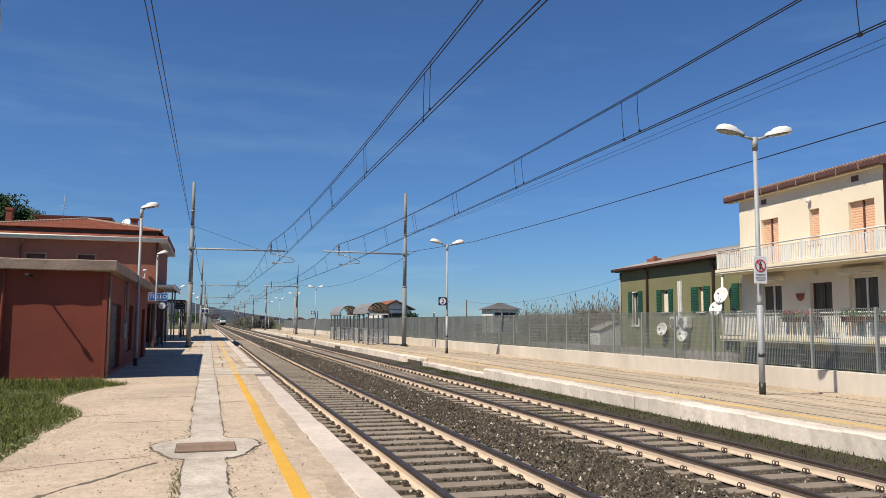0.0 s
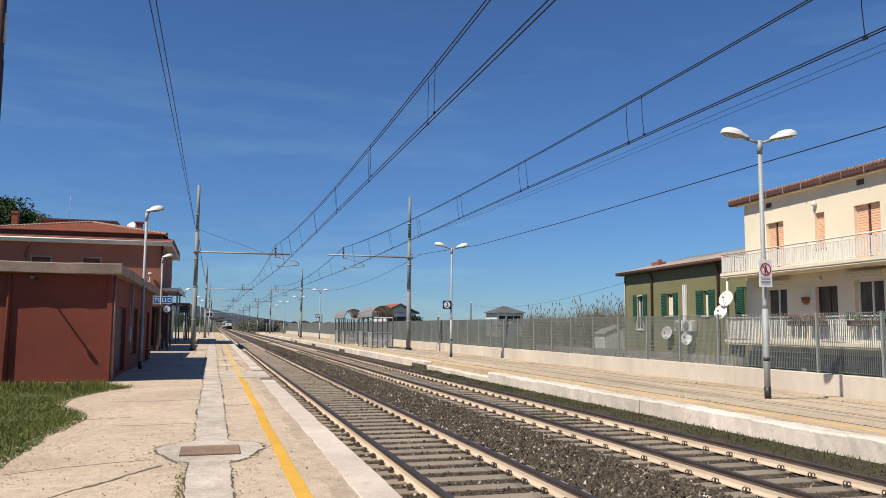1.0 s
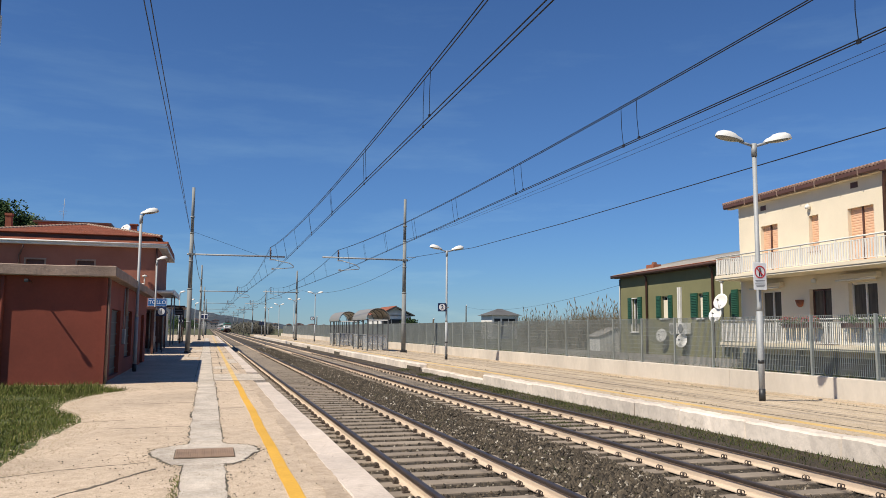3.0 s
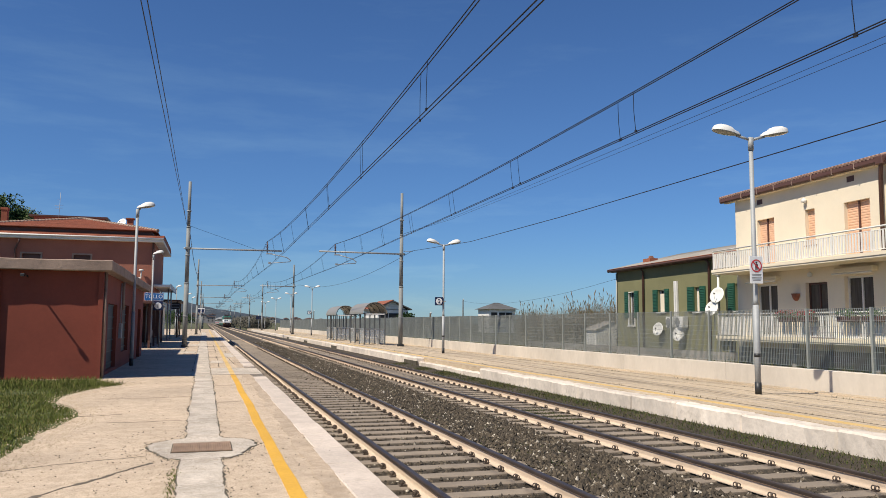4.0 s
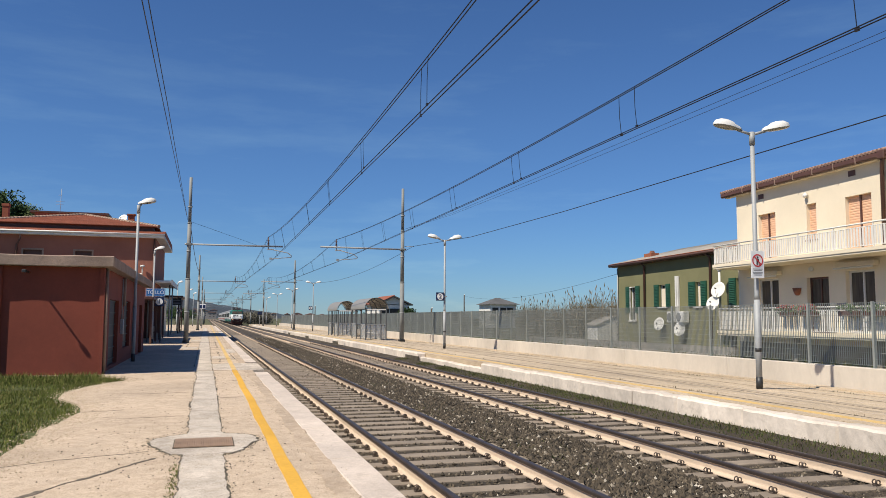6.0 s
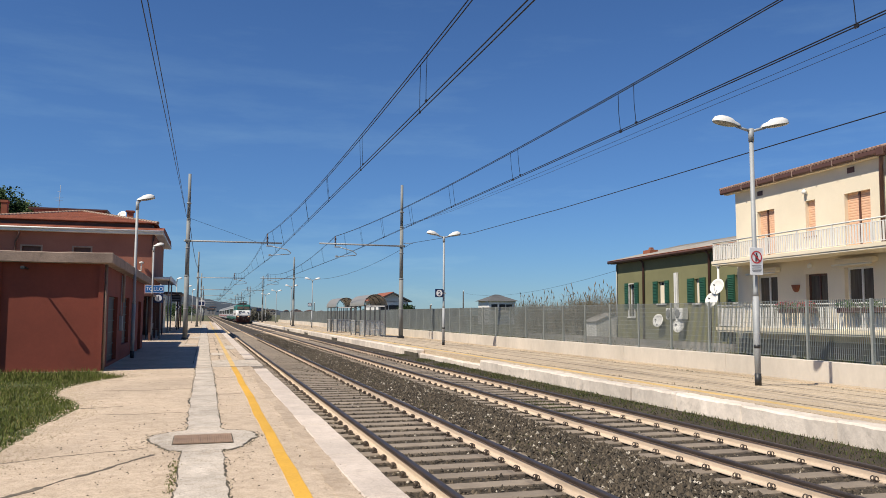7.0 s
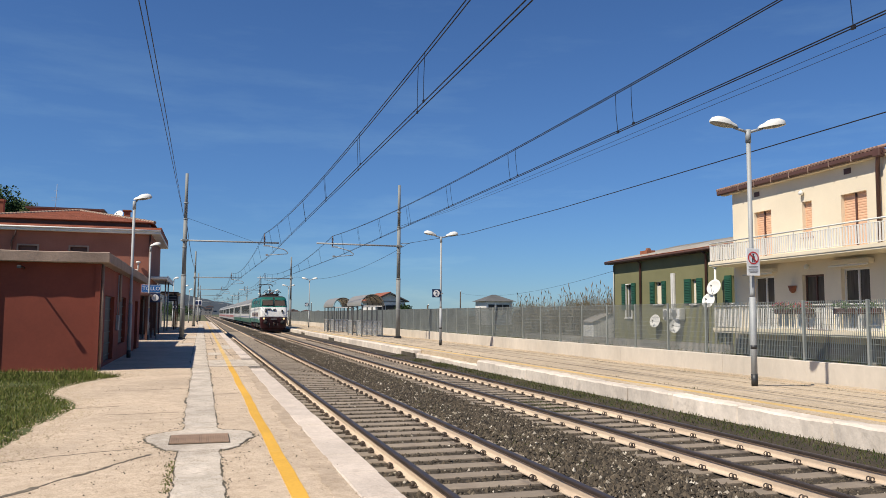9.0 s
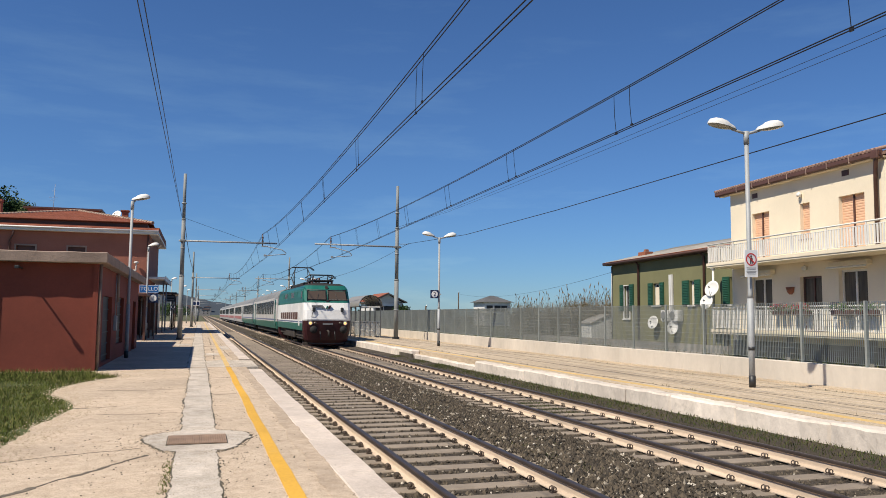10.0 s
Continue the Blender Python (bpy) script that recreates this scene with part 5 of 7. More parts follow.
part("frame", B(-0.36, 0.36, -0.37, 0.37, -0.03, 0.006), M_CRACK, cv)
M_COVER = surface("rusty_iron_cover", (0.34, 0.23, 0.155), 0.75, 0.8, coarse=5, fine=40, metal=0.2)
for k in range(26):
    x = -0.34 + 0.68 * k / 25
    part("rib", B(x - 0.009, x + 0.009, -0.35, 0.35, 0.0, 0.016), M_COVER, cv)
part("plate", B(-0.345, 0.345, -0.355, 0.355, -0.02, 0.008), M_COVER, cv)


def crack(pts, w, lab=""):
    """A dirt-filled crack that wanders between the points."""
    left, right = [], []
    for (ax, ay), (bx, by) in zip(pts, pts[1:]):
        n = max(2, int(math.dist((ax, ay), (bx, by)) / 0.05))
        nx, ny = -(by - ay), bx - ax
        ln = math.hypot(nx, ny)
        for k in range(n):
            t = k / n
            d0 = len(left) * 0.05
            j, ww = wander(d0, ax * 9, 0.035), w * max(0.06, 0.65 + wander(d0, bx * 7 + 3, 0.9)) * rng.uniform(0.8, 1.2)
            x, y = ax + (bx - ax) * t + nx / ln * j, ay + (by - ay) * t + ny / ln * j
            left.append((x + nx / ln * ww, y + ny / ln * ww))
            right.append((x - nx / ln * ww, y - ny / ln * ww))
    strip("crack", left, right, ZL + 0.003, 0.015, M_SEAM, plat_l)


crack([(-0.5, 9.5), (-0.85, 8.9), (-1.39, 7.98), (-2.1, 6.9), (-2.6, 6.2)], 0.032)
crack([(-0.3, 13.4), (-1.1, 13.3), (-1.55, 13.5)], 0.006)
crack([(-0.25, 17.6), (-1.2, 17.4), (-2.0, 17.6)], 0.007)
crack([(0.28, 16.2), (0.8, 16.3)], 0.006)
crack([(0.3, 20.4), (1.3, 20.6)], 0.006)
crack([(-1.3, 14.5), (-1.75, 14.35), (-2.0, 14.4)], 0.04)
crack([(-0.6, 10.0), (-1.6, 9.6), (-2.1, 9.3)], 0.005)
crack([(-2.7, 24.4), (1.36, 24.55)], 0.02)
crack([(-0.35, 28.4), (1.3, 28.1)], 0.018)
for y in (26.4, 30.6, 33, 36.2, 40, 43.5, 47, 52.5, 58, 64, 70, 77, 85):
    crack([(-0.35, y), (0.5, y + rng.uniform(-0.3, 0.3)), (1.36, y + 0.2)], rng.uniform(0.012, 0.03))
for y in (41, 47.5, 55, 62):
    crack([(-2.4, y), (-1.2, y + rng.uniform(-0.4, 0.4)), (-0.3, y + 0.3)], rng.uniform(0.012, 0.025))
for x, y0, y1 in ((0.52, 29, 38), (0.6, 42, 55), (-0.9, 41, 52), (1.12, 30, 44)):
    crack([(x, y0), (x + rng.uniform(-0.15, 0.15), (y0 + y1) / 2), (x, y1)], 0.02)
for x0, x1, y0, y1 in ((0.3, 0.75, 31.5, 33.4), (-1.3, -0.4, 41.5, 43.6), (0.95, 1.33, 36.5, 41.0), (-0.9, 0.2, 54.0, 57.0)):
    a, b = ragged(x0, x1, y0, y1, rng, 0.12, 0.06)
    strip("patch", a, b, ZL + 0.005, 0.02, M_PATCH, plat_l)
# cross patch where the coping is missing
part("cross_patch", sheet([(0.25, 24.6), (1.74, 24.55), (1.74, 27.9), (0.9, 28.2), (0.25, 27.8)], ZL - 0.3, ZL + 0.005), M_PATCH, plat_l, "grey concrete crossing patch")
# yellow line
for y0, y1 in ((-4, 24.4), (24.6, 90), (90, 160)):
    n = int((y1 - y0) / 0.5)
    wob = [0.02 * noise.noise(Vector((0, (y0 + (y1 - y0) * k / n) * 0.35, 0))) for k in range(n + 1)]
    a = [(0.79 + wob[k] + rng.uniform(-0.006, 0.006), y0 + (y1 - y0) * k / n) for k in range(n + 1)]
    b = [(0.93 + wob[k] + rng.uniform(-0.006, 0.006), y0 + (y1 - y0) * k / n) for k in range(n + 1)]
    strip("yellow_line", a, b, ZL + 0.010, 0.016, M_YELLOW if y0 < 20 else M_YELLOW_R, plat_l, "painted yellow safety line")
for y0, y1 in ((-4, 24.4), (28.2, 70)):
    a, b = ragged(1.16, 1.37, y0, y1, rng, 0.04, 0.06)
    strip("worn_strip", a, b, ZL + 0.004, 0.02, M_DIRT, plat_l, "browned paving beside the coping")
# pale coping slabs along the edge
y = -6.0
while y < 150:
    ln = rng.uniform(0.9, 1.35) if y < 70 else 5.0
    if not (24.4 < y + ln and y < 28.0):
        x0 = 1.365 + rng.uniform(-0.02, 0.02)
        part("coping_slab", B(x0, 1.75 + rng.uniform(-0.012, 0.012), y + 0.004, y + ln - 0.004, -0.05, ZL + 0.004 + rng.uniform(0, 0.006), bevel=0.012), M_COPING, plat_l)
    y += ln
part("edge_wall", B(1.36, 1.70, -8, Y_END, -0.42, -0.05), M_CURB, plat_l)
# right platform: kerb stones, line, joints
y = 3.0
while y < 160:
    ln = rng.uniform(1.5, 2.6) if y < 60 else 6.0
    worn = 24.6 < y < 33
    top = ZR - (0.16 if worn else 0.0) + rng.uniform(-0.015, 0.012)
    bm = bmesh.new()
    box(bm, 8.95 + rng.uniform(-0.02, 0.03) + (0.12 if worn else 0), 9.33, y + 0.008, y + ln - 0.008, -0.35, top, bevel=0.035)
    if y < 40:
        es = [e for e in bm.edges if abs(e.verts[0].co.y - e.verts[1].co.y) > 0.8]
        bmesh.ops.subdivide_edges(bm, edges=es, cuts=9, use_grid_fill=True)
        for v in bm.verts:
            v.co += Vector((noise.noise(v.co * 3.1) * 0.03, 0, noise.noise(v.co * 2.7 + Vector((3, 0, 0))) * 0.02))
    part("kerb_stone", bm, M_CURB, plat_r)
    y += ln
rng2 = random.Random(4)


def r_strip(x0, x1, y0, y1, z, m, name, jit=0.02, label=""):
    a, b = ragged(x0, x1, y0, y1, rng2, 0.6, jit)
    strip(name, a, b, z + zr((x0 + x1) / 2) - ZR, 0.02, m, plat_r, label)


r_strip(9.62, 9.80, 3, 110, ZR + 0.006, M_YELLOW_R, "yellow_line", 0.012, "faded yellow safety line")
for x, w in ((10.05, 0.035), (10.55, 0.012), (11.15, 0.022), (11.75, 0.012), (12.4, 0.022), (12.95, 0.012), (13.6, 0.03)):
    r_strip(x - w / 2, x + w / 2, 3, 120, ZR + 0.004, M_CRACK if w > 0.018 else M_PATCH, "paving_joint", 0.01)
for y in (8.2, 12.4, 13.9, 19.0, 25.0, 31.0, 38.0, 46.0):
    bm = bmesh.new()
    prism(bm, [(9.35, ZR - 0.02), (9.35, ZR + 0.003), (11.9, ZR + 0.003), (14.2, zr(14.2) + 0.003), (14.2, zr(14.2) - 0.02)], "y", y, y + 0.02)
    part("cross_joint", bm, M_PATCH, plat_r)
part("paving_step", P([(14.25, 0.0), (14.25, zr(14.25) + 0.035), (XW_E - 0.003, Z_TOE + 0.03), (XW_E - 0.003, 0.0)], "y", 3, 160), M_PLAT_R, plat_r, "raised concrete strip along the wall")
part("patch", sheet([(9.9, 8.0), (12.0, 7.6), (12.6, 9.4), (10.6, 10.3)], ZR - 0.02, ZR + 0.005), M_PATCH, plat_r)
# cables and duct openings in the kerb
for y in (33.5, 55.5, 72.0, 88.0):
    part("duct_cover", B(8.93, 9.0, y, y + 2.2, -0.12, 0.16), M_CRACK, plat_r, "brown brick duct opening")

# ---------- loose ballast stones ----------
M_STONE = mat("ballast_stones", lambda nt, bs: None)


def stone_mat(nt, bs):
    g = nt.nodes.new("ShaderNodeNewGeometry")
    c = ramp(nt, g.outputs["Random Per Island"], [(0.0, (0.026, 0.021, 0.014)), (0.45, (0.066, 0.051, 0.034)), (0.84, (0.105, 0.08, 0.052)), (0.94, (0.16, 0.13, 0.09)), (0.975, (0.36, 0.31, 0.24)), (1.0, (0.56, 0.50, 0.41))])
    nz = noise_tex(nt, 30, 5, 0.6, coords(nt))
    nt.links.new(mix(nt, 0.6, c, ramp(nt, nz, [(0.3, (0.6, 0.6, 0.6)), (0.7, (1.2, 1.2, 1.2))]), "MULTIPLY"), bs.inputs["Base Color"])
    bs.inputs["Roughness"].default_value = 0.9


stone_mat(M_STONE.node_tree, M_STONE.node_tree.nodes["Principled BSDF"])


def stones():
    """Crushed stones between and beside the sleepers: each an uneven eight-sided lump."""
    rs = np.random.RandomState(9)
    base = np.array([(1, 0, 0), (-1, 0, 0), (0, 1, 0), (0, -1, 0), (0, 0, 1), (0, 0, -1)], float)
    tri = np.array([(0, 2, 4), (2, 1, 4), (1, 3, 4), (3, 0, 4), (2, 0, 5), (1, 2, 5), (3, 1, 5), (0, 3, 5)])
    P_, S_ = [], []

    def scatter(n, x0, x1, y0, y1, z, s0, s1, skip=True):
        y = y0 + (y1 - y0) * rs.rand(n) ** 1.6
        x = x0 + (x1 - x0) * rs.rand(n)
        keep = np.ones(n, bool)
        if skip:
            for xc, yf in ((X1, 14.369), (X2, 15.581)):
                ph = np.abs((y - yf + 0.3) % 0.6 - 0.3)
                keep &= ~((np.abs(x - xc) < 1.2) & (ph < 0.125) & (rs.rand(n) > 0.03))
                for s in (-1, 1):
                    keep &= ~(np.abs(x - xc - s * 0.7525) < 0.07)
        x, y = x[keep], y[keep]
        P_.append(np.stack([x, y, np.full(len(x), z) + rs.rand(len(x)) * 0.025], 1))
        S_.append(0.86 * (s0 + (s1 - s0) * rs.rand(len(x)) ** 1.8))

    scatter(20000, 1.78, 4.75, 4.5, 34, -0.215, 0.018, 0.042)
    scatter(27000, 4.45, 6.05, 5.0, 40, -0.19, 0.02, 0.048)
    scatter(16000, 5.95, 8.45, 6.0, 36, -0.22, 0.018, 0.042)
    scatter(3500, 7.95, 8.6, 8, 60, -0.16, 0.02, 0.04)
    scatter(6000, 4.3, 6.1, 36, 80, -0.19, 0.03, 0.05)
    scatter(12000, 7.9, 8.93, 28, 90, -0.12, 0.025, 0.05)
    scatter(7000, 1.8, 4.75, 33, 75, -0.215, 0.02, 0.045)
    scatter(5000, 5.95, 8.4, 35, 80, -0.215, 0.02, 0.045)
    C, S = np.concatenate(P_), np.concatenate(S_)
    n = len(C)
    v = base[None] * (0.7 + 0.6 * rs.rand(n, 6, 1)) + (rs.rand(n, 6, 3) - 0.5) * 0.5
    v *= S[:, None, None] * (0.75 + 0.5 * rs.rand(n, 1, 3))
    a = rs.rand(n) * 6.28
    c, s = np.cos(a), np.sin(a)
    vx = v[:, :, 0] * c[:, None] - v[:, :, 1] * s[:, None]
    vy = v[:, :, 0] * s[:, None] + v[:, :, 1] * c[:, None]
    v = np.stack([vx, vy, v[:, :, 2]], 2) + C[:, None]
    f = (tri[None] + 6 * np.arange(n)[:, None, None]).reshape(-1, 3)
    me = bpy.data.meshes.new("ballast_stones")
    me.from_pydata(v.reshape(-1, 3).tolist(), [], f.tolist())
    me.materials.append(M_STONE)
    return tagged(new("ballast_stones", me), "loose grey-brown crushed stones with a few pale ones", "ballast", kind="stuff")


stones()


# ---------- grass and weeds ----------
def blade_mat(name, cols):
    def build(nt, bs):
        g = nt.nodes.new("ShaderNodeNewGeometry")
        nt.links.new(ramp(nt, g.outputs["Random Per Island"], [(i / (len(cols) - 1), c) for i, c in enumerate(cols)]), bs.inputs["Base Color"])
        bs.inputs["Roughness"].default_value = 0.85
        bs.inputs["Specular IOR Level"].default_value = 0.15
    return mat(name, build)


M_GRASS = blade_mat("grass_blades", [(0.055, 0.08, 0.014), (0.105, 0.13, 0.025), (0.15, 0.155, 0.036), (0.25, 0.21, 0.085), (0.09, 0.115, 0.022), (0.13, 0.14, 0.032)])
M_WEED = blade_mat("track_weeds", [(0.03, 0.05, 0.014), (0.055, 0.075, 0.02), (0.11, 0.095, 0.04), (0.07, 0.085, 0.028)])
M_REED = blade_mat("dry_reeds", [(0.19, 0.15, 0.105), (0.27, 0.215, 0.155), (0.15, 0.125, 0.08), (0.11, 0.11, 0.06), (0.23, 0.185, 0.13)])


def blades(name, label, pts, hts, width, material, seed, lean=0.5, category="grass", z_scale=None):
    rs = np.random.RandomState(seed)
    n = len(pts)
    a = rs.rand(n) * 6.28
    h = hts[0] + (hts[1] - hts[0]) * rs.rand(n) ** 1.5
    w = width * (0.6 + 0.8 * rs.rand(n))
    d = np.stack([np.cos(a), np.sin(a), np.zeros(n)], 1)
    l = rs.rand(n) * 6.28
    ln = np.stack([np.cos(l), np.sin(l), np.zeros(n)], 1) * (h * lean * rs.rand(n))[:, None]
    up = np.array([0, 0, 1.0])
    p0, p1 = pts - d * w[:, None], pts + d * w[:, None]
    m0, m1 = pts + up * (h * 0.55)[:, None] + ln * 0.35 - d * w[:, None] * 0.7, pts + up * (h * 0.55)[:, None] + ln * 0.35 + d * w[:, None] * 0.7
    t = pts + up * h[:, None] * 0.95 + ln
    v = np.stack([p0, p1, m1, m0, t], 1).reshape(-1, 3)
    i = 5 * np.arange(n)
    f = [(int(k), int(k + 1), int(k + 2), int(k + 3)) for k in i] + [(int(k + 3), int(k + 2), int(k + 4)) for k in i]
    me = bpy.data.meshes.new(name)
    me.from_pydata(v.tolist(), [], f)
    me.materials.append(material)
    return tagged(new(name, me), label, category, kind="stuff")


lawn = bmesh.new()
prism(lawn, [(-14, 2), (-2.35, 2), (-1.5, 9), (-1.5, 23.3), (-2.8, 23.62), (-14, 23.62)], "z", -0.41, ZL - 0.035)
M_SOIL = surface("lawn_soil", (0.095, 0.11, 0.03), 0.6, 1.0, coarse=1.2, fine=14, relief=0.8, depth=0.02)
tagged(part("lawn", lawn, M_SOIL), "patchy green grass verge beside the paved platform", "lawn", kind="structure")
rs = np.random.RandomState(3)
n = 130000
y = 7 + 16.6 * rs.rand(n)
x = -9.5 + 7.9 * rs.rand(n) ** 0.75
edge = np.array([lawn_edge(float(q)) for q in y])
rim = np.array([max(0, noise.noise(Vector((0, float(q) * 1.3, 0)))) for q in y])
k = (x < edge - 0.12 * rs.rand(n) - 0.45 * rim) & (x < -1.4)
dens = np.array([0.5 + 0.9 * noise.noise(Vector((float(a) * 0.9, float(b) * 0.9, 0))) for a, b in zip(x, y)])
k &= rs.rand(n) < np.clip(dens + 0.4, 0.12, 1)
pts = np.stack([x, y, np.full(n, ZL - 0.04)], 1)[k]
blades("grass", "short green grass with yellowish tufts on the verge", pts, (0.02, 0.085), 0.0065, M_GRASS, 5, 1.0)
far_row = pts[(pts[:, 1] > 20.5)]
blades("tall_grass", "taller green grass at the foot of the hut", far_row[::3], (0.05, 0.2), 0.007, M_GRASS, 6, 0.8)
# pale gravel rim between lawn and paving
rs = np.random.RandomState(8)
yy = 8.5 + 14 * rs.rand(3600)
xx = np.array([lawn_edge(float(q)) for q in yy]) + rs.normal(0.15, 0.17, 3600)
vs, fs = [], []
for a, b in zip(xx, yy):
    s = 0.004 + 0.012 * rs.rand() ** 2
    i = len(vs)
    vs += [(a + s, b, ZL), (a, b + s, ZL - 0.004), (a - s, b, ZL), (a, b - s, ZL - 0.004), (a, b, ZL + s)]
    fs += [(i, i + 1, i + 4), (i + 1, i + 2, i + 4), (i + 2, i + 3, i + 4), (i + 3, i, i + 4)]
me = bpy.data.meshes.new("gravel")
me.from_pydata(vs, [], fs)
me.materials.append(M_PLAT_R)
tagged(new("gravel", me), "pale crumbled gravel at the paving's edge", "gravel", kind="stuff")
# weeds along the far track and the kerb
rs = np.random.RandomState(12)
n = 22000
yy = 7 + 29 * rs.rand(n)
xx = 8.25 + 0.7 * rs.rand(n) ** 0.7
dens = np.array([0.55 + 0.9 * noise.noise(Vector((0, float(b) * 0.55, 4))) for b in yy])
dens = np.where(yy > 32, dens - 0.5, dens)
k = rs.rand(n) < np.clip(dens, 0.06, 1)
blades("weeds", "green weeds growing between the rail and the kerb", np.stack([xx, yy, np.interp(xx, [8.1, 8.45, 8.94], [-0.2, -0.07, -0.02])], 1)[k], (0.015, 0.075), 0.006, M_WEED, 13, 1.0)
n = 1800
yy = 15.0 + 2.6 * rs.rand(n)
xx = 6.9 + 0.8 * rs.rand(n)
blades("weeds", "small green weeds between the sleepers", np.stack([xx, yy, np.full(n, -0.22)], 1), (0.03, 0.1), 0.006, M_WEED, 14)
n = 26000
yy, xx = 7 + 26 * rs.rand(n), 4.5 + 1.6 * rs.rand(n)
k = np.array([noise.noise(Vector((float(a) * 0.9, float(b) * 0.45, 12))) > 0.18 for a, b in zip(xx, yy)])
blades("weeds", "low olive moss and weeds between the two tracks", np.stack([xx, yy, np.full(n, -0.19)], 1)[k], (0.015, 0.045), 0.006, M_WEED, 18, 1.2)
n = 900
yy = 4 + 40 * rs.rand(n)
xx = np.where(rs.rand(n) < 0.5, 10.05, 13.6) + rs.normal(0, 0.03, n)
k = np.array([noise.noise(Vector((float(a), float(b) * 0.8, 0))) > 0.05 for a, b in zip(xx, yy)])
blades("weeds", "tiny weeds in the paving joints", np.stack([xx, yy, [zr(q) for q in xx]], 1)[k], (0.02, 0.07), 0.006, M_WEED, 15)
n = 260
yy = 7.4 + 1.6 * rs.rand(n)
blades("weeds", "small weeds in the trench edge", np.stack([-0.26 + rs.normal(0, 0.03, n), yy, np.full(n, ZL)], 1), (0.006, 0.03), 0.005, M_GRASS, 16, 1.0)

rs = np.random.RandomState(61)
n = 9000
yy, xx = 13 + 30 * rs.rand(n), 15.5 + 3.0 * rs.rand(n)
k = np.array([noise.noise(Vector((float(a) * 0.5, float(b) * 0.35, 8))) > -0.1 for a, b in zip(xx, yy)])
blades("weeds", "rank green weeds in the yard behind the fence", np.stack([xx, yy, np.interp(xx, [15, 18.5], [-0.36, -0.1])], 1)[k], (0.3, 1.0), 0.02, M_WEED, 17, 0.7)

# dark crumbs and pale grit lying on the platform
rs = np.random.RandomState(44)
for nm, m, cnt, lab in (("crumbs", M_CRACK, 2600, "dark crumbs of broken mortar on the platform"), ("grit", M_PLAT_R, 2200, "pale grit scattered on the platform")):
    vs, fs = [], []
    for q in range(cnt):
        if q % 4 == 3:
            t = rs.uniform(0, 6.28)
            a, b = 0.03 + (0.64 + 0.08 * math.sin(3 * t) + rs.normal(0, 0.05)) * math.cos(t), 10.45 + (0.97 + 0.08 * math.cos(2 * t) + rs.normal(0, 0.06)) * math.sin(t)
        elif q % 3 == 0:
            a, b = rs.uniform(-2.0, 1.3), rs.uniform(7, 24)
        elif q % 3 == 1:
            a, b = rs.normal(0, 0.75), rs.normal(10.0, 1.0)
        else:
            a, b = rs.choice((-0.22, 0.255)) + rs.normal(0, 0.035), 7 + 17 * rs.rand() ** 1.4
        s = 0.003 + 0.010 * rs.rand() ** 2
        i = len(vs)
        vs += [(a + s, b, ZL), (a, b + s, ZL), (a - s, b, ZL), (a, b - s, ZL), (a + s * 0.2, b, ZL + s)]
        fs += [(i, i + 1, i + 4), (i + 1, i + 2, i + 4), (i + 2, i + 3, i + 4), (i + 3, i, i + 4)]
    me = bpy.data.meshes.new(nm)
    me.from_pydata(vs, [], fs)
    me.materials.append(m)
    tagged(new(nm, me), lab, "debris", kind="stuff")

# ---------- reeds and trees behind the fence ----------
rs = np.random.RandomState(31)
clumps = [(24.0 + 2.6 * rs.rand(), 43.0 + 17.5 * rs.rand(), 0.65 + 0.5 * rs.rand()) for _ in range(54)]
for nm, seed, lab, per, hts, lean, wide in (("reeds", 33, "dry grey-tan giant reeds behind the fence", 105, (1.9, 3.35), 0.3, 0.019), ("reeds", 34, "leaning dry reed leaves with ragged tops", 150, (1.7, 3.2), 0.5, 0.013)):
    p_ = np.concatenate([np.stack([cx + rs.normal(0, 0.25, int(per * q)), cy + rs.normal(0, 0.3, int(per * q)), np.full(int(per * q), -0.15 + 0.35 * q)], 1) for cx, cy, q in clumps])
    p_[:, 2] -= (p_[:, 1] - 43.5) * 0.012
    blades(nm, lab, p_, hts, wide, M_REED, seed, lean, "reeds")
bm = bmesh.new()
rng = random.Random(77)
for _ in range(170):
    cx, cy, q = clumps[rng.randrange(len(clumps))]
    x, y = cx + rng.gauss(0, 0.3), cy + rng.gauss(0, 0.35)
    h = rng.uniform(2.6, 3.9) * (0.7 + 0.3 * q) - (y - 43.5) * 0.02
    dx, dy = rng.uniform(-0.45, 0.45), rng.uniform(-0.45, 0.45)
    tip = (x + dx, y + dy, h)
    tube(bm, [(x, y, -0.1), (x + dx * 0.35, y + dy * 0.35, h * 0.6), tip], [0.012, 0.009, 0.006], 4)
    tube(bm, [tip, (tip[0] + dx * 0.12, tip[1] + dy * 0.12, h + 0.13), (tip[0] + dx * 0.3, tip[1] + dy * 0.3, h + rng.uniform(0.2, 0.38))], [0.008, 0.035, 0.005], 5)
    for j in range(3):
        z = h * rng.uniform(0.5, 0.9)
        a = rng.uniform(0, 6.28)
        o = (x + dx * z / h, y + dy * z / h, z)
        tube(bm, [o, (o[0] + 0.2 * math.cos(a), o[1] + 0.2 * math.sin(a), z + 0.16), (o[0] + 0.42 * math.cos(a), o[1] + 0.42 * math.sin(a), z + 0.05)], [0.014, 0.012, 0.003], 3)
tagged(part("reed_plumes", bm, M_REED), "dry reed stems with brown plumes", "reeds", kind="stuff")

M_TREE = blade_mat("tree_leaves", [(0.018, 0.035, 0.012), (0.03, 0.055, 0.018), (0.05, 0.08, 0.025), (0.02, 0.04, 0.015)])
M_TREE2 = blade_mat("pale_tree_leaves", [(0.05, 0.08, 0.03), (0.09, 0.12, 0.04), (0.13, 0.15, 0.07)])
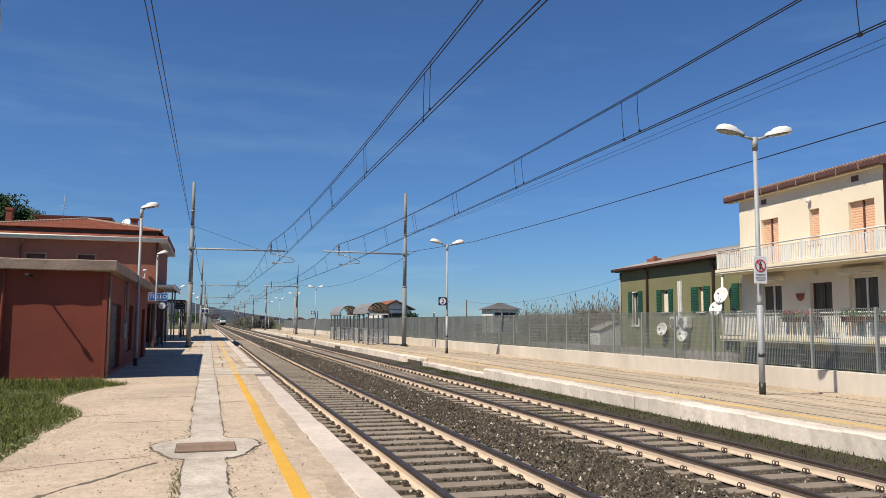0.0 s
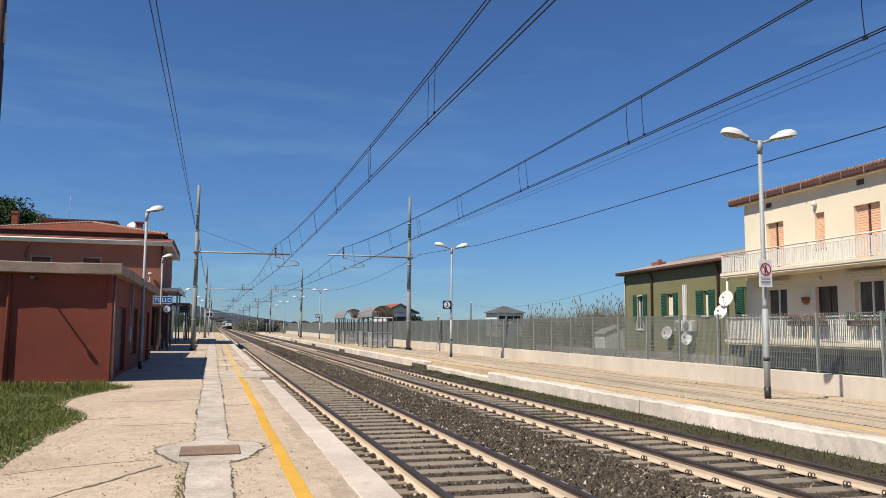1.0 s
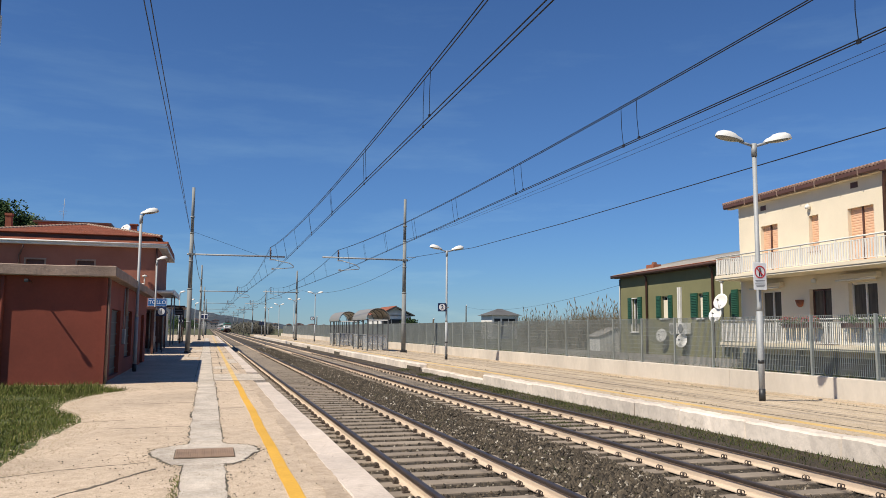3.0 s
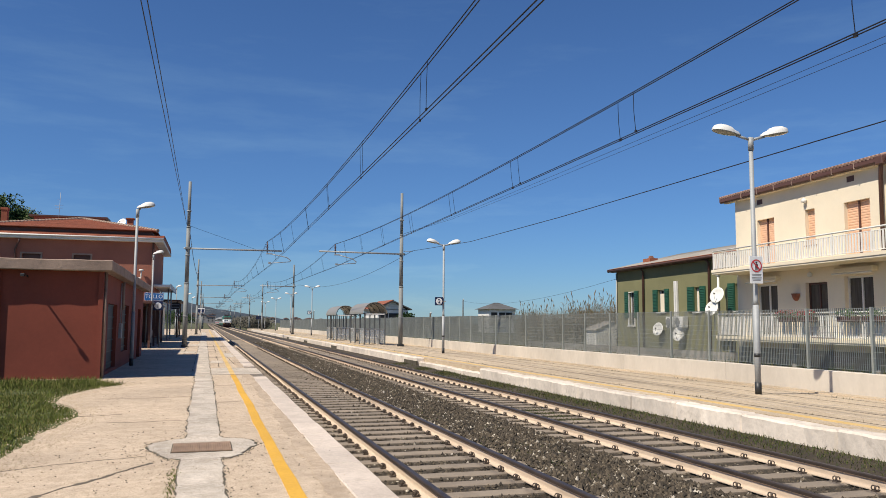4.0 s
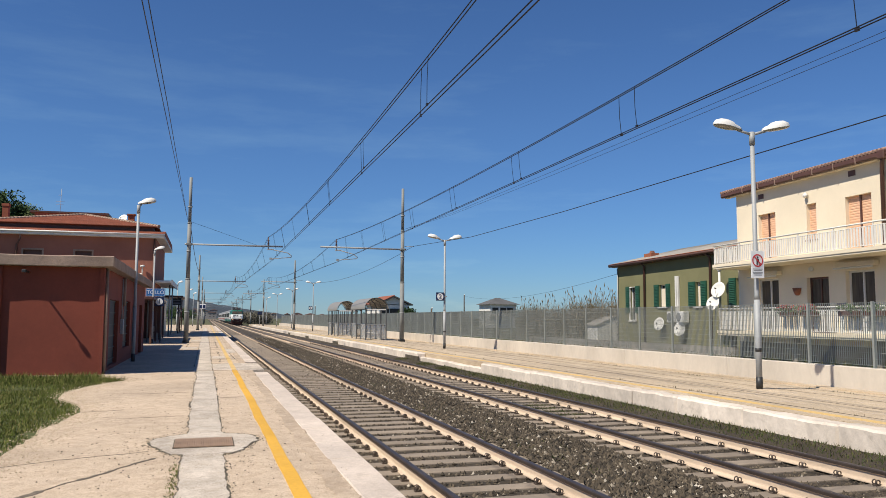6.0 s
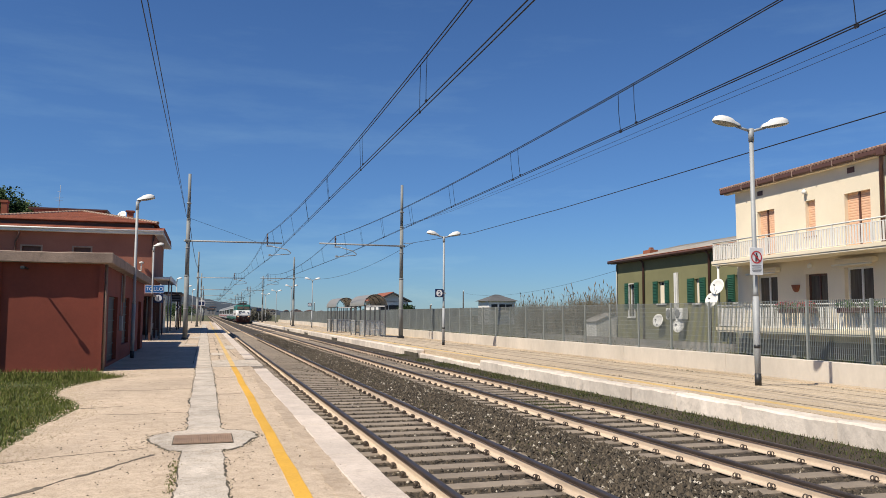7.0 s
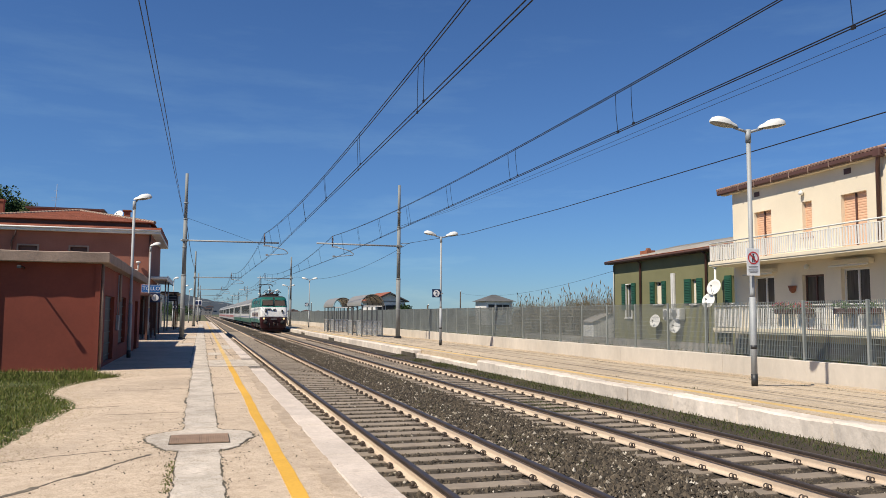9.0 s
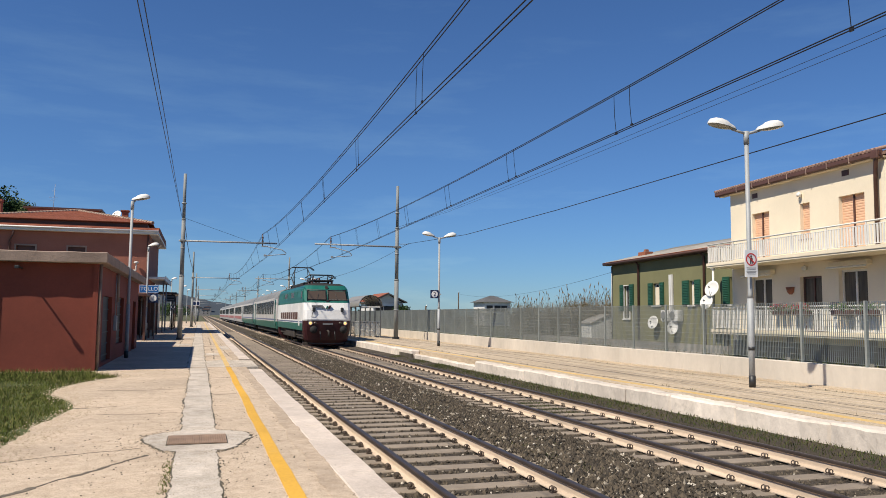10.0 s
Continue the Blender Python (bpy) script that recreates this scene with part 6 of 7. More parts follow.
M_BARK = surface("bark", (0.10, 0.075, 0.055), 0.7, 0.95, coarse=3, fine=20)


def tree(at, h, r, seed, material, label, n=1500, size=0.5, top_heavy=False):
    rng = random.Random(seed)
    ob = thing("tree", label, "tree", pose(*at), "trees")
    bm = bmesh.new()
    tube(bm, [(0, 0, -0.5), (0.1, 0, h * 0.3), (0, 0.1, h * 0.7)], [h * 0.03, h * 0.022, h * 0.008], 7)
    tips = []
    for k in range(9):
        a, z = rng.uniform(0, 6.28), h * rng.uniform(0.25, 0.6)
        e = (r * 0.7 * math.cos(a), r * 0.7 * math.sin(a), z + h * rng.uniform(0.1, 0.3))
        tube(bm, [(0.05, 0.03, z), e], [h * 0.012, h * 0.004], 5)
        tips.append(e)
    part("trunk", bm, M_BARK, ob)
    bm = bmesh.new()
    lumps = [(0, 0, h * 0.78)] + tips + [(rng.gauss(0, r * 0.5), rng.gauss(0, r * 0.5), h * rng.uniform(0.45, 0.95)) for _ in range(8)]
    if top_heavy:
        lumps += [(rng.gauss(0, r * 0.5), rng.gauss(0, r * 0.5), h * rng.uniform(0.74, 0.99)) for _ in range(24)]
    for c in lumps:
        s = r * rng.uniform(0.16, 0.30)
        leaves(bm, n // len(lumps), c, (s, s, s * 0.8), size, rng)
    part("crown", bm, material, ob)
    return ob


# wooded hill behind the station
bm = bmesh.new()
g = [[bm.verts.new((-140 + 115 * i / 16, 110 + 120 * j / 12, max(-0.5, 19 * math.exp(-(((-140 + 115 * i / 16) + 75) / 34) ** 2 - ((j - 5) / 5) ** 2) + 1.2 * noise.noise(Vector((i * 0.4, j * 0.4, 0))) - 1.5))) for i in range(17)] for j in range(13)]
for a, b in zip(g, g[1:]):
    for i in range(16):
        bm.faces.new((a[i], a[i + 1], b[i + 1], b[i]))
tagged(part("wooded_hill", bm, M_GROUND), "wooded hill slope behind the station", "hill", kind="structure")
for x, y, h, r, m, n, size, lab in (
        (-30.0, 124, 18.8, 3.6, M_TREE, 5200, 0.75, "dense dark evergreen tree on the hill"),
        (-27.6, 126, 18.0, 2.3, M_TREE, 3600, 0.65, "dark evergreen tree behind the station roof"),
        (-26.0, 129, 18.4, 1.9, M_TREE2, 1300, 0.55, "paler feathery tree behind the station"),
        (-25.2, 126, 16.6, 1.5, M_TREE2, 2600, 0.45, "rounded light green tree behind the station"),
        (-23.9, 127, 16.0, 1.6, M_TREE, 3000, 0.5, "dark bushy tree behind the roof"),
        (-34.0, 128, 19.5, 4.5, M_TREE, 5000, 0.8, "broad dark tree on the hill slope")):
    tree((x, y, 0), h, r, int(-x * 10), m, lab, n * 4, size * 0.5, True)

# line-side trees and scrub beyond the platforms
rng = random.Random(90)
M_SCRUB = blade_mat("bare_scrub", [(0.10, 0.092, 0.075), (0.13, 0.115, 0.092), (0.085, 0.088, 0.062), (0.155, 0.135, 0.105)])
for k, (x, y, h, r) in enumerate(((13.2, 205, 5.4, 3), (13.6, 222, 6.0, 3.4), (14.5, 240, 6, 4), (14, 262, 6, 4), (14, 300, 6, 5), (17, 280, 5.6, 4), (13.5, 340, 6, 5))):
    tree((x, y, -0.4), h * 0.52, r, 100 + k, M_SCRUB, "grey-brown leafless scrub tree beside the line", 4200, 0.28)
for k, (x, y, h, r) in enumerate(((-9, 260, 5, 4), (-7, 330, 5, 4), (-12, 300, 6, 5), (24.5, 98, 3.6, 1.6), (31, 150, 4.2, 1.8))):
    tree((x, y, -0.4), h, r, 200 + k, M_TREE, "dark green roadside tree", 3000, 0.28)


# far hills with scattered houses
def far_hill(x0, x1, y, peaks, label, material):
    bm = bmesh.new()
    n, rows = 90, 7
    g = []
    for j in range(rows):
        d = j / (rows - 1)
        row = []
        for i in range(n + 1):
            x = x0 + (x1 - x0) * i / n
            top = sum(h * math.exp(-((x - c) / w) ** 2) for c, w, h in peaks) + 4 * noise.noise(Vector((x * 0.012, 5, 0))) + 2.0 * noise.noise(Vector((x * 0.06, 1, 0)))
            row.append(bm.verts.new((x, y + 420 * d, max(-2, top * math.sin(math.pi * 0.5 * min(1, d * 1.6))) - 1)))
        g.append(row)
    for a, b in zip(g, g[1:]):
        for i in range(n):
            bm.faces.new((a[i], a[i + 1], b[i + 1], b[i])).smooth = True
    return tagged(part("far_hill", bm, material), label, "hill", kind="structure")


# aerial haze is put into the slope's dark blue-grey base colour
M_HAZE_TINT = surface("haze_tinted_wooded_slope", (0.045, 0.058, 0.072), 0.7, 1.0, coarse=0.012, fine=0.07, relief=0.0)
far_hill(-420, 330, 1500, [(-62, 80, 39), (-190, 90, 43), (-330, 110, 42), (70, 110, 20)], "distant wooded hill with houses, haze put into its blue-grey colour", M_HAZE_TINT)
rng = random.Random(55)
M_FARWALL = surface("distant_pale_wall", (0.27, 0.255, 0.245), 0.8, 0.9, coarse=0.05, fine=0.5, relief=0.0, random=0.4)
M_FARROOF = surface("distant_tile_roof", (0.20, 0.13, 0.11), 0.8, 0.9, coarse=0.05, fine=0.5, relief=0.0)
for k in range(58):
    x = rng.choice((rng.uniform(-110, -35), rng.uniform(-60, 20), rng.uniform(40, 190), rng.uniform(70, 160)))
    y = 900 + rng.uniform(0, 480)
    z = rng.uniform(0, 9) if x < 30 else rng.uniform(0, 1.5)
    w, d, h = rng.uniform(9, 16), rng.uniform(9, 14), rng.uniform(6, 10)
    if x > 30:
        y, h = y + 320, h * 0.8
    if z > 3 and y < 1350 and x < 30:
        y = 1480 + rng.uniform(0, 120)
    ob = thing("far_house", "small distant pale house with tiled roof", "house", pose(x, y, -0.5), "far houses")
    part("wall", B(-w / 2, w / 2, -d / 2, d / 2, 0, z + h), M_FARWALL, ob)
    part("roof", P([(-w / 2 - 0.6, z + h), (w / 2 + 0.6, z + h), (0, z + h + 2.2)], "y", -d / 2 - 0.6, d / 2 + 0.6), M_FARROOF, ob)
    for i in range(2):
        for j in range(2):
            part("window", B(-w * 0.28 + i * w * 0.45, -w * 0.28 + i * w * 0.45 + 1.4, -d / 2 - 0.05, -d / 2, z + 1.2 + 3 * j, z + 2.9 + 3 * j), M_DARK, ob)


# two houses beyond the fence
M_DARKSLATE = surface("dark_slate_roof", (0.10, 0.10, 0.10), 0.8, 0.9, coarse=0.6, fine=6)
def villa(x, y, w, d, hw, hr, wall_m, roof_m, label, gable):
    ob = thing("villa", label, "house", pose(x, y, 0), "villas")
    part("wall", B(-w / 2, w / 2, -d / 2, d / 2, -0.3, hw), wall_m, ob)
    if gable:
        part("roof", P([(-w / 2 - 0.5, hw - 0.15), (-w / 2 - 0.5, hw), (0, hr), (w / 2 + 0.5, hw), (w / 2 + 0.5, hw - 0.15), (0, hr - 0.18)], "y", -d / 2 - 0.5, d / 2 + 0.5), roof_m, ob)
        part("gable", P([(-w / 2, hw - 0.1), (w / 2, hw - 0.1), (0, hr - 0.2)], "y", -d / 2, d / 2), wall_m, ob)
    else:
        bm = bmesh.new()
        hip(bm, -w / 2 - 0.6, w / 2 + 0.6, -d / 2 - 0.6, d / 2 + 0.6, hw, hr, w / 2 + 0.2)
        part("roof", bm, roof_m, ob)
    if gable:
        part("tile_slope", P([(-w / 2 - 0.52, hw + 0.02), (0, hr + 0.02), (0, hr + 0.1), (-w / 2 - 0.52, hw + 0.1)], "y", -d / 2 - 0.52, d / 2 + 0.5), M_TILE, ob, "orange tiled slope")
    for u in (-0.30, 0.0, 0.26):
        wn_ = part("window", B(w * u - 0.6, w * u + 0.6, -d / 2 - 0.04, -d / 2, hw - 1.75, hw - 0.6), M_DARK, ob)
        part("sill", B(w * u - 0.75, w * u + 0.75, -d / 2 - 0.15, -d / 2, hw - 1.85, hw - 1.75), M_WHITE, wn_)
    part("balcony", B(-w / 2, w * 0.1, -d / 2 - 1.0, -d / 2 - 0.04, hw - 2.1, hw - 1.95), M_WHITE, ob)
    return ob


villa(53.0, 140, 5.2, 6, 4.45, 5.75, M_WHITE, M_DARKSLATE, "white villa with grey hip roof beyond the fence", False)
villa(25.2, 112, 4.3, 9, 3.75, 4.95, M_WHITE, M_DARKSLATE, "white villa with tiled gable roof behind the shelters", True)
for x, y, h in ((36.4, 110, 5.5), (19.8, 150, 4.2), (21.4, 75, 3.0)):
    ob = thing("utility_pole", "thin dark wooden utility pole beyond the fence", "pole", pose(x, y, -0.2), "utility poles")
    part("shaft", T([(0, 0, 0), (0, 0, h)], [0.11, 0.08], 8), M_BARK, ob)
    part("insulator", T([(0.08, 0, h - 0.1), (0.08, 0, h + 0.12)], 0.05, 6), M_WHITE, ob)
wire("service_cable", "thin cable from the pole to the green house", [(36.4, 110, 5.1), (24.0, 42.5, 4.6)], 0.009, 0.9)
tagged(part("backdrop_sea", B(60, 2500, 60, 3900, -0.6, -0.1), plain("sea_water", (0.03, 0.09, 0.13), 0.25)), "calm blue sea along the coast", "sea", kind="structure")

# ---------- train: built with its nose at y = 0, running towards -y ----------
M_TWHITE = surface("train_white_paint", (0.72, 0.71, 0.68), 0.85, 0.4, coarse=0.8, fine=20, relief=0.05, stain=0.15, stain_col=(0.45, 0.42, 0.38))
M_TGREEN = surface("train_green_paint", (0.014, 0.125, 0.095), 0.8, 0.35, coarse=0.8, fine=20, relief=0.05)
M_TRED = surface("dark_red_buffer_beam", (0.05, 0.012, 0.014), 0.6, 0.5, coarse=1.5, fine=20, relief=0.1)
M_TROOF = surface("train_grey_roof", (0.2, 0.2, 0.195), 0.8, 0.6, coarse=0.7, fine=10, relief=0.1, stain=0.3, stain_col=(0.15, 0.12, 0.1))
M_TUNDER = surface("dusty_underframe", (0.055, 0.045, 0.038), 0.7, 0.85, coarse=2, fine=20)
M_TDECK = surface("sooty_roof_paint", (0.022, 0.021, 0.02), 0.7, 0.8, coarse=2, fine=20)
M_TSTRIPE = plain("blue_grey_stripe", (0.10, 0.12, 0.22), 0.4)
M_TCOACHRED = surface("coach_red_stripe", (0.33, 0.12, 0.11), 0.9, 0.5, coarse=1, fine=20, relief=0.0)
M_TGREY = surface("coach_grey_paint", (0.47, 0.45, 0.43), 0.8, 0.5, coarse=1, fine=20, relief=0.0)
M_SCREEN = plain("tinted_windscreen", (0.075, 0.055, 0.04), 0.2)
M_LIGHT = plain("lit_headlamp", (1.0, 0.55, 0.2), 0.3, emit=0.95)


def loft(levels, name, material, parent, label=""):
    """Shell through plan outlines: rows of z, half width, nose y, tail y, corner cut."""
    bm = bmesh.new()
    rings = []
    for z, w, f, r, c in levels:
        o = []
        for sx, yy, s in ((-1, f, 1), (1, f, 1), (1, r, -1), (-1, r, -1)):
            q = [(sx * w, yy + s * c), (sx * (w - 0.12 * c), yy + s * c * 0.45), (sx * (w - 0.45 * c), yy + s * c * 0.12), (sx * (w - c), yy)]
            o += q if (sx < 0) == (s > 0) else q[::-1]
        rings.append([bm.verts.new((x, y, z)) for x, y in o])
    n = len(rings[0])
    for u, v in zip(rings, rings[1:]):
        for k in range(n):
            bm.faces.new((u[k], u[(k + 1) % n], v[(k + 1) % n], v[k]))
    bm.faces.new(rings[0][::-1])
    bm.faces.new(rings[-1])
    bmesh.ops.recalc_face_normals(bm, faces=bm.faces[:])
    return part(name, bm, material, parent, label)


def bogie(parent, y, n=2):
    b = part("bogie", B(-1.15, 1.15, y - 1.5, y + 1.5, 0.35, 0.75, bevel=0.05), M_TUNDER, parent)
    for k in range(n):
        yy = y + (k - (n - 1) / 2) * 2.3
        for s in (-1, 1):
            part("wheel", lathe(bmesh.new(), [(0.01, -0.06), (0.5, -0.06), (0.52, 0.05), (0.48, 0.06), (0.3, 0.02), (0.01, 0.06)], 20, pose(s * 0.75, yy, 0.5, 0, 90, 0)), M_TUNDER, b)
    return b


def pantograph(parent, y, up, top):
    z0 = 3.95
    p = part("pantograph", B(-0.7, 0.7, y - 0.8, y + 0.8, z0, z0 + 0.08), M_BLACK, parent, "dark pantograph frame")
    for x, yy in ((-0.6, y - 0.7), (0.6, y - 0.7), (-0.6, y + 0.7), (0.6, y + 0.7)):
        part("insulator", T([(x, yy, z0 - 0.3), (x, yy, z0 + 0.02)], 0.07, 8), M_BROWN, p)
    mid = (z0 + top) / 2
    for s in (-1, 1):
        out = 1.15 if not up else 0.85
        part("lower_arm", T([(0.5 * s, y, z0 + 0.06), (0.62 * s, y - out, mid)], 0.045, 6), M_BLACK, p)
        part("lower_arm", T([(0.5 * s, y, z0 + 0.06), (0.62 * s, y + out, mid)], 0.045, 6), M_BLACK, p)
        part("upper_arm", T([(0.62 * s, y - out, mid), (0.45 * s, y, top - 0.1)], 0.038, 6), M_BLACK, p)
        part("upper_arm", T([(0.62 * s, y + out, mid), (0.45 * s, y, top - 0.1)], 0.022, 6), M_BLACK, p)
    for dy in (-0.25, 0.25):
        part("collector", T([(-0.95, y + dy, top - 0.22), (-0.7, y + dy, top - 0.02), (0.7, y + dy, top - 0.02), (0.95, y + dy, top - 0.22)], 0.03, 6), M_BLACK, p)
    return p


def locomotive():
    ob = thing("locomotive", "white and green electric locomotive with dark red front", "locomotive", pose(X2, 48, 0))
    L = 16.8
    W_ = 1.40
    for f, r, d in ((0.0, 1.35, 1), (L, L - 1.35, -1)):
        rows = [(0.08, W_ - 0.34, 0.45, 0.35), (0.4, W_ - 0.12, 0.2, 0.38), (0.98, W_ - 0.01, 0.07, 0.4), (1.53, W_, 0.0, 0.4)]
        loft([(z, w, min(f + d * o, r), max(f + d * o, r), c) for z, w, o, c in rows], "nose_skirt", M_TRED, ob, "dark red lower front")
    loft([(0.93, W_ - 0.005, 1.0, L - 1.0, 0.1), (1.53, W_ - 0.005, 1.0, L - 1.0, 0.1)], "lower_body", M_TGREEN, ob, "green lower side")
    for k in range(9):
        part("under_box", B(-1.3, 1.3, 5.6 + 0.62 * k, 6.1 + 0.62 * k, 0.4, 0.93, bevel=0.03), M_TUNDER, ob)
    for s in (-1, 1):
        x0, x1 = sorted((s * (W_ + 0.004), s * (W_ - 0.05)))
        part("side_stripe", B(x0, x1, 0.75, L - 0.75, 0.95, 1.36), M_TGREEN, ob, "green lower side stripe")
        part("side_stripe", B(x0, x1, 0.75, L - 0.75, 1.36, 1.56), M_TWHITE, ob)
        part("side_stripe", B(min(s * (W_ + 0.008), s * W_), max(s * (W_ + 0.008), s * W_), 0.75, L - 0.75, 1.40, 1.48), M_TSTRIPE, ob)
    loft([(1.53, W_, 0.0, L, 0.4), (1.6, W_, -0.02, L + 0.02, 0.4), (2.15, W_, 0.08, L - 0.08, 0.42), (2.58, W_, 0.28, L - 0.28, 0.45)], "middle_body", M_TWHITE, ob, "white middle body")
    loft([(2.58, W_, 0.28, L - 0.28, 0.45), (2.66, W_, 0.34, L - 0.34, 0.45), (3.42, W_ - 0.05, 0.86, L - 0.86, 0.45), (3.62, W_ - 0.16, 1.05, L - 1.05, 0.45)], "upper_body", M_TGREEN, ob, "green upper body")
    loft([(3.62, W_ - 0.16, 1.05, L - 1.05, 0.45), (3.74, W_ - 0.42, 1.25, L - 1.25, 0.4), (3.78, 0.5, 1.9, L - 1.9, 0.3)], "roof", M_TDECK, ob, "sooty dark roof")
    for s in (-1, 1):
        # windscreen halves lie on the raked cab front
        bm = bmesh.new()
        f = lambda z, o=0.0: 0.34 + (z - 2.66) * 0.684 + o
        xa, xb = s * 0.10, s * 1.14
        vs = [bm.verts.new(q) for q in ((xa, f(2.78) - 0.05, 2.78), (xb, f(2.78) - 0.035, 2.78), (xb * 0.97, f(3.28) - 0.035, 3.28), (xa, f(3.28) - 0.05, 3.28))]
        vb = [bm.verts.new(v.co + Vector((0, 0.12, 0))) for v in vs]
        bm.faces.new(vs)
        bm.faces.new(vb[::-1])
        for k in range(4):
            bm.faces.new((vs[k], vs[(k + 1) % 4], vb[(k + 1) % 4], vb[k]))
        bmesh.ops.recalc_face_normals(bm, faces=bm.faces[:])
        ws = part("windscreen", bm, M_SCREEN, ob, "tinted brown windscreen half")
        part("wiper", T([(s * 0.62, f(2.70) - 0.06, 2.68), (s * 0.50, f(3.1) - 0.06, 3.1)], 0.012, 5), M_BLACK, ws)
        part("surround", T([(xa - s * 0.04, f(2.74) - 0.03, 2.74), (xb + s * 0.05, f(2.74) + 0.02, 2.74), (xb + s * 0.02, f(3.33) + 0.03, 3.33), (xa - s * 0.04, f(3.33) - 0.02, 3.33), (xa - s * 0.04, f(2.74) - 0.03, 2.74)], 0.04, 6), M_BLACK, ws)
        part("cab_side_window", B(min(s * (W_ - 0.1), s * (W_ - 0.012)), max(s * (W_ - 0.1), s * (W_ - 0.012)), 1.25, 1.85, 2.72, 3.25), M_SCREEN, ob)
        part("cab_door", B(min(s * W_, s * (W_ + 0.012)), max(s * W_, s * (W_ + 0.012)), 2.1, 2.75, 1.2, 2.56), M_TWHITE, ob)
        part("headlamp", lathe(bmesh.new(), [(0.001, 0.03), (0.065, 0.025), (0.085, 0.0)], 16, pose(s * 1.02, 0.0, 1.38, 90)), M_LIGHT, ob, "lit yellowish headlamp")
        part("headlamp_ring", T([(s * 1.02 + 0.11 * math.cos(t), -0.01, 1.38 + 0.11 * math.sin(t)) for t in [k * math.pi / 8 for k in range(17)]], 0.02, 5), M_GALV, ob)
        part("tail_lamp", lathe(bmesh.new(), [(0.001, 0.03), (0.07, 0.025), (0.09, 0.0)], 16, pose(s * 0.74, 0.0, 1.38, 90)), M_SCREEN, ob)
        part("buffer", lathe(bmesh.new(), [(0.001, 0.45), (0.2, 0.43), (0.22, 0.39), (0.1, 0.37), (0.1, 0.0)], 18, pose(s * 0.87, 0.1, 1.0, 90)), M_TDECK, ob, "dark round buffer")
        part("grab_rail", T([(s * 0.95, -0.0, 1.75), (s * 0.92, -0.08, 2.0), (s * 0.72, -0.02, 2.12)], 0.014, 5), M_BLACK, ob)
        part("mirror_fairing", B(s * 0.83 - 0.08, s * 0.83 + 0.08, -0.03, 0.14, 2.05, 2.3, bevel=0.03), M_BLACK, ob, "dark horn bracket")
        part("step", B(s * 1.2 - 0.18, s * 1.2 + 0.18, 0.35, 0.65, 0.1, 0.24), M_TUNDER, ob)
        for k in range(5):
            part("side_grille", B(min(s * (W_ - 0.1), s * (W_ - 0.02)), max(s * (W_ - 0.1), s * (W_ - 0.02)), 3.6 + 2.0 * k, 5.2 + 2.0 * k, 2.75, 3.3), M_SCREEN if k % 2 else M_TGREEN, ob)
        part("side_vent", B(min(s * W_, s * (W_ + 0.012)), max(s * W_, s * (W_ + 0.012)), 3.2, 13.6, 1.57, 2.02), M_BROWN, ob, "dark side vents")
        for k in range(7):
            part("vent_post", B(min(s * W_, s * (W_ + 0.02)), max(s * W_, s * (W_ + 0.02)), 4.4 + 1.3 * k, 4.5 + 1.3 * k, 1.57, 2.02), M_TWHITE, ob)
    part("pillar", B(-0.08, 0.08, 0.30, 0.46, 2.62, 2.75), M_BLACK, ob)
    part("roof_lamp", T([(0, 0.82, 3.5), (0, 1.0, 3.5)], 0.1, 12), M_SCREEN, ob)
    # plain livery shapes on the nose
    bm = bmesh.new()
    prism(bm, [(-0.95, 2.42), (-0.35, 2.44), (-0.2, 2.30), (-0.3, 2.26), (-0.45, 2.36), (-0.95, 2.36)], "y", 0.02, 0.16)
    part("livery_swoosh", bm, M_GREYBAR, ob, "grey-blue swoosh shape")
    part("livery_shape", P([(0.0, 2.24), (0.1, 2.24), (0.18, 2.42), (0.08, 2.42)], "y", 0.02, 0.16), M_TRED, ob)
    part("livery_shape", P([(-0.14, 2.24), (-0.06, 2.24), (0.02, 2.38), (-0.04, 2.40)], "y", 0.02, 0.16), M_TGREEN, ob)
    part("number_bar", B(-0.3, 0.3, -0.02, 0.02, 1.28, 1.38), M_GREYBAR, ob)
    part("coupling", T([(0, 0.1, 0.95), (0, -0.35, 0.9), (0, -0.4, 0.6)], 0.06, 8), M_TUNDER, ob)
    for x in (-0.45, 0.4):
        part("brake_hose", T([(x, 0.0, 0.9), (x, -0.15, 0.75), (x + 0.03, -0.1, 0.4)], 0.035, 6), M_BLACK, ob)
    part("snow_plough", P([(-1.1, 0.14), (1.1, 0.14), (1.0, 0.42), (-1.0, 0.42)], "y", 0.35, 0.45), M_BLACK, ob)
    for y in (4.0, L - 4.0):
        bogie(ob, y)
    part("underframe", B(-1.2, 1.2, 1.2, L - 1.2, 0.55, 0.95), M_TUNDER, ob)
    part("roof_equipment", B(-0.8, 0.8, 5.4, 11.4, 3.76, 3.98, bevel=0.05), M_TDECK, ob)
    for y in (6.2, 7.6, 9.4, 10.6):
        part("roof_insulator", T([(0.3, y, 4.0), (0.3, y, 4.3)], 0.08, 8), M_BROWN, ob)
    part("roof_busbar", T([(0.3, 4.0, 4.3), (0.3, 12.8, 4.3)], 0.025, 5), M_WIRE, ob)
    pantograph(ob, 3.4, False, 4.38)
    pantograph(ob, L - 3.4, True, 5.42)
    return ob


CL = 26.4


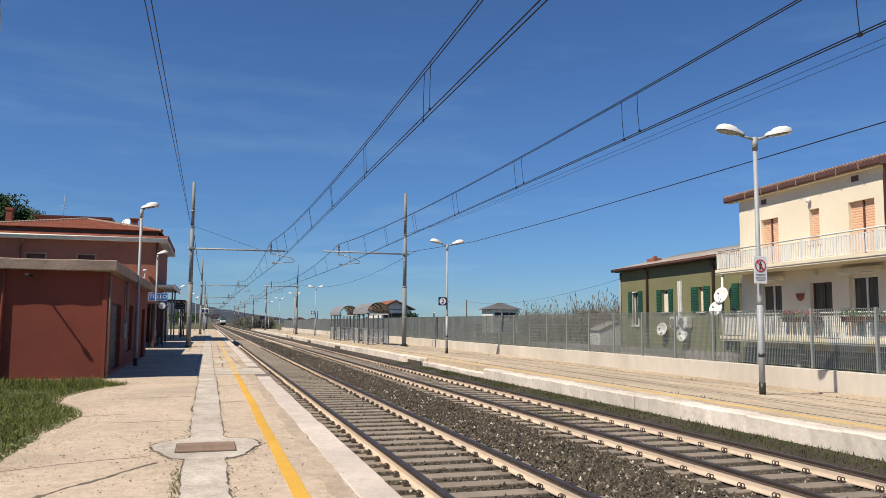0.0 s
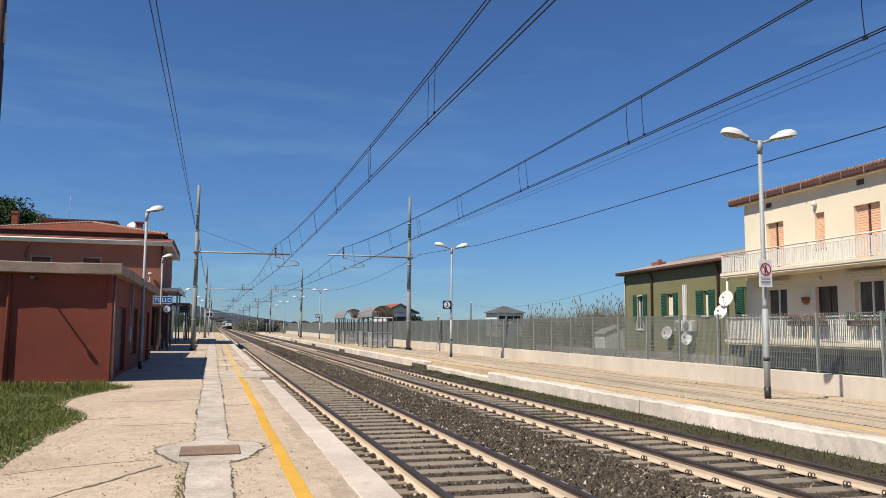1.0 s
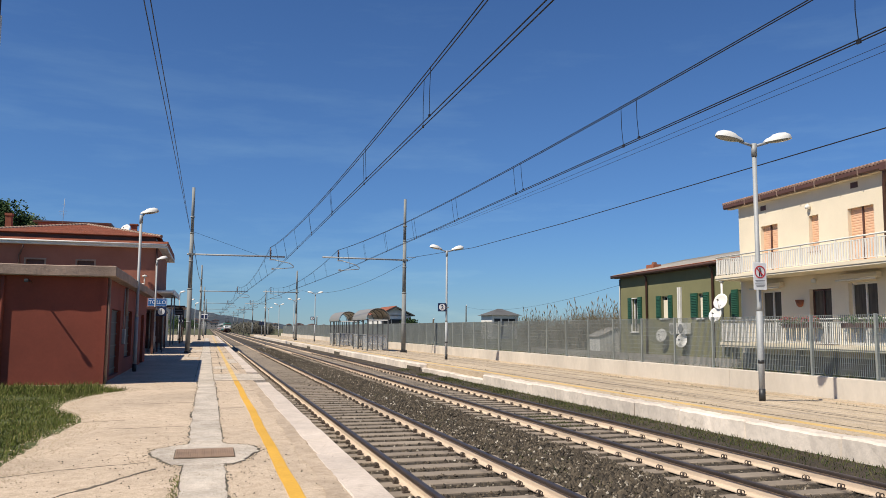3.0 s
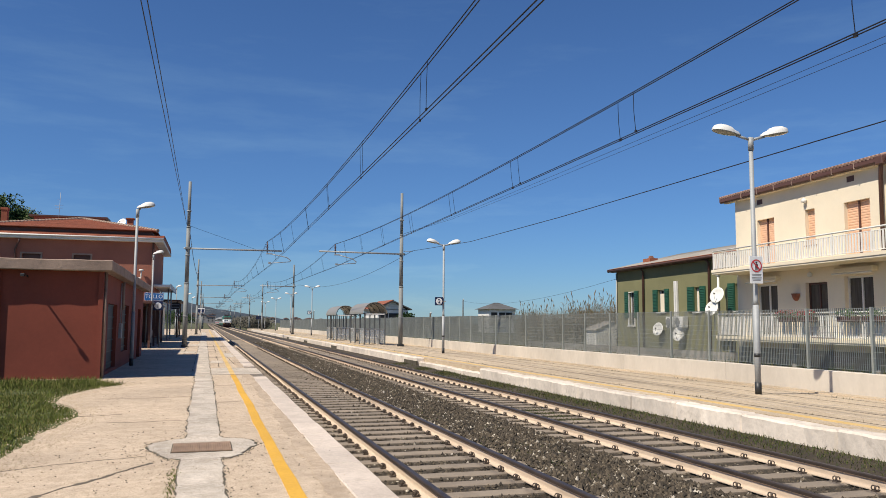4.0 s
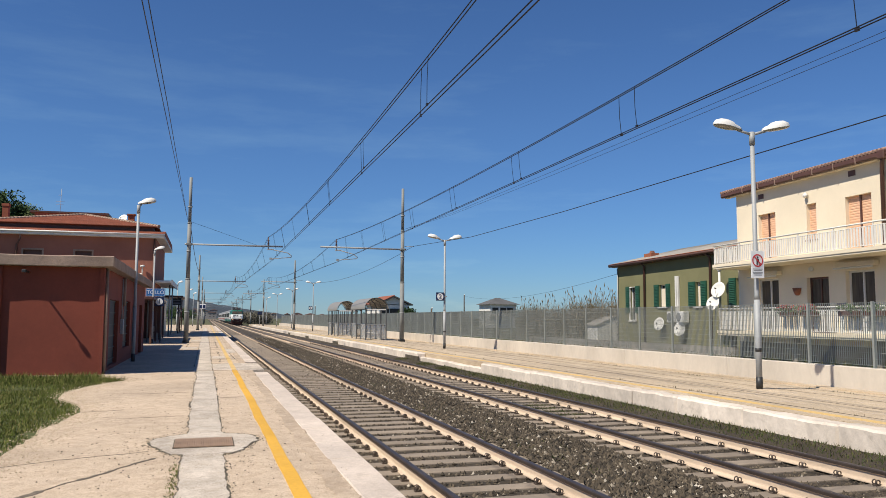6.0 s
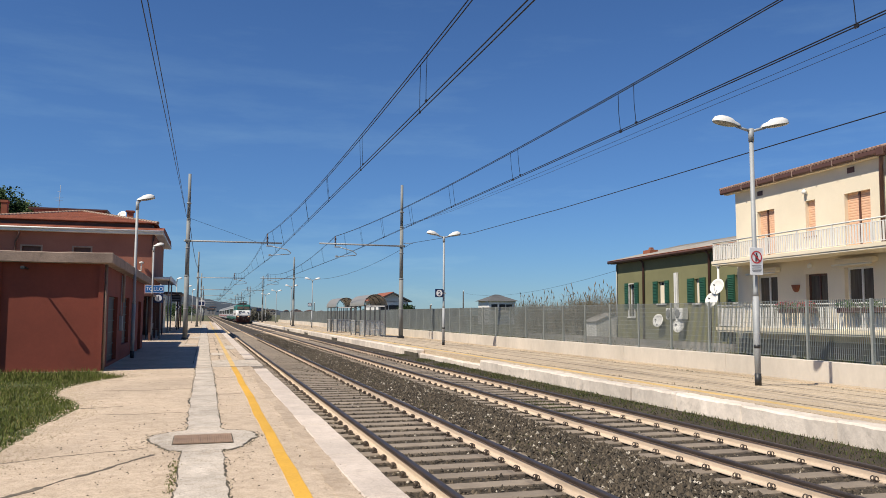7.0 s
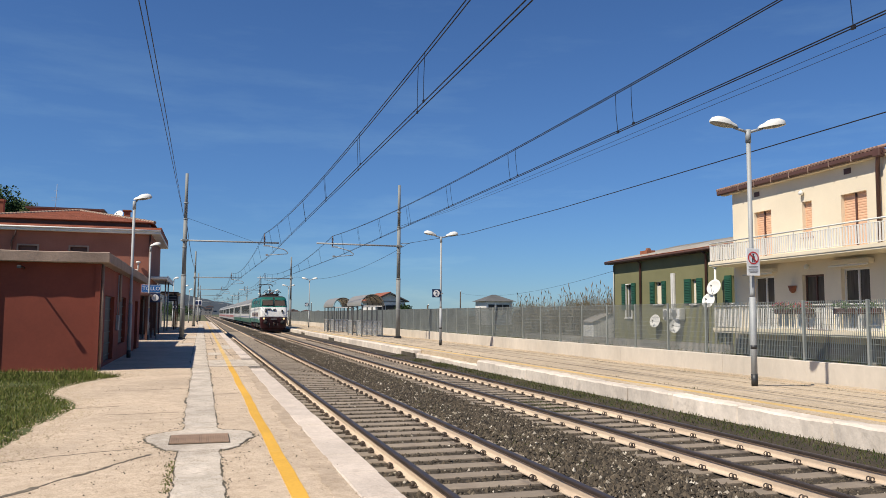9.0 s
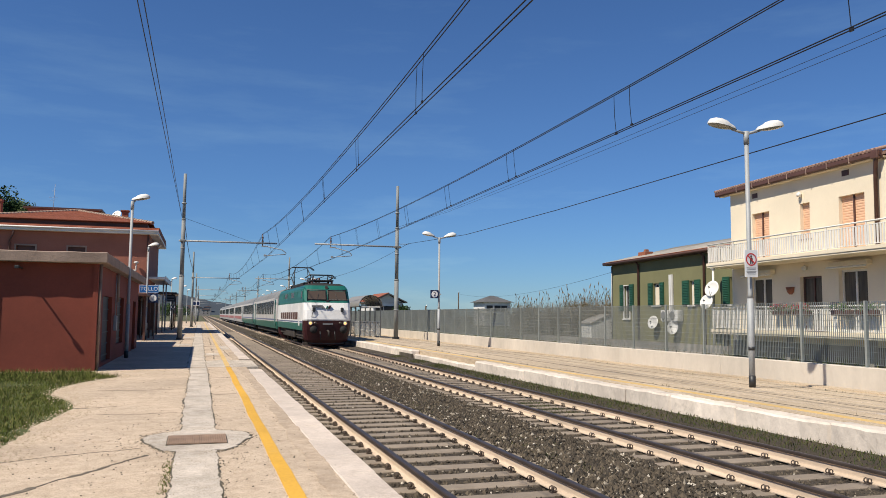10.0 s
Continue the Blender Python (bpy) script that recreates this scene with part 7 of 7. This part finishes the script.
def coach(kind):
    lab = {0: "white and green passenger coach with dark windows", 1: "white passenger coach with red stripe and dark windows"}[kind]
    ob = thing("passenger_coach", lab, "railway coach", pose(X2, 70, 0), "coaches")
    low = M_TGREEN if kind == 0 else M_TGREY
    loft([(0.75, 1.33, 0.3, CL - 0.3, 0.1), (1.32, 1.42, 0.3, CL - 0.3, 0.1)], "lower_body", low, ob, "coloured lower body")
    loft([(1.32, 1.42, 0.3, CL - 0.3, 0.1), (2.0, 1.42, 0.3, CL - 0.3, 0.1), (3.0, 1.40, 0.3, CL - 0.3, 0.1), (3.2, 1.38, 0.3, CL - 0.3, 0.1)], "upper_body", M_TGREY, ob, "dusty grey-white upper body")
    loft([(3.2, 1.38, 0.3, CL - 0.3, 0.1), (3.55, 1.22, 0.32, CL - 0.32, 0.1), (3.85, 0.85, 0.35, CL - 0.35, 0.1), (3.98, 0.35, 0.4, CL - 0.4, 0.1)], "roof", M_TROOF, ob, "grey ribbed roof")
    wm = None
    for s in (-1, 1):
        for k in range(11):
            y = 3.1 + 1.86 * k
            w = part("window", B(-0.015, 0.015, 0, 1.5, 1.88, 2.98), M_GLASS, ob) if wm is None else new("window", wm)
            if wm is None:
                wm = w.data
            w.parent = ob
            w.matrix_basis = pose(s * 1.412, y - 0.07, 0)
        for y in (1.0, CL - 1.85):
            d = part("door", B(min(s * 1.41, s * 1.43), max(s * 1.41, s * 1.43), y, y + 0.85, 0.95, 3.05), low, ob)
            part("door_pane", B(min(s * 1.42, s * 1.44), max(s * 1.42, s * 1.44), y + 0.2, y + 0.65, 2.0, 2.85), M_GLASS, d)
        part("stripe", B(min(s * 1.40, s * 1.428), max(s * 1.40, s * 1.428), 0.4, CL - 0.4, 1.42 if kind == 0 else 1.2, 1.52 if kind == 0 else 1.62), M_TSTRIPE if kind == 0 else M_TCOACHRED, ob)
    for y in (0.0, CL - 0.3):
        part("gangway", B(-0.6, 0.6, y, y + 0.3, 1.1, 3.4), M_BLACK, ob)
    part("underframe", B(-1.15, 1.15, 5.0, CL - 5.0, 0.4, 0.8), M_TUNDER, ob)
    for y in (3.7, CL - 3.7):
        bogie(ob, y)
    return ob


loco = locomotive()
coaches = [coach(0)]
coaches += [copy_thing(coaches[0], pose(X2, 100, 0))]
coaches += [coach(1)]
coaches += [copy_thing(coaches[2], pose(X2, 200 + 30 * k, 0)) for k in range(4)]


def motions():
    """The train runs in at an even pace."""
    times = [0, 2.0, 4.0, 6.0, 8.0, 10.0]
    for k, ob in enumerate([loco] + coaches):
        back = 0 if k == 0 else 16.9 + 26.5 * (k - 1)
        walk(ob, [(t, pose(X2, 46.1 + 37.5 * (10 - t) + back, -0.03)) for t in times])

motions()
